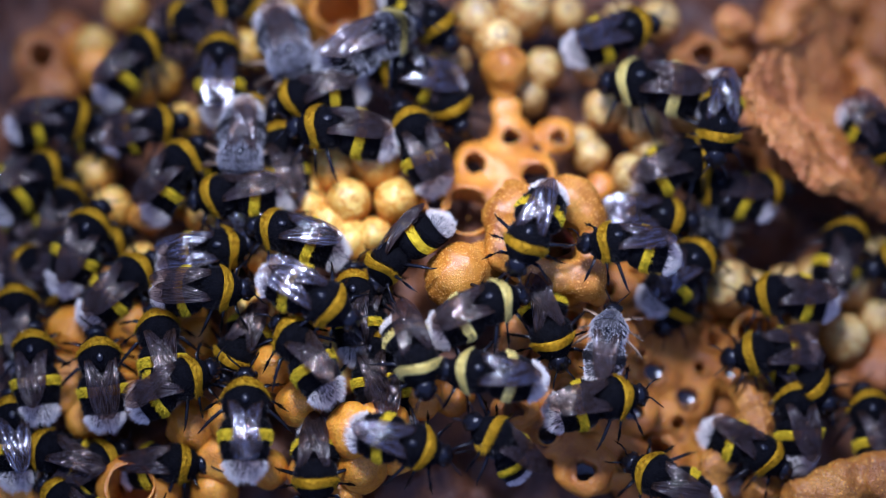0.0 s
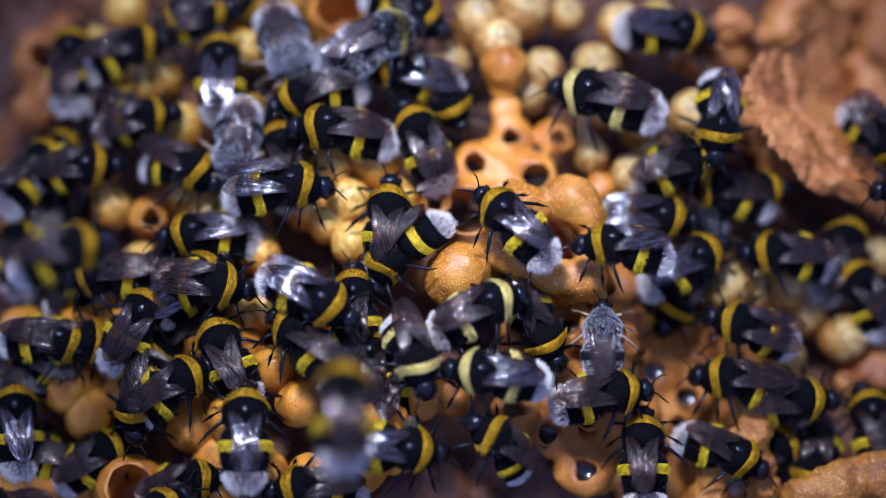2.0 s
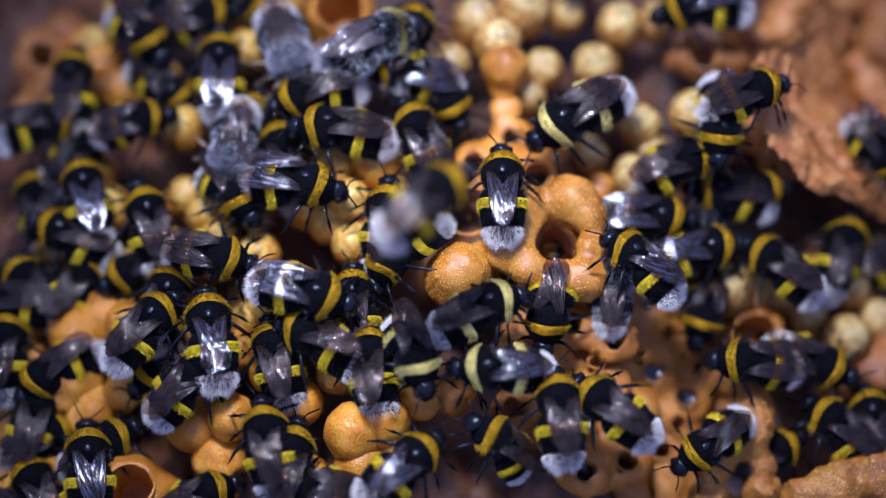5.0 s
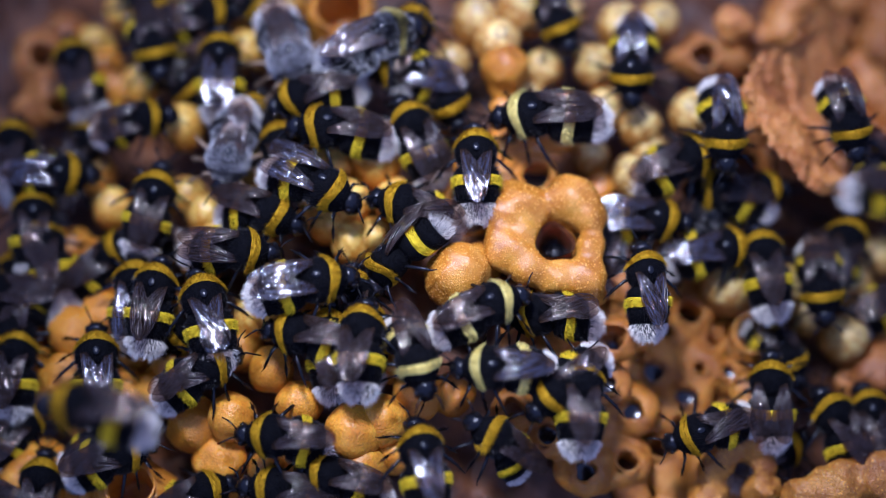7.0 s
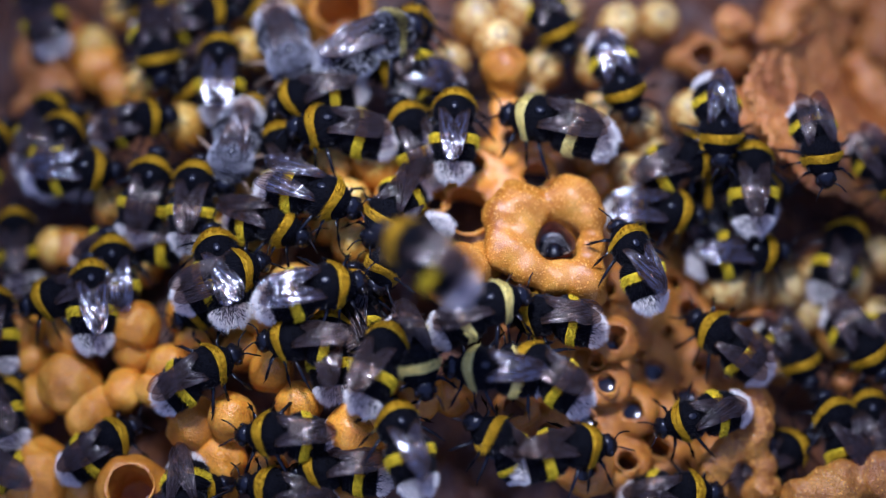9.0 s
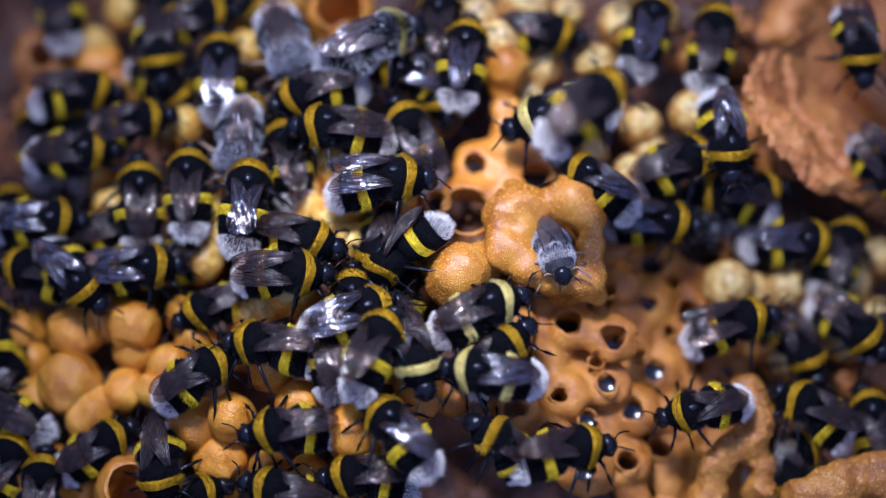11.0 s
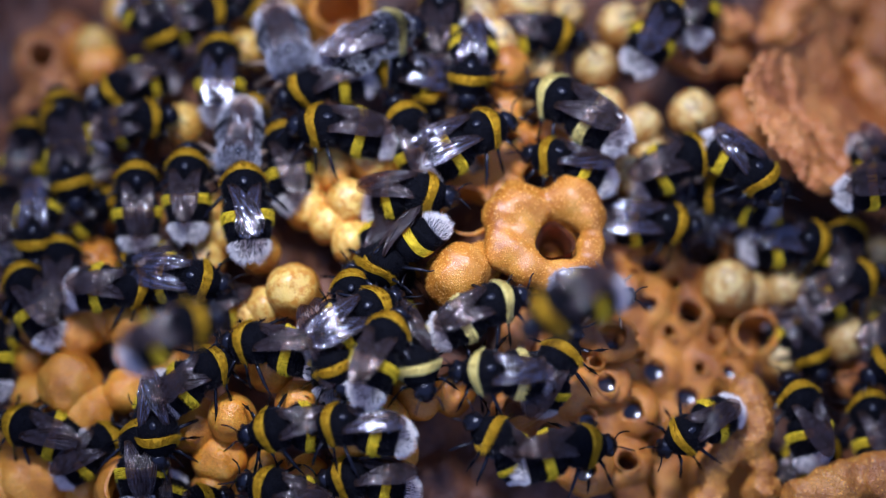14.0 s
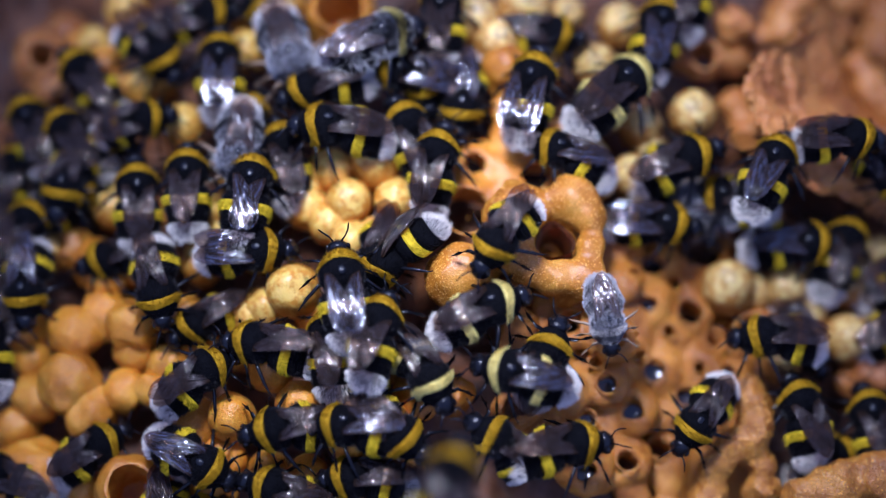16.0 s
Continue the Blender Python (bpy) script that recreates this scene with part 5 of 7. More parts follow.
    walk(pa, [
        (0, at(-16.8, -14.2, 5.1, -31, -2, 2)), (4, at(-16.8, -14, 5.1, -31, -2, 2)), (6.5, at(-18.5, -8.7, 4.9, 13, -2, 2)), (7, at(-17.5, -8.6, 5, 11, -2,
        2)), (7.5, at(-16.7, -9.1, 5.1, 11, -2, 2)), (8.5, at(-16.1, -8.6, 5.1, 16, -2, 2)), (9, at(-16.1, -9.6, 5.1, 13, -2, 2)), (11.3, at(-9.2, -12.2, 1.7,
        21, -2, 2)), (14, at(-9.8, -11.9, 1.8, 32, -2, 2)), (14.5, at(-11.2, -11.7, 2.6, 52, -2, 2)), (15, at(-13, -9.3, 5.4, 81, -2, 2)), (15.5, at(-16.4,
        -7.6, 5.1, 100, -2, 2)), (16, at(-16.7, -6, 5.1, 98, -2, 2))])
    walk(ee, [
        (0, at(-8.5, -17.8, -7, 95, -7, -9)), (4.2, at(-9.5, -17.8, -6.5, 95, -7, -9)), (5.4, at(-12.2, -16.4, 1, 94, -7, -9)), (6.5, at(-12.8, -15.6, 3.4, 93, -7, -9)), (7, at(-12.1, -15.3, 3.5, 83,
        -7, -9)), (7.5, at(-10.7, -15.7, 3.5, 74, -7, -9)), (8, at(-9.3, -16.3, 3.6, 64, -7, -9)), (8.5, at(-7.6, -16.8, 3.6, 66, -7, -9)), (9, at(-7.6,
        -18.5, 3.4, 62, -7, -9)), (11.3, at(-8.5, -17, 5.2, 62, -7, -9)), (13.5, at(-8.5, -17, 5.2, 62, -7, -9)), (14, at(-7.5, -17.4, 5.2, 64, -7, -9)),
        (14.5, at(-5.2, -16.9, 5.4, 69, -7, -9)), (15, at(-4.3, -17.6, 5.2, 67, -7, -9)), (15.5, at(-6, -15.8, 5, 70, -7, -9)), (16, at(-8.9, -14.4, 4.7,
        72, -7, -9))])
    walk(ff, [
        (0, at(-2.2, -34.7, -1.9, -16, -4, 9)), (4, at(-3.2, -34.7, -1.9, 21, -4, 9)), (6.5, at(-3.9, -33.7, -1.5, 85, -4, 9)), (8, at(-6.8, -32.3, -1.2, 127,
        -4, 9)), (8.5, at(-8, -30.9, -0.8, 131, -4, 9)), (9, at(-8.4, -30.1, -0.5, 112, -4, 9)), (11.3, at(-11, -29.7, -0.6, 137, -4, 9)), (11.5, at(-11.2,
        -29.9, -0.7, 139, -4, 9)), (12, at(-12.9, -30, -0.8, 145, -4, 9)), (12.5, at(-14.5, -30, -1, 154, -4, 9)), (13, at(-16.9, -30.6, -1.4, 172, -4, 9)),
        (13.5, at(-17.8, -31.3, -1.8, 172, -4, 9)), (14, at(-18.2, -31.7, -1.9, 174, -4, 9)), (16, at(-18.2, -31.8, -2, 174, -4, 9))])
    walk(kk, [
        (0, at(-32.1, -25.3, -2.2, 92, -4, 5)), (0.5, at(-32.5, -24.7, -2.1, 94, -4, 5)), (1, at(-32.1, -25.4, -2.2, 92, -4, 5)), (1.5, at(-31.4, -26.1, -2.3,
        92, -4, 5)), (2, at(-32.1, -27, -2.7, 92, -4, 5)), (2.5, at(-31.4, -26.3, -2.3, 92, -4, 5)), (3, at(-34.2, -22, -1.8, 99, -4, 5)), (3.5, at(-39.1,
        -15, -1.6, 106, -4, 5)), (4, at(-40.1, -11.5, -1.7, 106, -4, 5)), (6.5, at(-36.3, -11.3, -0.9, 89, -4, 5)), (7, at(-39.9, -8, -1.6, 105, -4, 5)),
        (7.5, at(-40.7, -4.8, -1.7, 102, -4, 5)), (8, at(-38.3, -4.2, -1.2, 88, -4, 5)), (8.5, at(-38.6, -1.8, -1.3, 92, -4, 5)), (9, at(-38.1, -0.2, -1.1,
        106, -4, 5)), (11.3, at(-32.1, 12.5, 0.1, 79, -4, 5)), (12, at(-32.3, 12.3, 0, 75, -4, 5)), (13, at(-33.2, 12.3, -0.1, 94, -4, 5)), (13.5, at(-33,
        10.7, -0.1, 92, -4, 5)), (14, at(-33.7, 11.4, -0.2, 98, -4, 5)), (15, at(-33, 11.2, -0.1, 98, -4, 5)), (15.5, at(-32.3, 12.3, 0, 77, -4, 5)), (16,
        at(-32.1, 12.9, 0.1, 83, -4, 5))])
    walk(r1, [
        (0, at(-57.6, -15.4, -7.6, 99, 6, 9)), (0.5, at(-57.5, -8.8, -7, 99, 6, 9)), (1, at(-57.3, -4.5, -6.9, 94, 6, 9)), (1.5, at(-52.1, -8.4, -5.5, 54, 6,
        9)), (2, at(-48.4, -7.8, -4.5, 60, 6, 9)), (2.5, at(-46.5, -3, -4, 89, 6, 9)), (3, at(-46.2, -1.6, -3.9, 93, 6, 9)), (3.5, at(-50.1, -1.2, -4.9, 99,
        6, 9)), (4, at(-53.2, 3.4, -5.6, 121, 6, 9)), (6.5, at(-48.3, 12.5, -4.3, 79, 6, 9)), (7, at(-48.4, 13.3, -4.3, 76, 6, 9)), (7.5, at(-47.9, 13.4,
        -4.1, 79, 6, 9)), (8, at(-47.6, 14.4, -4.1, 76, 6, 9)), (8.5, at(-48.6, 15.4, -4.3, 76, 6, 9)), (9, at(-49.3, 16.1, -4.4, 76, 6, 9)), (11.3, at(-52.2,
        15, -5.2, 95, 6, 9)), (13.5, at(-51.7, 14.9, -5.1, 93, 6, 9)), (14, at(-52.7, 15.3, -5.3, 95, 6, 9)), (15, at(-52.8, 14.5, -5.3, 95, 6, 9)), (16,
        at(-52.6, 14.8, -5.3, 95, 6, 9))])
    walk(r2, [
        (0, at(-67.9, -13.7, -10.8, 96, -2, -3)), (0.5, at(-65.8, -13.5, -10, 99, -2, -3)), (1, at(-65.2, -12.1, -9.6, 89, -2, -3)), (1.25, at(-65.1, -13.8,
        -9.9, 37, -2, -3)), (1.5, at(-65, -15.5, -10.1, -16, -2, -3)), (2, at(-60.6, -15.2, -8.6, -8, -2, -3)), (2.5, at(-51.9, -16.1, -6, 5, -2, -3)), (3,
        at(-48.9, -15.9, -5.2, 11, -2, -3)), (3.5, at(-46.5, -13.3, -4.2, 22, -2, -3)), (4, at(-45.3, -11.3, -3.8, 41, -2, -3)), (6.5, at(-46.5, -9.5, -4.1,
        56, -2, -3)), (7, at(-46.8, -4.6, -4.1, 80, -2, -3)), (7.5, at(-43.4, -0.5, -3.2, 64, -2, -3)), (8, at(-43.9, 0.1, -3.4, 76, -2, -3)), (8.5, at(-43.1,
        5.6, -3.1, 97, -2, -3)), (9, at(-40.9, 13.3, -2.6, 83, -2, -3)), (11.3, at(-42.5, 15.7, -2.9, 91, -2, -3)), (16, at(-42.7, 15.6, -2.9, 91, -2, -3))])
    walk(ll, [
        (0, at(-29.2, 1.9, -0.5, 165, 0, 6)), (0.5, at(-32.9, 2.9, -1.1, 169, 0, 6)), (1, at(-36.7, 4.2, -1.8, 167, 0, 6)), (1.5, at(-40.9, 3, -2.7, 178, 0,
        6)), (2, at(-44.1, 1.8, -3.4, 182, 0, 6)), (2.5, at(-48.9, 5.7, -4.5, 165, 0, 6)), (3, at(-51.4, 11.1, -5, 145, 0, 6)), (3.5, at(-51.8, 16.5, -5.1,
        117, 0, 6)), (4, at(-60.1, 17.4, -7.3, 154, 0, 6)), (5.25, at(-62.6, 15.4, -8.1, 88, 0, 6)), (6.5, at(-65.1, 13.5, -8.9, 22, 0, 6)), (7, at(-62.3,
        15.8, -8, 2, 0, 6)), (7.5, at(-58, 15.5, -6.8, 0, 0, 6)), (8, at(-58, 15.2, -6.8, 0, 0, 6)), (8.5, at(-56.9, 15.7, -6.4, 0, 0, 6)), (9, at(-57.8, 16,
        -6.7, 0, 0, 6)), (11.3, at(-63.5, 7, -8.5, 0, 0, 6)), (11.5, at(-63, 7.8, -8.4, 0, 0, 6)), (12, at(-64, 6.9, -8.7, 0, 0, 6)), (12.5, at(-65.6, 9.4,
        -9.1, -5, 0, 6)), (13, at(-66.7, 9, -9.5, -41, 0, 6)), (13.5, at(-67.3, 7.3, -9.7, -77, 0, 6)), (14, at(-68.3, 2, -10.2, -88, 0, 6)), (14.5, at(-68.6,
        -3.5, -10.4, -88, 0, 6)), (16, at(-69.7, -7.9, -10.9, -88, 0, 6))])
    walk(tt, [
        (0, at(-38.7, 7.8, -1.2, -175, -5, 5)), (0.5, at(-46.8, 3, -3, -158, -5, 5)), (1, at(-50.9, -2.5, -4.1, -169, -5, 5)), (1.5, at(-57.3, -0.4, -5.9,
        -180, -5, 5)), (2, at(-59.6, -4, -6.6, -180, -5, 5)), (2.5, at(-64.8, -6.4, -8.3, -180, -5, 5)), (3, at(-71.6, -4.7, -10.5, -180, -5, 5)), (3.5,
        at(-73, -10.3, -11.2, -178, -5, 5)), (4, at(-77.4, -8.7, -12.7, -178, -5, 5)), (7, at(-76.7, -4.8, -12.3, -191, -5, 5)), (7.5, at(-73.7, -3.2, -11.2,
        -191, -5, 5)), (8, at(-72.1, -2.4, -10.6, -191, -5, 5)), (8.5, at(-67.8, -3.2, -9.2, -188, -5, 5)), (9, at(-66.8, -7.7, -9, -169, -5, 5)), (11.5,
        at(-73.1, -0.2, -10.9, -211, -5, 5)), (12, at(-72.9, -0.9, -10.9, -229, -5, 5)), (13, at(-69.3, -7.4, -9.8, -238, -5, 5)), (14, at(-71.7, -2.5, -10.5,
        -238, -5, 5)), (15, at(-78.1, -0.6, -12.7, -238, -5, 5)), (16, at(-80.2, -0.3, -13.5, -238, -5, 5))])
    walk(vv, [
        (0, at(-59, 7.4, -7.2, 65, 4, 7)), (0.5, at(-60.2, 12.8, -7.4, 97, 4, 7)), (1, at(-61.4, 15.5, -7.7, 96, 4, 7)), (1.25, at(-59.8, 16.4, -7.2, 50, 4,
        7)), (1.5, at(-58.1, 17.2, -6.8, 4, 4, 7)), (2, at(-57.3, 17, -6.5, 2, 4, 7)), (2.25, at(-56.4, 16.6, -6.3, 46, 4, 7)), (2.5, at(-55.5, 16.2, -6.1,
        90, 4, 7)), (3, at(-59.5, 15.6, -7.2, 107, 4, 7)), (3.5, at(-60.8, 12.7, -7.6, 113, 4, 7)), (4, at(-64.5, 6.3, -8.8, 169, 4, 7)), (6.5, at(-69.6, 6.8,
        -10.5, 112, 4, 7)), (7, at(-70.5, 12.1, -10.6, 94, 4, 7)), (8.5, at(-64.8, 11.9, -8.8, 50, 4, 7)), (9, at(-64.8, 26.1, -8.5, 66, 4, 7)), (11.3,
        at(-57.5, 19.6, -6.5, 0, 4, 7)), (12, at(-57.7, 19.6, -6.6, 0, 4, 7)), (12.5, at(-61.4, 18.7, -7.7, -50, 4, 7)), (13, at(-63.1, 16, -8.2, -82, 4, 7)),
        (13.5, at(-63.1, 13.6, -8.3, -77, 4, 7)), (14, at(-62.3, 12, -8.1, -77, 4, 7)), (15, at(-61.8, 11.8, -7.9, -82, 4, 7)), (15.5, at(-63.3, 11.1, -8.4,
        -88, 4, 7)), (16, at(-64.7, 10.3, -8.8, -105, 4, 7))])
    walk(ww, [
        (0, at(-47.7, -12.6, -5.5, 102, -6, 9)), (0.5, at(-47.6, -15.2, -5.7, 112, -6, 9)), (1, at(-50.7, -19.6, -7.4, 191, -6, 9)), (1.5, at(-50.6, -26.9,
        -9.4, 265, -6, 9)), (2, at(-49.4, -27.9, -9.3, 267, -6, 9)), (2.5, at(-52.5, -29.6, -10.8, 262, -6, 9)), (2.75, at(-54.8, -28.3, -11.1, 221, -6, 9)),
        (3, at(-57, -27, -11.4, 180, -6, 9)), (3.5, at(-61.9, -19, -10.8, 142, -6, 9)), (4, at(-66.8, -24.3, -13.9, 178, -6, 9)), (5.25, at(-67.6, -20.2,
        -13.1, 224, -6, 9)), (6.5, at(-68.4, -16.1, -12.4, 269, -6, 9)), (7, at(-71.6, -13.8, -13.1, 255, -6, 9)), (7.5, at(-74.8, -17, -14.9, 180, -6, 9)),
        (9, at(-78.3, -19.3, -16.9, 122, -6, 9)), (11.3, at(-70.9, -30.1, -17.3, 64, -6, 9)), (11.5, at(-69.7, -28.4, -16.3, 75, -6, 9)), (12, at(-60.5,
        -23.9, -11.6, 79, -6, 9)), (12.5, at(-60.9, -22.2, -11.2, 112, -6, 9)), (13, at(-55.8, -14.5, -7.9, 35, -6, 9)), (13.5, at(-48.7, -8, -5.6, 50, -6,
        9)), (14, at(-50, -5.5, -5.9, 0, -6, 9)), (14.5, at(-46.6, -8.6, -5.1, -78, -6, 9)), (15, at(-46.5, -6.8, -5, -82, -6, 9)), (16, at(-46, -9.6, -4.9,
        -78, -6, 9))])
    walk(yy, [
        (0, at(-71.6, 1.2, -13.2, 159, -6, -3)), (0.5, at(-70.6, 1.9, -12.8, 159, -6, -3)), (1, at(-69.6, 3.9, -12.4, 149, -6, -3)), (1.5, at(-64.9, 1.2, -11,
        149, -6, -3)), (2, at(-67.2, 0.8, -11.7, 149, -6, -3)), (2.5, at(-65.9, 1.4, -11.3, 130, -6, -3)), (3, at(-70.6, 3.5, -12.8, 123, -6, -3)), (3.5,
        at(-69.3, -2.3, -12.5, 131, -6, -3)), (4, at(-72.1, -4.4, -13.5, 149, -6, -3)), (6.5, at(-69.8, 7.4, -12.4, 103, -6, -3)), (7.5, at(-67.2, 4.2, -11.6,
        112, -6, -3)), (8.5, at(-70.5, 14, -12.5, 94, -6, -3)), (9, at(-67.6, 29.6, -11.2, 66, -6, -3)), (11.3, at(-69.9, 6.6, -12.5, 121, -6, -3)), (12,
        at(-72.6, 15.3, -13.2, 103, -6, -3)), (13, at(-66.1, 3.4, -11.3, 96, -6, -3)), (14, at(-64.6, 2.8, -10.8, 96, -6, -3)), (16, at(-70.1, 9.7, -12.5, 65,
        -6, -3))])
    walk(zz, [
        (0, at(-67.7, -31.2, -15.5, 160, 2, 8)), (0.5, at(-68.9, -30.6, -15.7, 160, 2, 8)), (1, at(-69.2, -32.5, -16.6, 178, 2, 8)),
        (1.5, at(-72.1, -31.1, -17.1, 180, 2, 8)), (2, at(-73.1, -31, -17.5, 170, 2, 8)), (2.5, at(-74.6, -30.9, -18, 170, 2, 8)),
        (3, at(-71.7, -35.1, -18.5, 150, 2, 8)), (4, at(-71.2, -33.8, -17.8, 132, 2, 8)), (6.5, at(-58.3, -34.3, -13.3, 64, 2, 8)),
        (7, at(-50, -31.9, -9.8, 21, 2, 8)), (7.5, at(-42.2, -34.6, -8.7, -25, 2, 8)), (8, at(-44.6, -35.9, -9.8, -78, 2, 8)),
        (8.5, at(-41, -41.5, -9.1, -78, 2, 8)), (9, at(-40.6, -44.9, -10.4, -83, 2, 8)), (11.3, at(-45.3, -39.1, -11.3, -82, 2, 8)),
        (11.5, at(-44.5, -40.2, -11.6, -82, 2, 8)), (12, at(-44.4, -45, -13.7, -82, 2, 8)), (16, at(-44.4, -47, -14.8, -82, 2, 8))])
    walk(bb, [
        (0, at(-72.3, -24, -14.8, 99, -2, 8)), (2, at(-71.9, -22.4, -14.2, 99, -2, 8)), (3, at(-64.2, -27.1, -12.8, 160, -2, 8)), (3.5, at(-67.6, -21.8,
        -12.5, 150, -2, 8)), (4, at(-58.8, -32.4, -12.8, 98, -2, 8)), (6.5, at(-59.4, -20.5, -9.3, 96, -2, 8)), (7, at(-57.7, -15.2, -7.6, 94, -2, 8)), (7.5,
        at(-59, -7.6, -7.5, 96, -2, 8)), (8, at(-62.1, -4.4, -8.3, 105, -2, 8)), (8.5, at(-60.9, -3.9, -8, 96, -2, 8)), (9, at(-59.4, -2.5, -7.5, 96, -2, 8)),
        (9.2, at(-59.6, -0.4, -7.5, 96, -2, 8)), (10.2, at(-58.9, -2.7, -7.3, 22, -2, 8)), (11.3, at(-57, -10.6, -6.9, -54, -2, 8)), (11.5, at(-54.8, -14.4,
        -6.6, -50, -2, 8)), (12, at(-51.9, -21.4, -7.2, -61, -2, 8)), (12.5, at(-50.3, -24.8, -7.6, -76, -2, 8)), (13, at(-48.1, -32, -9.3, -68, -2, 8)),
        (13.5, at(-42.6, -38.6, -10.4, -61, -2, 8)), (14, at(-45.7, -32.6, -8.9, -87, -2, 8)), (14.5, at(-44.3, -35.6, -9.6, -55, -2, 8)), (15, at(-46.1,
        -33.1, -9.2, -40, -2, 8)), (15.5, at(-38.1, -32.7, -7, 0, -2, 8)), (16, at(-36.2, -36.8, -8.1, -30, -2, 8))])
    walk(cc, [
        (0, at(-50.3, 38.6, -4.4, 45, 1, -4)), (0.5, at(-50.8, 38.8, -4.5, 43, 1, -4)), (1, at(-51.1, 38.7, -4.6, 40, 1, -4)), (1.5, at(-49.8, 37.7, -4.3, 23,
        1, -4)), (2, at(-50.3, 38.6, -4.4, 17, 1, -4)), (3, at(-50.3, 38.7, -4.4, 34, 1, -4)), (3.5, at(-49.2, 41.1, -4.1, 65, 1, -4)), (3.75, at(-49.9, 40.2,
        -4.3, 22, 1, -4)), (4, at(-50.7, 39.3, -4.5, -22, 1, -4)), (6.5, at(-48.9, 35.8, -4.1, -69, 1, -4)), (7, at(-49.5, 35, -4.3, -74, 1, -4)), (9, at(-49,
        33.7, -4.2, -76, 1, -4)), (11.5, at(-48.6, 33.2, -4.1, -83, 1, -4)), (12, at(-49.5, 32.6, -4.3, -89, 1, -4)), (12.5, at(-51.9, 32.3, -4.9, -91, 1,
        -4)), (13, at(-53.9, 31, -5.4, -123, 1, -4)), (13.5, at(-58.2, 28.8, -6.6, -125, 1, -4)), (14, at(-57.8, 29.4, -6.5, -146, 1, -4)), (15, at(-61.8, 28,
        -7.6, -201, 1, -4)), (15.5, at(-62.8, 33.3, -7.8, -214, 1, -4)), (16, at(-64.5, 37.3, -8.2, -231, 1, -4))])
    walk(dd, [
        (0, at(-61.8, 25.6, -8.6, 0, -3, -6)), (0.5, at(-63.3, 27.9, -9, 6, -3, -6)), (0.75, at(-64.8, 29.8, -9.4, 56, -3, -6)), (1, at(-66.4, 31.6, -9.8,
        107, -3, -6)), (1.5, at(-65.2, 38.5, -9.3, 89, -3, -6)), (2, at(-64.3, 41.7, -9, 87, -3, -6)), (2.5, at(-64.7, 39.8, -9.2, 88, -3, -6)), (3, at(-64,
        42.8, -8.9, 85, -3, -6)), (3.5, at(-65, 43.8, -9.2, 81, -3, -6)), (4, at(-64.9, 40.7, -9.2, 85, -3, -6)), (6.5, at(-62.9, 36, -8.7, 98, -3, -6)), (7,
        at(-64.7, 39.6, -9.2, 108, -3, -6)), (7.5, at(-66.5, 43.1, -9.7, 108, -3, -6)), (8, at(-69.6, 47.9, -10.5, 111, -3, -6)), (9, at(-73.2, 53.8, -11.5,
        111, -3, -6)), (11.3, at(-66.9, 54.4, -9.5, 94, -3, -6)), (13, at(-63.1, 44.8, -8.6, 90, -3, -6)), (14, at(-66.2, 30, -9.8, 112, -3, -6)), (14.5,
        at(-69.6, 27.7, -10.9, 121, -3, -6)), (15, at(-71.3, 28.6, -11.5, 112, -3, -6)), (16, at(-72.5, 29.8, -11.8, 112, -3, -6))])
    walk(ex, [
        (0, at(-66.9, 17.3, -10.3, 33, -6, -7)), (2.5, at(-67.1, 22, -10.3, 45, -6, -7)), (3, at(-63.5, 25.9, -9.1, 0, -6, -7)), (3.5, at(-61.2, 27.1, -8.4,
        0, -6, -7)), (4, at(-61.9, 26.4, -8.6, 0, -6, -7)), (6.5, at(-72.2, 25.3, -11.8, 66, -6, -7)), (7, at(-74.2, 25.1, -12.5, 94, -6, -7)), (7.5,
        at(-75.4, 19.6, -13, 94, -6, -7)), (8, at(-79.6, 19.1, -14.5, 95, -6, -7)), (9, at(-77.4, 25.2, -13.6, 66, -6, -7)), (11.3, at(-58.3, 30.5, -7.5, 0,
        -6, -7)), (11.5, at(-58.4, 30.4, -7.6, 0, -6, -7)), (11.75, at(-59, 32.4, -7.7, 41, -6, -7)), (12, at(-59.7, 34.5, -7.9, 83, -6, -7)), (12.5,
        at(-59.3, 41, -7.6, 75, -6, -7)), (13, at(-60.8, 41.2, -8, 94, -6, -7)), (13.5, at(-65.6, 36.4, -9.5, 111, -6, -7)), (14, at(-66.3, 27.8, -9.9, 121,
        -6, -7)), (16, at(-66, 26.2, -9.8, 130, -6, -7))])
    walk(xf, [
        (0, at(-38.4, 45.1, -3.8, 11, 3, 10)), (16, at(-38.4, 45.1, -3.8, 11, 3, 10))])
    walk(gg, [
        (0, at(-45.6, 44.2, -4.2, 148, -5, -9)), (1.5, at(-47.1, 43.5, -4.6, 191, -5, -9)), (3, at(-48.6, 42.9, -4.9, 235, -5, -9)), (3.5, at(-49.3, 40.7,
        -5.1, 240, -5, -9)), (7, at(-51.2, 45.2, -5.5, 299, -5, -9)), (9, at(-51.2, 45.2, -5.5, 299, -5, -9)), (11.5, at(-46.6, 43.7, -4.5, 306, -5, -9)),
        (12.5, at(-47.6, 43, -4.7, 307, -5, -9)), (13.5, at(-48.9, 41.6, -5, 307, -5, -9)), (14, at(-48.4, 38.9, -4.9, 304, -5, -9)), (14.5, at(-47.4, 38.8,
        -4.7, 307, -5, -9)), (15, at(-47.3, 36.7, -4.7, 305, -5, -9)), (15.5, at(-47.8, 34.6, -4.8, 309, -5, -9)), (16, at(-48.2, 34.2, -4.9, 311, -5, -9))])
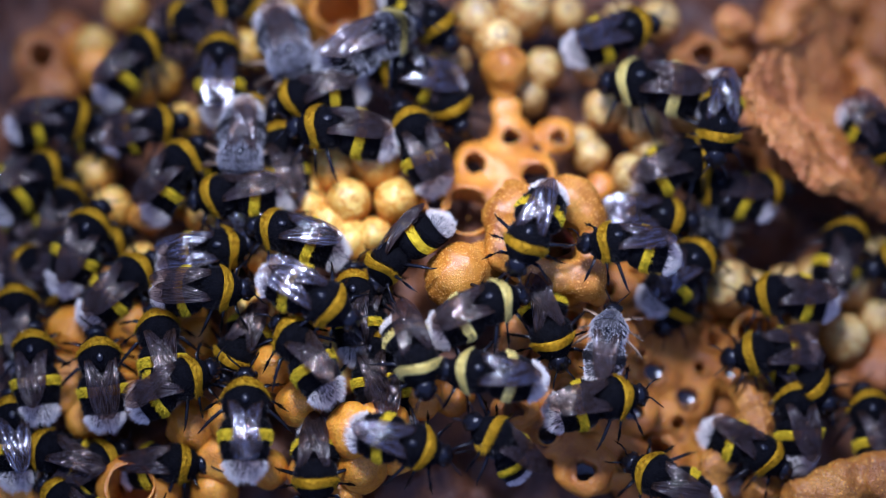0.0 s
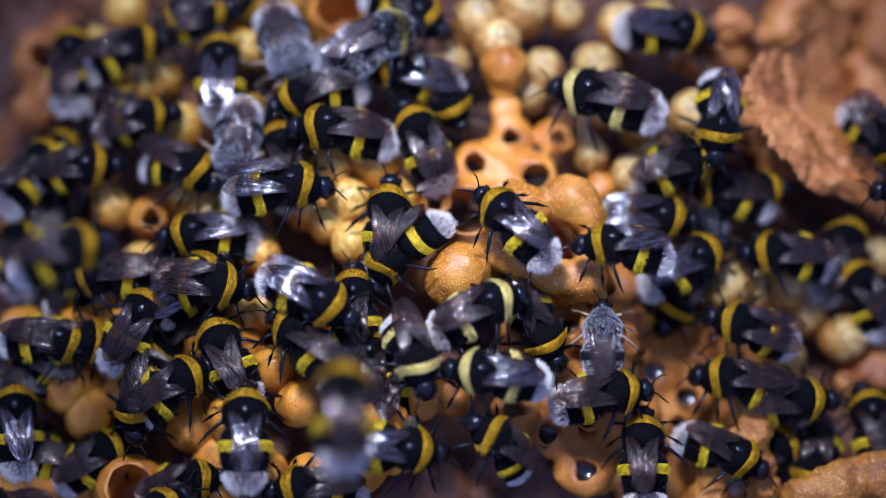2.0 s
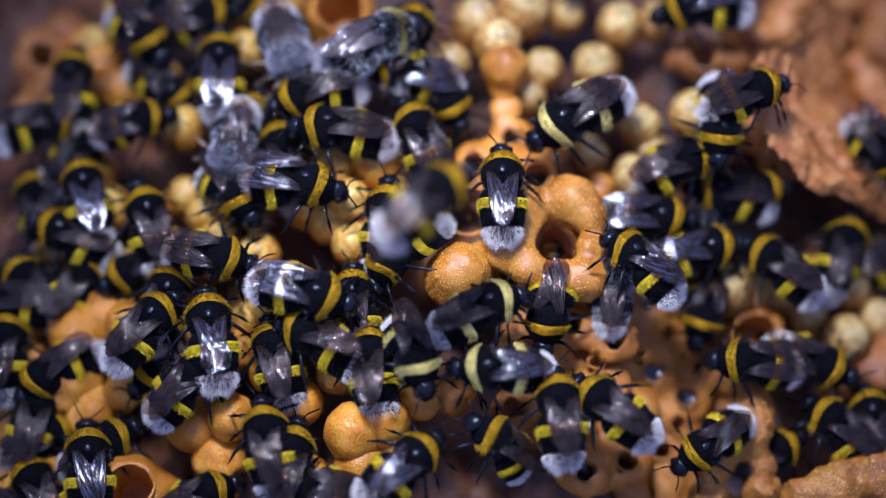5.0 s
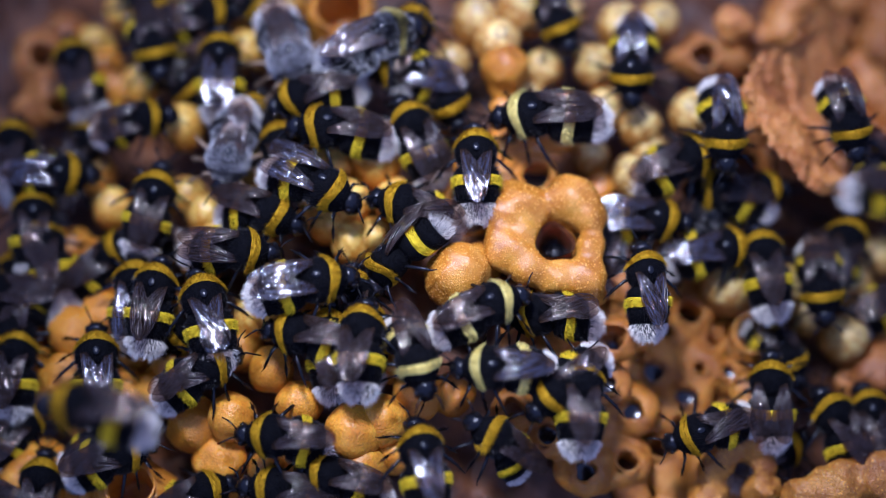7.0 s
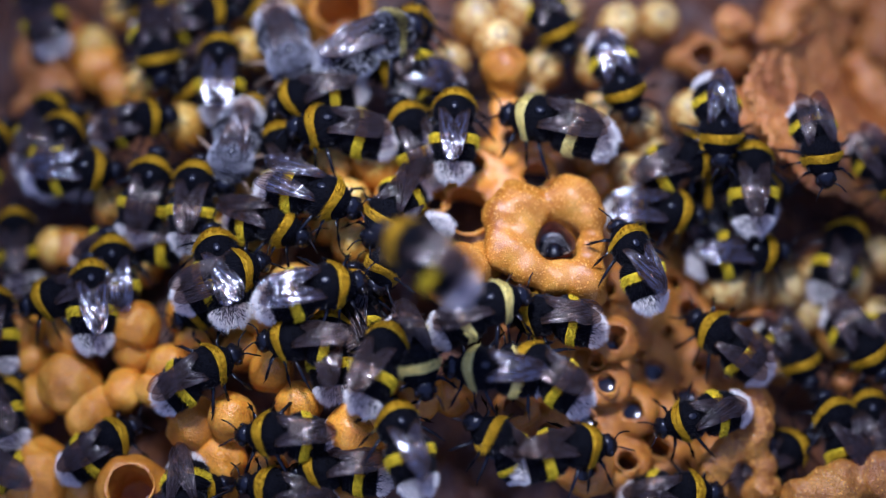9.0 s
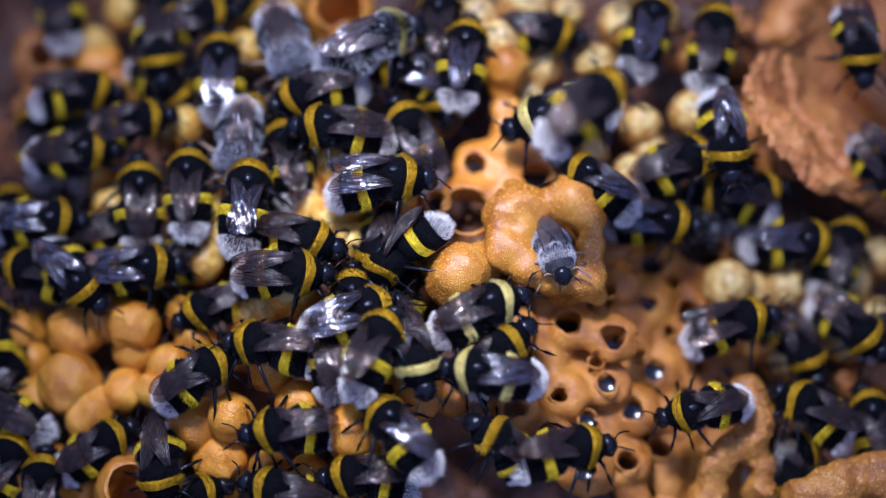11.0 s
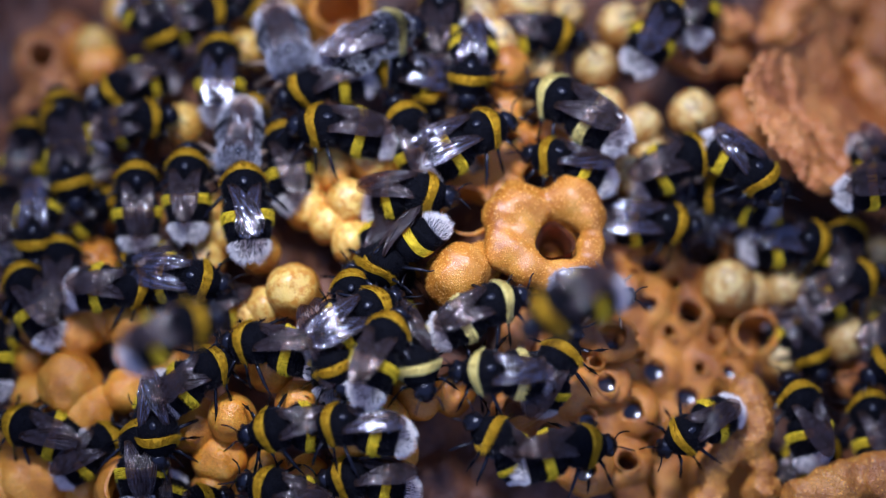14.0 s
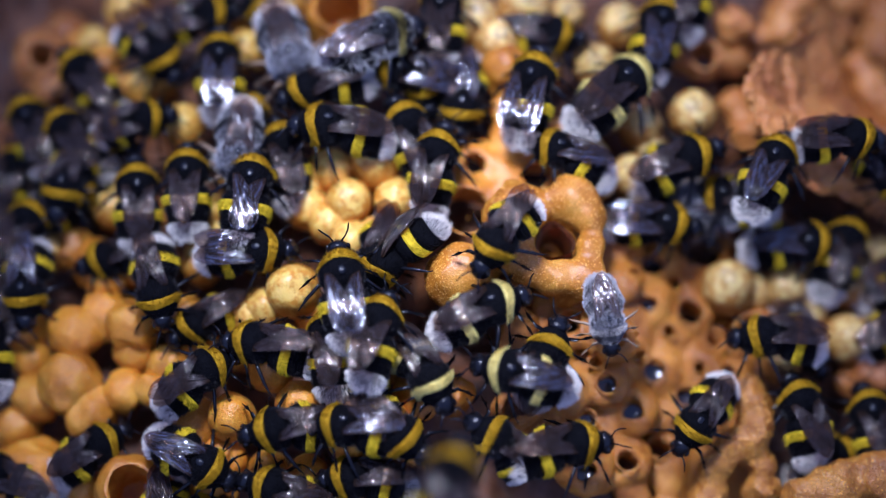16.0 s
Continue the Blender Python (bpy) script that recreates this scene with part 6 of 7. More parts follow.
    walk(hh, [
        (0, at(-30.3, 44.5, -2.4, -33, 7, 1)), (16, at(-30.3, 44.5, -2.4, -33, 7, 1))])
    walk(ii, [
        (0, at(-0.4, 37.5, 1, -48, -1, -5)), (1, at(-0.4, 37.3, 1, -48, -1, -5)), (2, at(-2.1, 39.3, 1, -33, -1, -5)), (2.5, at(0.6, 42.7, 1, 0, -1, -5)), (4,
        at(-3.3, 40.8, 0.9, 63, -1, -5)), (9, at(-4.3, 40.8, 0.9, 81, -1, -5)), (11.3, at(0.1, 44.6, 1, 90, -1, -5)), (16, at(0.1, 45.2, 1, 90, -1, -5))])
    walk(ja, [
        (0, at(43.5, 2.1, -9, 45, 1, 7)), (1, at(45, 2.2, -9.2, 37, 1, 7)), (2, at(45.2, 2.7, -9.3, 31, 1, 7)), (3, at(44.4, 2.1, -9.1, 29, 1, 7)),
        (3.5, at(45.2, 2.2, -9.3, 23, 1, 7)), (4, at(46.3, 2.2, -9.5, 11, 1, 7)), (6.5, at(49.6, 5.9, -9.4, 9, 1, 7)), (7, at(50.3, 3.6, -10.2, 11, 1, 7)),
        (8, at(52.3, 2.9, -10.5, 19, 1, 7)), (8.5, at(52.3, 4.3, -10.5, 19, 1, 7)), (9, at(55.7, 3, -11.2, 5, 1, 7)), (11.3, at(65.2, 5.6, -13.3, -2, 1, 7)),
        (16, at(65, 5.4, -13.2, 2, 1, 7))])
    walk(ka, [
        (0, at(53.1, -5.8, -9.8, 178, -1, -2)), (0.5, at(54.3, 2.5, -10, 169, -1, -2)), (1, at(53.6, 1.4, -9.8, 193, -1, -2)), (1.5, at(53, 1.3, -9.7, 186,
        -1, -2)), (2, at(53.5, 1.8, -9.8, 176, -1, -2)), (2.5, at(52.9, 3.3, -9.7, 173, -1, -2)), (4, at(53.5, 3.4, -9.8, 171, -1, -2)), (5.25, at(53.2, 1.6,
        -9.8, 131, -1, -2)), (6.5, at(52.9, -0.2, -9.7, 90, -1, -2)), (7, at(53.6, 3.8, -9.8, 100, -1, -2)), (7.5, at(53.7, 8, -5.1, 126, -1, -2)), (8, at(56,
        11.4, -2.9, 110, -1, -2)), (8.5, at(53, 11.6, -2.3, 121, -1, -2)), (9, at(51.9, 16.7, -2, 91, -1, -2)), (11.3, at(46.9, 45.1, -0.9, 78, -1, -2)), (12,
        at(46.4, 49.5, -0.8, 79, -1, -2)), (16, at(43.7, 51.4, -0.3, 79, -1, -2))])
    walk(la, [
        (0, at(33.5, 40, 0.1, 22, -6, 8)), (0.5, at(38, 41.4, -0.5, 17, -6, 8)), (1, at(41.9, 41.5, -1.1, 0, -6, 8)), (1.5, at(41.8, 38.8, -1.1, -17, -6, 8)),
        (2, at(43.3, 39.4, -1.3, -6, -6, 8)), (2.5, at(47.5, 39.7, -2, 0, -6, 8)), (3, at(51.5, 43.6, -2.7, 32, -6, 8)), (3.5, at(50.8, 49.9, -2.5, 61, -6,
        8)), (4, at(46.8, 51.2, -1.8, 115, -6, 8)), (4.6, at(42.6, 45.8, -1.2, 158, -6, 8)), (5.2, at(38.4, 40.5, -0.6, 202, -6, 8)), (6.3, at(31.7, 28.5,
        0.2, 266, -6, 8)), (6.5, at(31.7, 28.3, 0.2, 266, -6, 8)), (7, at(32.5, 28.5, 0.1, 266, -6, 8)), (7.5, at(33.2, 32, 0.1, 282, -6, 8)), (8, at(30.6,
        27.7, 0.3, 268, -6, 8)), (8.5, at(30.5, 23.4, 0.3, 268, -6, 8)), (9, at(31.5, 25.9, 0.2, 288, -6, 8)), (9.65, at(33.4, 32, 0, 330, -6, 8)), (10.3,
        at(35.4, 38.1, -0.2, 371, -6, 8)), (11.3, at(35.6, 44.7, -0.2, 448, -6, 8)), (12, at(35.6, 45.1, -0.2, 448, -6, 8)), (13, at(35.5, 45.8, -0.2, 448,
        -6, 8)), (13.5, at(39.3, 43.7, -0.7, 421, -6, 8)), (14.5, at(38.9, 43.6, -0.6, 419, -6, 8)), (15, at(39.5, 42.8, -0.7, 421, -6, 8)), (15.5, at(36.7,
        42.4, -0.3, 439, -6, 8)), (16, at(37, 42.6, -0.4, 439, -6, 8))])
    walk(ma, [
        (0, at(30.8, 27.8, 1.3, 171, -7, 0)), (0.5, at(31.3, 31.4, 1.3, 176, -7, 0)), (1, at(28.7, 27.7, 1.5, 189, -7, 0)), (1.5, at(24.8, 27.1, 1.9, 176, -7,
        0)), (2, at(22, 25.9, 2.2, 164, -7, 0)), (2.5, at(21.5, 27.4, 2.2, 176, -7, 0)), (3, at(19.5, 25.8, 2.4, 169, -7, 0)), (3.5, at(18.9, 21.6, 2.4, 207,
        -7, 0)), (4, at(20.3, 18.5, 2.3, 230, -7, 0)), (6.5, at(12.8, 20, 2.7, 177, -7, 0)), (7, at(12.5, 21, 2.8, 178, -7, 0)), (7.5, at(13.7, 20.9, 2.7,
        169, -7, 0)), (8, at(14.5, 20.8, 2.7, 171, -7, 0)), (8.5, at(15.6, 20.9, 2.6, 167, -7, 0)), (9, at(13.9, 20.8, 2.7, 163, -7, 0)), (11.5, at(14.3,
        19.6, 2.7, 198, -7, 0)), (12.5, at(13.7, 19.6, 2.7, 198, -7, 0)), (13, at(15.9, 22, 2.6, 184, -7, 0)), (13.5, at(17.2, 22.6, 2.5, 178, -7, 0)), (14,
        at(17.8, 24.9, 2.5, 147, -7, 0)), (14.5, at(20.2, 30.1, 2.3, 114, -7, 0)), (15, at(25.2, 30.9, 1.9, 88, -7, 0)), (15.5, at(29.2, 30, 1.5, 67, -7, 0)),
        (16, at(32.5, 29.6, 1.1, 44, -7, 0))])
    walk(na, [
        (0, at(49.6, -15.9, -10.9, -170, 5, -7)), (0.5, at(41.9, -14, -9.2, -169, 5, -7)), (1, at(42.7, -14.4, -9.4, -165, 5, -7)), (1.5, at(45.2, -11, -9.4,
        -172, 5, -7)), (2, at(46.7, -9.9, -9.6, -195, 5, -7)), (2.5, at(51.1, -8.2, -10.4, -215, 5, -7)), (3, at(52.2, -8, -10.6, -213, 5, -7)), (3.5,
        at(51.7, -8.5, -10.5, -202, 5, -7)), (4, at(46.5, -11.6, -9.7, -174, 5, -7)), (6.5, at(50.3, -19.3, -11.8, -244, 5, -7)), (7, at(55.1, -17.8, -12.5,
        -273, 5, -7)), (7.5, at(55.1, -13.6, -11.7, -272, 5, -7)), (8, at(52.4, -11.4, -10.8, -268, 5, -7)), (8.5, at(48.1, -10.9, -9.9, -244, 5, -7)), (9,
        at(43.8, -11, -9.2, -217, 5, -7)), (10.2, at(48.6, -10.2, -10, -282, 5, -7)), (11.3, at(54.7, -9.5, -11.2, -355, 5, -7)), (11.5, at(55, -9.3, -11.2,
        -355, 5, -7)), (12, at(56.1, -9.2, -11.4, -355, 5, -7)), (12.5, at(60.4, -8.4, -12.4, -352, 5, -7)), (13, at(67.1, -5.9, -13.9, -345, 5, -7)), (13.5,
        at(73, -6.2, -15.4, -354, 5, -7)), (14, at(73.5, -0.5, -15.4, -335, 5, -7)), (14.5, at(79.3, 2.1, -17, -335, 5, -7)), (16, at(83.5, 2.6, -18.1, -335,
        5, -7))])
    walk(oa, [
        (0, at(63.2, -21.7, -14.3, -48, 3, 9)), (0.5, at(66.6, -24.9, -16.2, -48, 3, 9)), (1, at(65.3, -28.2, -16.9, -89, 3, 9)), (1.5, at(64, -25.2, -15.6,
        -45, 3, 9)), (2, at(62.7, -22.2, -14.4, 0, 3, 9)), (3, at(67.6, -25.4, -16.6, 58, 3, 9)), (4, at(69.5, -27.9, -18, 20, 3, 9)), (6.3, at(63.2, -1.1,
        -11.9, -54, 3, 9)), (6.5, at(64.1, -2.3, -12.2, -57, 3, 9)), (7, at(64.8, -6.8, -12.4, -88, 3, 9)), (7.5, at(71.2, -7.7, -14, -79, 3, 9)), (8,
        at(70.9, -14.3, -14.7, -89, 3, 9)), (8.5, at(73, -12.5, -15, -65, 3, 9)), (9, at(73.6, -15.7, -15.8, -60, 3, 9)), (11.5, at(73, -12, -14.9, -44, 3,
        9)), (12, at(73.8, -15.3, -15.8, -54, 3, 9)), (13, at(76.9, -15.4, -16.7, -95, 3, 9)), (14, at(73.8, -17.6, -16.2, -150, 3, 9)), (14.5, at(65.3,
        -17.6, -13.9, -165, 3, 9)), (15, at(61.7, -10.3, -11.8, -207, 3, 9)), (15.5, at(57.7, -11.6, -11, -182, 3, 9)), (16, at(50.8, -14, -9.8, -180, 3, 9))])
    walk(pp, [
        (0, at(58.2, -21, -15, 96, 2, 6)), (0.5, at(55.2, -21.2, -14.4, 126, 2, 6)), (1, at(51.3, -20.5, -13.3, 154, 2, 6)), (1.5, at(45.1, -21.1, -12.2, 197,
        2, 6)), (2, at(44.4, -20, -11.9, 172, 2, 6)), (2.5, at(51.3, -20.9, -13.4, 167, 2, 6)), (2.75, at(55.1, -24.5, -15.4, 211, 2, 6)), (3, at(58.8, -28.1,
        -17.3, 255, 2, 6)), (3.5, at(64.4, -28.6, -18.9, 258, 2, 6)), (3.75, at(62.8, -25.7, -17.6, 203, 2, 6)), (4, at(61.3, -22.7, -16.2, 148, 2, 6)), (6.5,
        at(65, -26.8, -18.4, 126, 2, 6)), (7, at(64, -22.9, -17, 116, 2, 6)), (9, at(64.4, -23.4, -17.2, 114, 2, 6)), (11.5, at(57.1, -22.1, -15.1, 153, 2,
        6)), (13, at(59.1, -21.8, -15.5, 126, 2, 6)), (13.5, at(58.3, -21, -15, 110, 2, 6)), (16, at(58.3, -21, -15, 108, 2, 6))])
    walk(ta, [
        (0, at(71.7, -21.6, -19.8, 100, -6, -1)), (16, at(71.7, -21.6, -19.8, 100, -6, -1))])
    walk(ub, [
        (0, at(77.5, 18.6, -6.2, -54, -5, 7)), (4, at(77.5, 18.6, -6.2, -54, -5, 7)), (6.3, at(78, 12.4, -6.5, -53, -5, 7)), (16, at(78, 12.4, -6.5, -53, -5,
        7))])
    walk(va, [
        (0, at(80.5, 8.3, -1.6, 180, -3, -1)), (2.2, at(72.4, 8.9, 1.7, 178, -3, -1)), (2.5, at(60.9, 12.2, 4.7, 174, -3, -1)), (3, at(53.6, 18.8, 6.4, 176,
        -3, -1)), (3.5, at(48.5, 29.3, 7.5, 142, -3, -1)), (4, at(43.6, 27.2, 8.4, 89, -3, -1)), (5.15, at(56.8, 25, 5.5, 12, -3, -1)), (6.3, at(70, 22.7,
        2.6, -66, -3, -1)), (6.5, at(70, 21.9, 2.6, -68, -3, -1)), (7, at(68.1, 16.9, 3, -78, -3, -1)), (7.5, at(65.9, 19.1, 3.6, -130, -3, -1)), (8, at(66,
        15.7, 3.5, -75, -3, -1)), (8.5, at(63.1, 15.9, 4.2, -87, -3, -1)), (9, at(62.5, 11.8, 4.3, -81, -3, -1)), (11.3, at(71.2, 31.7, 2.5, -85, -3, -1)),
        (12, at(69.4, 20.8, 2.7, -68, -3, -1)), (12.5, at(70.9, 14.8, 2.2, -68, -3, -1)), (13, at(67.3, 4, -3.1, -94, -3, -1)), (13.5, at(72.4, 8.9, 1.7, -45,
        -3, -1)), (14, at(78.4, 9.7, 0, 0, -3, -1)), (15, at(77.8, 14.7, 0.3, 0, -3, -1)), (15.5, at(72, 16, 1.9, 0, -3, -1)), (16, at(70.3, 17.2, 2.4, 0, -3,
        -1))])
    walk(xb, [
        (0, at(66.9, -36.6, -22.7, 58, 7, 7)), (0.5, at(61.6, -35.5, -20.8, 103, 7, 7)), (1, at(56.2, -34.5, -19, 148, 7, 7)), (1.5, at(60.6, -33.3, -19.7,
        200, 7, 7)), (2, at(62.1, -36, -21.1, 257, 7, 7)), (2.5, at(66, -31.7, -20.6, 308, 7, 7)), (3, at(69.9, -27.3, -20, 360, 7, 7)), (3.5, at(71.9, -28.1,
        -20.8, 360, 7, 7)), (4, at(71.9, -33.4, -22.8, 296, 7, 7)), (5.25, at(70.9, -34.4, -22.9, 248, 7, 7)), (6.5, at(69.9, -35.5, -23, 200, 7, 7)), (7,
        at(61.9, -36.9, -21.5, 180, 7, 7)), (7.67, at(55.7, -37.1, -20.1, 120, 7, 7)), (8.33, at(49.4, -37.2, -18.8, 60, 7, 7)), (9, at(43.1, -37.4, -17.5, 0,
        7, 7)), (11.3, at(60.5, -37.3, -21.3, -74, 7, 7)), (12, at(58, -38.9, -21.3, -74, 7, 7)), (12.5, at(61.9, -34.6, -20.5, -145, 7, 7)), (13, at(62,
        -40.2, -22.9, -146, 7, 7)), (16, at(62, -41.9, -23.7, -146, 7, 7))])
    walk(yb, [
        (0, at(75.2, 1.7, -15.8, -159, 7, -1)), (1, at(62.6, -5.9, -12.8, -147, 7, -1)), (1.5, at(67.7, -4.2, -14, -169, 7, -1)), (2, at(69, 0.6, -14.3, -235,
        7, -1)), (2.5, at(70.4, 5.3, -14.5, -301, 7, -1)), (3, at(76.7, 7, -16.1, -339, 7, -1)), (4, at(81.9, 7.6, -17.5, -339, 7, -1)), (9, at(82.7, -6.8,
        -18.1, -339, 7, -1)), (16, at(82.7, -6.8, -18.1, -339, 7, -1))])
    walk(ab, [
        (0, at(-28.5, 20.8, -3.2, 105, 0, 5)), (9, at(-28.5, 20.8, -3.2, 105, 0, 5)), (11.3, at(-27.7, 21.2, -3.1, 103, 0, 5)), (16, at(-28.1, 20.8, -3.2,
        103, 0, 5))])
    walk(ad, [
        (0, at(-46.1, -45.5, -13.4, 63, 0, -4)), (2, at(-43.3, -41.5, -10.8, 42, 0, -4)), (2.5, at(-39.3, -37.6, -8.1, 21, 0, -4)), (3, at(-34.8, -37.2, -6.9,
        21, 0, -4)), (3.5, at(-33, -33, -4.9, 42, 0, -4)), (4, at(-27.7, -27.4, -2, 47, 0, -4)), (5.15, at(-28.7, -29.6, -2.9, 109, 0, -4)), (6.3, at(-29.7,
        -31.9, -3.8, 172, 0, -4)), (8, at(-29.7, -31.9, -3.8, 175, 0, -4)), (11.3, at(-29.3, -31.5, -3.6, 188, 0, -4)), (16, at(-29.3, -31.5, -3.6, 190, 0,
        -4))])
    walk(ac, [
        (0, at(-35.5, -18.8, -8.2, -117, -1, -7)), (1, at(-33.5, -16.2, -3.7, -180, -1, -7)), (1.5, at(-36.3, -13.5, -3.9, -249, -1, -7)), (2, at(-36.8,
        -13.9, -4, -247, -1, -7)), (3, at(-36.4, -13.1, -3.9, -247, -1, -7)), (4, at(-35.4, -15.9, -4, -249, -1, -7)), (6.3, at(-17.8, -13.6, -1, -269, -1,
        -7)), (16, at(-17.8, -13.6, -1, -269, -1, -7))])
    walk(ae, [
        (0, at(-31, -50, -13, 80, -2, 10)), (2, at(-31, -46, -12, 75, -2, 10)), (3.3, at(-29.5, -33, -6.5, 62, -2, 10)), (4, at(-28.2, -28.2, -4.6, 50, -2, 10)), (6.5, at(-20.4, -38.1, -8, 150, -2, 10)), (9, at(-21.3, -37.8, -8,
        185, -2, 10)), (11.3, at(-16.7, -38.8, -7.8, 180, -2, 10)), (16, at(-16.9, -39, -7.9, 180, -2, 10))])
    walk(gb, [
        (0, at(-20.2, -40.9, -6.9, -89, 6, 3)), (0.5, at(-19.1, -40.9, -6.8, -94, 6, 3)), (1, at(-19.3, -41.6, -7.1, -128, 6, 3)), (1.5, at(-22.2, -40.8,
        -7.2, -159, 6, 3)), (2, at(-25.7, -40.3, -7.5, -176, 6, 3)), (3, at(-27.1, -40.4, -7.8, -176, 6, 3)), (4, at(-22.5, -40.5, -7.1, -176, 6, 3)), (6.3,
        at(-29.8, -40, -8.1, -185, 6, 3)), (16, at(-30.1, -39.3, -7.9, -198, 6, 3))])
    walk(af, [
        (0, at(-71.9, -4.8, -12.5, 99, 0, -3)), (2, at(-71.4, -13.3, -12.9, 150, 0, -3)), (4, at(-73.7, -8.8, -13.2, 99, 0, -3)), (7, at(-70.8, -13, -12.7,
        85, 0, -3)), (9, at(-76.1, -4.2, -13.9, 95, 0, -3)), (13, at(-76.8, -8.2, -14.3, 95, 0, -3)), (16, at(-76.8, -8.2, -14.3, 95, 0, -3))])
    walk(ah, [
        (0, at(-63.7, -38, -16.7, 141, -6, -5)), (2, at(-75.8, -38.6, -21.6, 180, -6, -5)), (9, at(-77.9, -30.5, -19.2, 150, -6, -5)), (11.3, at(-77, -21.6,
        -16, 150, -6, -5)), (13, at(-73.7, -23.8, -15.3, 150, -6, -5)), (13.5, at(-70.5, -21.5, -13.4, 150, -6, -5)), (14, at(-71, -26.5, -15.1, 162, -6,
        -5)), (14.5, at(-72.8, -23.9, -15, 150, -6, -5)), (15, at(-72.2, -24.9, -15.1, 155, -6, -5)), (16, at(-75.8, -33.4, -19.5, 160, -6, -5))])
    walk(ai, [
        (0, at(-34.1, 0.8, -3.3, 11, 4, 7)), (4, at(-42.5, -3.6, -5, 64, 4, 7)), (6.5, at(-49.9, -2.9, -6.9, 84, 4, 7)), (9, at(-56.5, 2.9, -8.5, 98, 4, 7)),
        (10.15, at(-51, 0.5, -7.1, 49, 4, 7)), (11.3, at(-45.5, -1.8, -5.7, 0, 4, 7)), (12, at(-45.8, -1.5, -5.8, 0, 4, 7)),
        (12.5, at(-42.5, -2.6, -5, -5, 4, 7)), (13, at(-39.1, -3.9, -4.3, -9, 4, 7)), (13.5, at(-39.4, -3.7, -4.3, -9, 4, 7)),
        (14, at(-38, -5.4, -4.1, -9, 4, 7)), (14.5, at(-35.4, -5, -3.6, 22, 4, 7)), (15, at(-33.8, -6.1, -3.3, 22, 4, 7)),
        (15.5, at(-30.4, -2.7, -2.7, 5, 4, 7)), (16, at(-27.4, -0.5, -2.2, 0, 4, 7))])
    walk(aj, [
        (0, at(-50.4, -1.8, -6.9, 43, -2, 6)), (2, at(-56.5, -14, -9.1, 0, -2, 6)), (4, at(-65.5, -13.1, -11.8, 65, -2, 6)),
        (6.5, at(-68.1, -36.2, -19.7, 84, -2, 6)), (7.5, at(-65.7, -30.8, -16.7, 89, -2, 6)), (8, at(-70, -42, -21, 112, -2, 6)),
        (9, at(-74, -48, -24, 150, -2, 6)), (11.3, at(-64.1, -31.4, -16.3, 84, -2, 6)), (12.5, at(-55.2, -28.3, -12.3, 98, -2, 6)),
        (13, at(-61.7, -21.8, -12.4, 150, -2, 6)), (14, at(-49.9, -29.1, -10.9, 93, -2, 6)), (14.5, at(-53.8, -27, -11.4, 131, -2, 6)),
        (15, at(-52, -46, -18, 131, -2, 6)), (16, at(-52, -50, -19, 122, -2, 6))])
    walk(ak, [
        (0, at(-39.5, -21.4, -4, 22, 4, 4)), (1.5, at(-39.7, -21.1, -4, 25, 4, 4)), (4, at(-40.2, -20.7, -4, 52, 4, 4)),
        (6.3, at(-35.9, -19.3, -3.5, 30, 4, 4)), (9, at(-35.9, -19.3, -3.5, 28, 4, 4)), (12, at(-35.7, -19.3, -3.5, 30, 4, 4)),
        (16, at(-36.1, -19.5, -3.5, 32, 4, 4))])
    walk(al, [
        (0, at(23, 62, -2.5, -90, 2, 5)), (4, at(23, 58, -2.5, -90, 2, 5)), (6.3, at(21.5, 40, -1.7, -70, 2, 5)), (9, at(21, 38, -1.7, -64, 2, 5)), (11.3, at(21.8, 39.1, -1.8, -9, 2, 5)), (16, at(21.6, 38.9, -1.8, -9, 2, 5))])
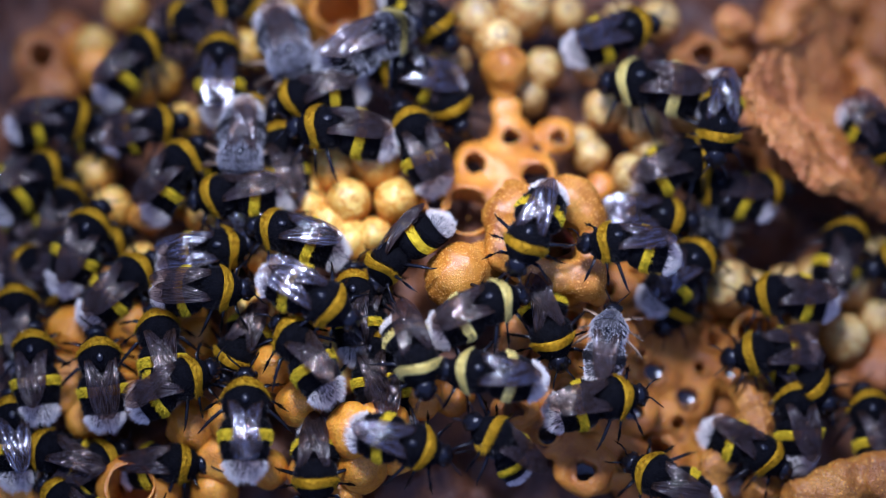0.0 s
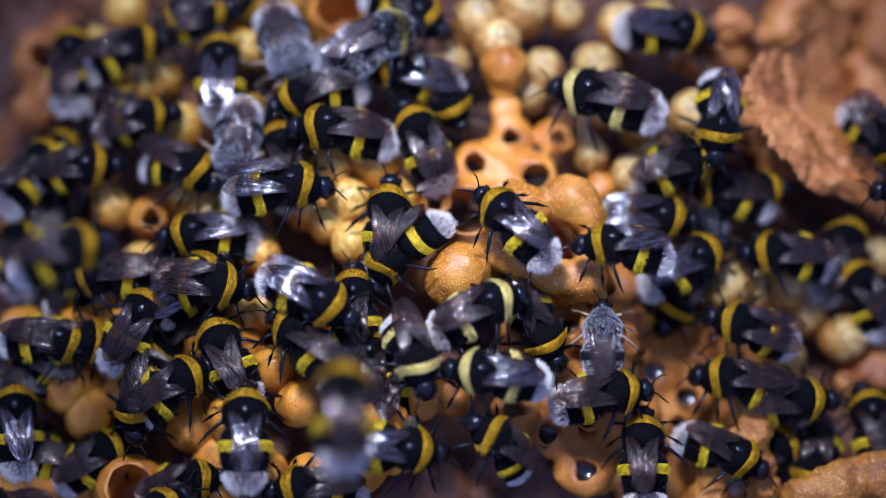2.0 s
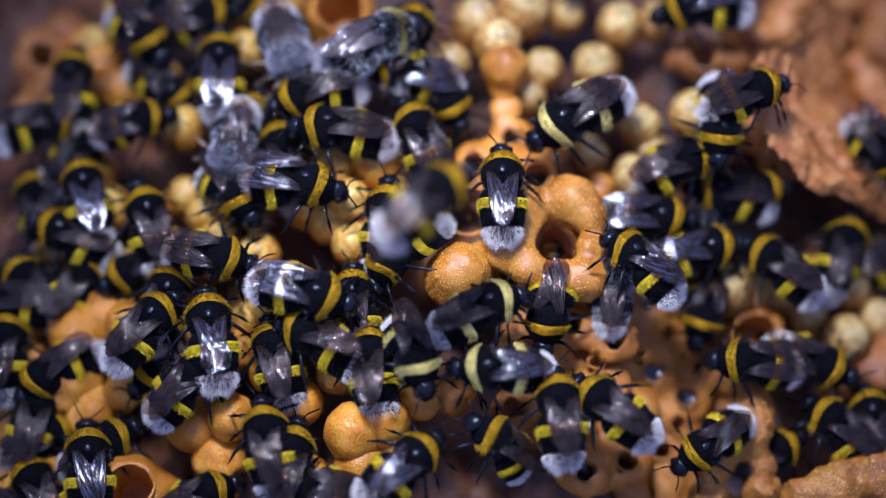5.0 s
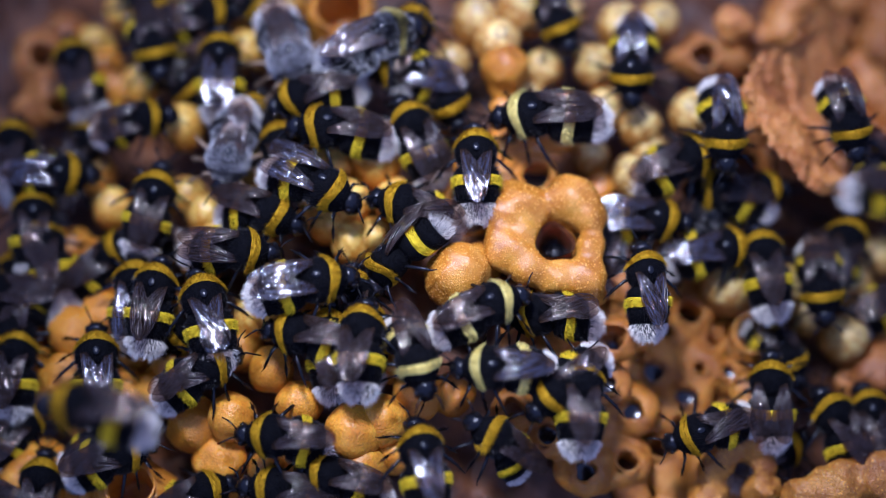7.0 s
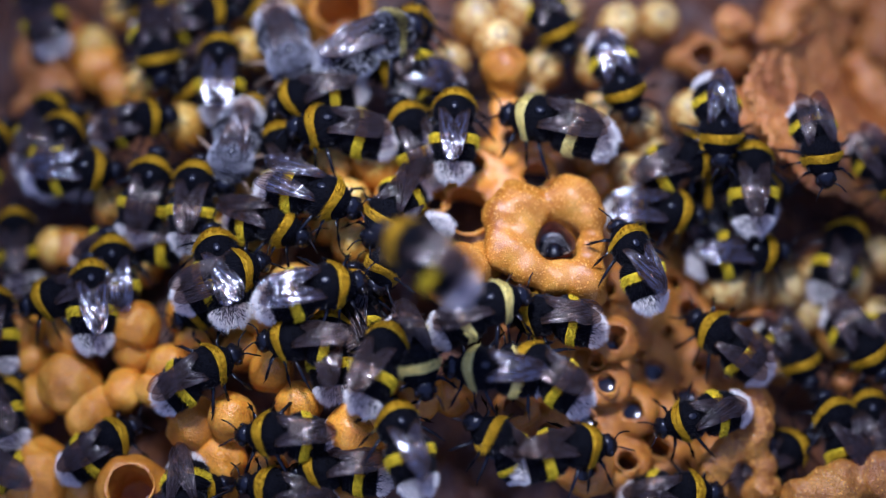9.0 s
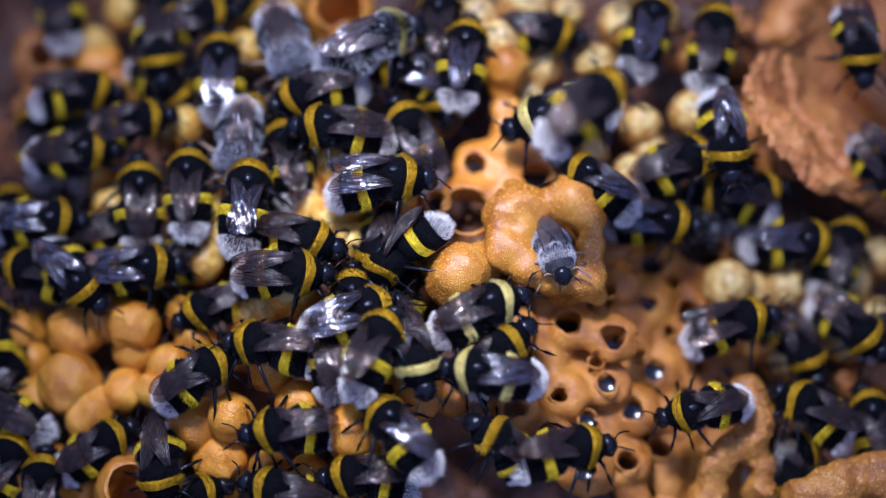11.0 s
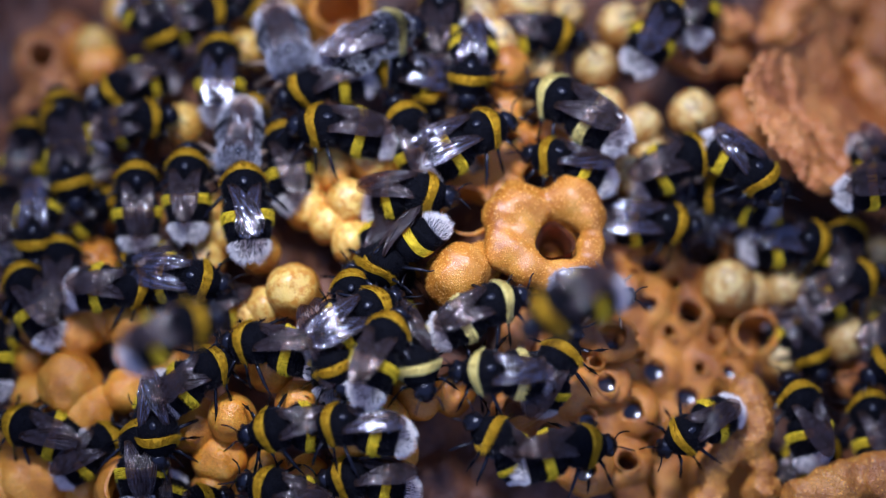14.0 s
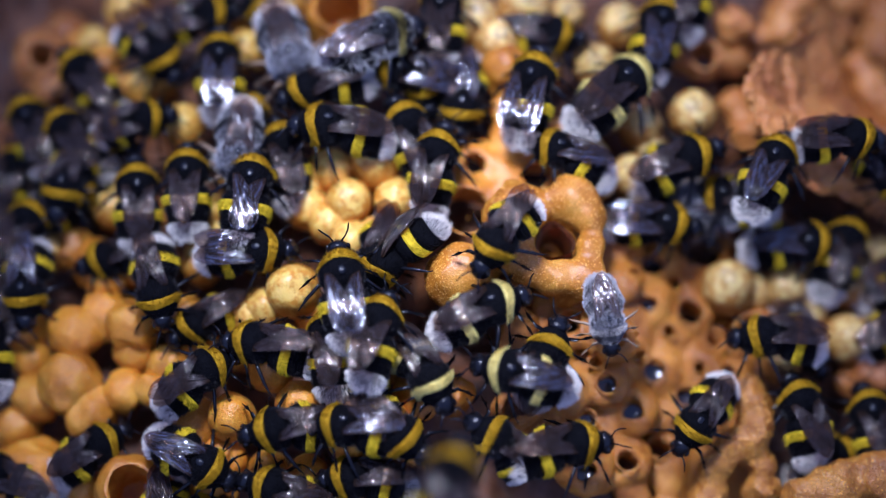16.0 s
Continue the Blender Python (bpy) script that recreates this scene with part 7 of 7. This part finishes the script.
    walk(fb, [
        (0, at(60.7, -53.3, 10.2, 86, -2, 4)), (0.3, at(53.7, -41.1, 16.4, 116, -2, 4)), (0.5, at(44.3, -33.6, 20.5, 137, -2, 4)),
        (0.8, at(33, -52.2, 16.1, 200, -2, 4)), (1.2, at(-6.8, -54.3, 23.9, 180, -2, 4)), (1.35, at(-9.7, -44.7, 27, 135, -2, 4)),
        (1.5, at(-12.5, -35, 30, 91, -2, 4)), (2, at(-14.8, -32.8, 28, 91, -2, 4)), (2.12, at(-1.7, -10.1, 28, 60, -2, 4)), (2.4, at(39, -3.3, 28, 20, -2, 4)),
        (2.7, at(32.5, -3.3, 28, 60, -2, 4)), (3, at(13.8, 6.3, 30, 22, -2, 4)), (4, at(12, 6.4, 31.8, 0, -2, 4)), (5.15, at(-0.8, -4, 31.6, 45, -2, 4)),
        (6.3, at(-14.4, -5, 29, 91, -2, 4)), (6.5, at(-14.4, -5, 29, 91, -2, 4)), (7, at(-56.5, -35.5, 21.1, 170, -2, 4)),
        (7.25, at(-29.2, -30.5, 26.6, 215, -2, 4)), (7.5, at(-1.5, -25.2, 32, 261, -2, 4)), (8, at(0.5, -10.6, 32, 261, -2, 4)),
        (8.25, at(-11.9, -3.7, 31.2, 220, -2, 4)), (8.5, at(-24.2, 3.1, 30.4, 180, -2, 4)), (8.7, at(-17.9, -21.5, 27, 150, -2, 4)),
        (8.9, at(-18, -16.5, 28, 120, -2, 4)), (9, at(-7.1, -11.9, 29, 148, -2, 4)), (9.15, at(-1.6, -12.3, 29, 130, -2, 4)),
        (10.15, at(11.7, 0.4, 31.2, 85, -2, 4)), (11.3, at(29.1, 14.9, 30.6, 22, -2, 4)), (11.6, at(32.5, 15.3, 30.2, 11, -2, 4)),
        (12, at(41.1, 19.1, 29, 87, -2, 4)), (12.3, at(51, 47.3, 27.5, 80, -2, 4)), (12.5, at(61.6, 67.2, 26.9, 60, -2, 4)), (12.85, at(76.9, 69, 25.9, 20, -2, 4)),
        (13.2, at(79.3, 51, 25, -20, -2, 4)), (13.35, at(72.6, 26.7, 25.6, -60, -2, 4)), (13.5, at(57.2, 10.8, 26.2, -103, -2, 4)),
        (14, at(14.9, -25.6, 31.6, -149, -2, 4)), (14.3, at(4.7, -14.1, 29, -200, -2, 4)), (14.6, at(-5.1, -3.7, 29, -252, -2, 4)),
        (15, at(-21.5, -39, 28, -278, -2, 4)), (15.25, at(-19.5, -39.3, 28.2, -319, -2, 4)), (15.5, at(-17.4, -39.5, 28.4, -360, -2, 4)),
        (16, at(1.5, -45.7, 28.7, -285, -2, 4))])
    walk(fc, [
        (0, at(-88.6, -18.5, 24, 10, -2, 4)), (1.7, at(-84, -14, 24, 10, -2, 4)), (2, at(-53.1, -11.1, 26, 15, -2, 4)), (2.1, at(-52.3, -10.6, 26, 50, -2, 4)),
        (2.4, at(-38.7, 12, 27, 90, -2, 4)), (2.7, at(-48.3, -21.1, 26, 150, -2, 4)), (3, at(-84.3, -27.5, 24, 190, -2, 4)),
        (3.6, at(-101.1, 47, 24, 120, -2, 4)), (4.4, at(1.5, 76.5, 24, 60, -2, 4)), (5.4, at(89.5, 57.7, 24, 10, -2, 4)),
        (6.2, at(90.4, 21.4, 24, -60, -2, 4)), (6.4, at(55.9, 15.4, 26, -130, -2, 4)), (6.5, at(45.3, 15.4, 26, -178, -2, 4)),
        (6.7, at(45.4, -7, 26, -100, -2, 4)), (6.9, at(58.6, -4.2, 25, -20, -2, 4)), (7.15, at(88, -1.9, 24, -10, -2, 4)),
        (7.3, at(81.6, -22.2, 24, -70, -2, 4)), (7.5, at(46.9, -25.6, 26, -150, -2, 4)), (7.9, at(47.8, -2.8, 26, -230, -2, 4)),
        (8.1, at(40.2, -0.9, 26, -200, -2, 4)), (8.35, at(62.1, 1.5, 25, -280, -2, 4)), (8.6, at(93.7, 11.5, 24, -350, -2, 4)),
        (9.4, at(94.7, 63.2, 24, -400, -2, 4)), (10.6, at(-17.5, 79.9, 24, -470, -2, 4)), (12.2, at(-98.6, 1.9, 24, -440, -2, 4)),
        (13.15, at(-86.9, -34.6, 24, -380, -2, 4)), (13.4, at(-56.3, -32.4, 26, -355, -2, 4)), (13.9, at(-36.3, -23.7, 27, -345, -2, 4)),
        (14.3, at(-35, -25.5, 27, -290, -2, 4)), (14.6, at(-62.1, -29.6, 25, -215, -2, 4)), (14.9, at(-50.7, -23.2, 26, -150, -2, 4)),
        (15.2, at(-44.4, -30, 26, -90, -2, 4)), (15.5, at(-83.9, -39.8, 24, -170, -2, 4)), (16, at(-90.8, -44.9, 24, -180, -2, 4))])
    walk(cal, [
        (0, at(19, -0.1, -9, -89, 70, 0)), (6.3, at(18.9, -1, -7, -89, 70, 0)), (7, at(18.8, -1.7, -5, -89, 70, 0)), (7.5, at(18.7, -2.3, -3.5, -89, 70, 0)),
        (8, at(18.4, -2.9, -1.5, -89, 70, 0)), (9, at(18.4, -3.1, -1, -89, 70, 0)), (9.2, at(18.5, -3.4, -0.5, -87, 66, 0)),
        (10.2, at(19, -6.8, 4, -80, 40, 0)), (11.3, at(19.3, -7.6, 5, -74, 15, 0)), (11.5, at(19.4, -8.2, 5.5, -72, 8, 0)),
        (12, at(21.1, -8.3, 5.5, -58, 4, 0)), (12.5, at(22.8, -8.8, 5, -53, 0, 0)), (13, at(23.9, -11.2, 4.5, -53, -4, 0)),
        (13.5, at(25.9, -12, 3.5, -37, 0, 0)), (14, at(28.2, -10.3, 3.5, -13, 0, 0)), (14.5, at(28.5, -8.2, 3.5, 13, 0, 0)),
        (15, at(29.4, -9.1, 3.5, 19, 0, 0)), (15.25, at(28.5, -12.2, 3, -23, -2, 0)), (15.5, at(27.5, -15.4, 2.5, -65, -5, 0)),
        (16, at(26.7, -17.2, 2.5, -82, -5, 0))])
    walk(fil1, [
        (0, at(-64.9, 15.6, -13.5, 75, 4, 4)), (4, at(-71.2, 16.4, -15.5, 103, 4, 4)), (8, at(-74, 25.4, -16.2, 121, 4, 4)), (12, at(-72.3, 30.6, -15.5, 94,
        4, 4)), (16, at(-73.8, 23.2, -16.2, 66, 4, 4))])
    walk(fil2, [
        (0, at(-47.6, 13.6, -8.9, -158, -3, 9)), (3, at(-52.5, -6.5, -10.4, -147, -3, 9)), (8, at(-56, 3, -11.2, -169, -3, 9)), (12, at(-50.7, -3.6, -9.9,
        -158, -3, 9)), (16, at(-58.9, 0.3, -12, -169, -3, 9))])
    walk(fil3, [
        (0, at(-55.3, 5.4, -11.9, 33, 2, 2)), (4, at(-61.1, 0.9, -13.6, 65, 2, 2)), (9, at(-51.4, 6, -10.9, 22, 2, 2)), (16, at(-61, 15.5, -13.3, 33, 2, 2))])
    walk(fil4, [
        (0, at(-64.7, -3.1, -13.8, -21, -7, 1)), (4, at(-62.7, -27, -17.4, 21, -7, 1)), (9, at(-73, -19.6, -18.9, 65, -7, 1)), (16, at(-70.1, 1.6, -15.5, 44,
        -7, 1))])
    walk(fil5, [
        (0, at(-74.6, 17.3, -17.5, 103, -3, 3)), (6, at(-73.4, 1.4, -17.5, 85, -3, 3)), (10, at(-75.4, 14.3, -17.9, 103, -3, 3)), (16, at(-76.8, 17.6, -18.2,
        85, -3, 3))])
    walk(fil6, [
        (0, at(-43.1, -1.9, -9, -158, -1, 6)), (4, at(-50.1, -21.6, -12.9, -137, -1, 6)), (9, at(-41.7, -10.1, -8.8, -158, -1, 6)), (16, at(-42.6, -12.9,
        -9.3, -148, -1, 6))])
    walk(fil7, [
        (0, at(-71.9, 25.1, -15.5, 66, 2, 6)), (5, at(-60.4, 24.6, -12, 44, 2, 6)), (11, at(-64.8, 28.4, -13.2, 103, 2, 6)), (16, at(-67.7, 25.6, -14.2, 85,
        2, 6))])
    walk(fil8, [
        (0, at(-55.3, 23.3, -11.7, -21, -2, 3)), (8, at(-42.6, 31.6, -8.6, -42, -2, 3)), (16, at(-55.3, 23.3, -11.7, -32, -2, 3))])
    walk(fil9, [
        (0, at(-32.5, 28.6, -6.8, 64, 3, 7)), (16, at(-32.5, 28.6, -6.8, 64, 3, 7))])
    walk(fil10, [
        (0, at(56.8, 14.4, -10.8, 11, -2, 7)), (16, at(56.3, 14.3, -10.7, 11, -2, 7))])
    walk(fil11, [
        (0, at(43.9, 13.4, -8.5, 169, 5, 4)), (16, at(44.4, 12.1, -9.1, 169, 5, 4))])
    walk(fil12, [
        (0, at(-18.9, 33.1, -5, -158, 7, 9)), (16, at(-18.9, 33.1, -5, -158, 7, 9))])
    walk(fil13, [
        (0, at(-12.4, -15.5, -4.9, 100, 0, 1)), (4, at(-12.4, -15.5, -4.9, 100, 0, 1)), (9, at(-13.4, -7.7, -4.6, 91, 0, 1)), (16, at(-13.3, -16.4, -5.1, 96,
        0, 1))])
    walk(fil14, [
        (0, at(2.5, 24.6, -3, -63, -5, 7)), (4, at(2.5, 24.6, -3, -63, -5, 7)), (16, at(-2.3, 27.8, -3, -81, -5, 7))])
    walk(fil15, [
        (0, at(-41.3, -33.7, -14.6, 0, 6, 0)), (5, at(-35.6, -37.5, -14.8, 21, 6, 0)), (9, at(-37.5, -37.4, -15.2, 21, 6, 0)), (16, at(-37.5, -40.8, -16.7,
        21, 6, 0))])
    walk(fil16, [
        (0, at(-54.7, -31.3, -16.3, 32, 3, 4)), (6, at(-52.8, -27.9, -14.6, 32, 3, 4)), (16, at(-54.8, -28.6, -15.4, 32, 3, 4))])
    walk(fil17, [
        (0, at(37.8, -8.2, -14.1, -120, 3, -7)), (4, at(37.8, -8.2, -14.1, -120, 3, -7)), (7, at(59.1, -16.5, -19.3, -64, 3, -7)), (16, at(63.2, -14.3, -19.8,
        -64, 3, -7))])
    walk(fil18, [
        (0, at(58.8, -27.8, -21.5, 30, 4, 2)), (5, at(58.8, -27.8, -21.5, 30, 4, 2)), (16, at(68.8, -28, -24.1, 30, 4, 2))])
    stride(p11, [(14.5, 15)])
    stride(p13, [(11.5, 12), (15, 15.5)])
    stride(p15, [(15, 15.5), (15.5, 16)])
    stride(p18, [(7, 7.5), (8, 8.5)])
    stride(p20, [(8, 8.5), (8.5, 9), (9, 11.3), (11.3, 11.5), (11.5, 12), (13, 13.5)])
    stride(p22, [(1, 1.5), (2, 2.5), (2.5, 3), (4, 6.3), (9, 10.15), (10.15, 11.3)])
    stride(p23, [(0.5, 1), (1.5, 2), (3, 3.5), (3.5, 4), (6.3, 6.5), (12, 12.5), (15.5, 16)])
    stride(p24, [(0, 0.5), (1, 1.5), (1.5, 2), (2, 2.5), (2.5, 3), (3, 3.5), (3.5, 4), (4, 5.25), (5.25, 6.5), (7, 7.5), (7.5, 8)])
    stride(p25, [(2, 2.5), (2.5, 3), (3.5, 4), (7, 7.5), (7.5, 8), (8, 8.5), (11.3, 11.5), (11.5, 12)])
    stride(p26, [(0, 0.5), (9, 10.15), (10.15, 11.3), (14.3, 14.7), (14.7, 15)])
    stride(p28, [(0, 0.5), (0.5, 1), (1, 1.5), (7, 7.5), (8, 8.5), (8.5, 9)])
    stride(jj, [(0, 0.5), (0.5, 1), (1, 1.5), (1.5, 2), (2.5, 3), (4, 6.3), (7.5, 8), (8, 9), (9, 11.3), (12.5, 13), (13, 13.25), (13.25, 13.5), (13.5, 14), (14.5, 15)])
    stride(aa, [(1, 1.5), (7, 7.5), (7.5, 8), (8.5, 9), (9, 11.3), (11.5, 12), (12, 12.5), (12.5, 13), (13.5, 14), (14, 14.5), (14.5, 15), (15, 15.5), (15.5, 16)])
    stride(nn, [(0.5, 1), (1, 1.5), (1.5, 2), (2.5, 3), (3, 3.5), (6.5, 7), (8, 8.5), (11.5, 12), (12, 12.5), (12.5, 13), (13, 13.5), (13.5, 14), (14, 14.5), (14.5, 15), (15, 15.5)])
    stride(uu, [(6.5, 7), (8, 8.5), (8.5, 9), (9, 11.3), (12, 12.5), (12.5, 13), (13, 13.5), (13.5, 14), (14, 14.5), (14.5, 15), (15, 15.5), (15.5, 16)])
    stride(m5, [(1.5, 2), (3, 3.5)])
    stride(pa, [(14.5, 15), (15, 15.5)])
    stride(ee, [(14, 14.5), (15, 15.5), (15.5, 16)])
    stride(ff, [(12.5, 13)])
    stride(kk, [(2.5, 3), (3, 3.5), (3.5, 4), (6.5, 7), (7, 7.5), (7.5, 8), (8, 8.5), (9, 11.3)])
    stride(r1, [(0, 0.5), (0.5, 1), (1, 1.5), (1.5, 2), (2, 2.5), (3, 3.5), (3.5, 4), (4, 6.5)])
    stride(r2, [(0, 0.5), (1, 1.25), (1.25, 1.5), (1.5, 2), (2, 2.5), (2.5, 3), (3, 3.5), (3.5, 4), (6.5, 7), (7, 7.5), (8, 8.5), (8.5, 9)])
    stride(ll, [(0, 0.5), (0.5, 1), (1, 1.5), (1.5, 2), (2, 2.5), (2.5, 3), (3, 3.5), (3.5, 4), (6.5, 7), (7, 7.5), (9, 11.3), (11.3, 11.5), (12, 12.5), (13.5, 14), (14, 14.5)])
    stride(tt, [(0, 0.5), (0.5, 1), (1, 1.5), (1.5, 2), (2, 2.5), (2.5, 3), (3, 3.5), (3.5, 4), (7, 7.5), (8, 8.5), (8.5, 9), (12, 13), (13, 14), (14, 15)])
    stride(vv, [(0, 0.5), (0.5, 1), (1, 1.25), (1.25, 1.5), (2.5, 3), (3, 3.5), (3.5, 4), (6.5, 7), (8.5, 9), (9, 11.3), (12, 12.5), (12.5, 13), (13, 13.5)])
    stride(ww, [(0, 0.5), (0.5, 1), (1, 1.5), (2, 2.5), (2.5, 2.75), (2.75, 3), (3, 3.5), (3.5, 4), (6.5, 7), (7, 7.5), (9, 11.3), (11.3, 11.5), (11.5, 12), (12.5, 13), (13, 13.5), (13.5, 14), (14, 14.5)])
    stride(yy, [(0.5, 1), (1, 1.5), (1.5, 2), (2.5, 3), (3, 3.5), (3.5, 4), (4, 6.5), (6.5, 7.5), (7.5, 8.5), (8.5, 9), (9, 11.3), (11.3, 12), (12, 13), (14, 16)])
    stride(zz, [(0.5, 1), (1, 1.5), (2.5, 3), (4, 6.5), (6.5, 7), (7, 7.5), (7.5, 8), (8, 8.5), (8.5, 9), (11.3, 11.5), (11.5, 12)])
    stride(bb, [(2, 3), (3, 3.5), (3.5, 4), (4, 6.5), (6.5, 7), (7, 7.5), (7.5, 8), (8.5, 9), (9, 9.2), (10.2, 11.3), (11.3, 11.5), (11.5, 12), (12, 12.5), (12.5, 13), (13, 13.5), (13.5, 14), (14, 14.5), (14.5, 15), (15, 15.5), (15.5, 16)])
    stride(cc, [(3, 3.5), (3.5, 3.75), (3.75, 4), (12, 12.5), (12.5, 13), (13, 13.5), (14, 15), (15, 15.5), (15.5, 16)])
    stride(dd, [(0, 0.5), (0.5, 0.75), (0.75, 1), (1, 1.5), (1.5, 2), (2.5, 3), (3.5, 4), (6.5, 7), (7, 7.5), (7.5, 8), (8, 9), (11.3, 13), (13, 14), (14, 14.5)])
    stride(ex, [(2.5, 3), (3, 3.5), (4, 6.5), (6.5, 7), (7, 7.5), (7.5, 8), (8, 9), (9, 11.3), (11.5, 11.75), (11.75, 12), (12, 12.5), (13, 13.5), (13.5, 14)])
    stride(gg, [(3, 3.5), (13.5, 14), (14.5, 15), (15, 15.5)])
    stride(ii, [(2, 2.5)])
    stride(ja, [(6.5, 7), (8.5, 9), (9, 11.3)])
    stride(ka, [(0, 0.5), (6.5, 7), (7, 7.5), (7.5, 8), (8, 8.5), (8.5, 9), (9, 11.3), (11.3, 12)])
    stride(la, [(0, 0.5), (0.5, 1), (1, 1.5), (2, 2.5), (2.5, 3), (3, 3.5), (3.5, 4), (4, 4.6), (4.6, 5.2), (5.2, 6.3), (7, 7.5), (7.5, 8), (8, 8.5), (8.5, 9), (9, 9.65), (9.65, 10.3), (10.3, 11.3), (13, 13.5), (15, 15.5)])
    stride(ma, [(0, 0.5), (0.5, 1), (1, 1.5), (1.5, 2), (2.5, 3), (3, 3.5), (3.5, 4), (12.5, 13), (13.5, 14), (14, 14.5), (14.5, 15), (15, 15.5), (15.5, 16)])
    stride(na, [(0, 0.5), (1, 1.5), (2, 2.5), (3.5, 4), (6.5, 7), (7, 7.5), (7.5, 8), (8, 8.5), (8.5, 9), (9, 10.2), (10.2, 11.3), (12, 12.5), (12.5, 13), (13, 13.5), (13.5, 14), (14, 14.5)])
    stride(oa, [(0, 0.5), (0.5, 1), (1, 1.5), (1.5, 2), (2, 3), (4, 6.3), (6.3, 6.5), (6.5, 7), (7, 7.5), (7.5, 8), (8, 8.5), (8.5, 9), (11.5, 12), (14, 14.5), (14.5, 15), (15, 15.5), (15.5, 16)])
    stride(pp, [(0, 0.5), (0.5, 1), (1, 1.5), (2, 2.5), (2.5, 2.75), (2.75, 3), (3, 3.5), (3.5, 3.75), (3.75, 4), (6.5, 7)])
    stride(va, [(2.2, 2.5), (2.5, 3), (3, 3.5), (3.5, 4), (4, 5.15), (5.15, 6.3), (6.3, 6.5), (6.5, 7), (7, 7.5), (7.5, 8), (8, 8.5), (8.5, 9), (9, 11.3), (11.3, 12), (12, 12.5), (12.5, 13), (13, 13.5), (13.5, 14), (14, 15), (15, 15.5), (15.5, 16)])
    stride(xb, [(0, 0.5), (0.5, 1), (1, 1.5), (1.5, 2), (2, 2.5), (2.5, 3), (3, 3.5), (3.5, 4), (6.5, 7), (7, 7.67), (7.67, 8.33), (8.33, 9), (9, 11.3), (11.3, 12), (12, 12.5), (12.5, 13)])
    stride(yb, [(0, 1), (1, 1.5), (1.5, 2), (2, 2.5), (2.5, 3), (3, 4)])
    stride(ad, [(2, 2.5), (2.5, 3), (3, 3.5), (3.5, 4)])
    stride(ac, [(1, 1.5), (4, 6.3)])
    stride(ae, [(4, 6.5)])
    stride(gb, [(1, 1.5), (1.5, 2), (3, 4)])
    stride(af, [(0, 2), (7, 9)])
    stride(ah, [(0, 2), (13, 13.5), (13.5, 14), (14, 14.5), (15, 16)])
    stride(ai, [(4, 6.5), (6.5, 9), (9, 10.15), (10.15, 11.3), (12, 12.5), (12.5, 13), (13.5, 14), (14, 14.5), (15, 15.5), (15.5, 16)])
    stride(aj, [(0, 2), (2, 4), (4, 6.5), (6.5, 7.5), (7.5, 8), (8, 9), (9, 11.3), (11.3, 12.5), (12.5, 13), (13, 14), (14, 15)])
    stride(ak, [(4, 5)])
    stride(cal, [(12.5, 13), (13, 13.5), (13.5, 14), (15, 15.25), (15.25, 15.5), (15.5, 16)])
    stride(fil2, [(0, 3)])
    stride(fil4, [(0, 4)])
    stride(fil6, [(0, 4)])
    stride(fil17, [(4, 7)])


motions()
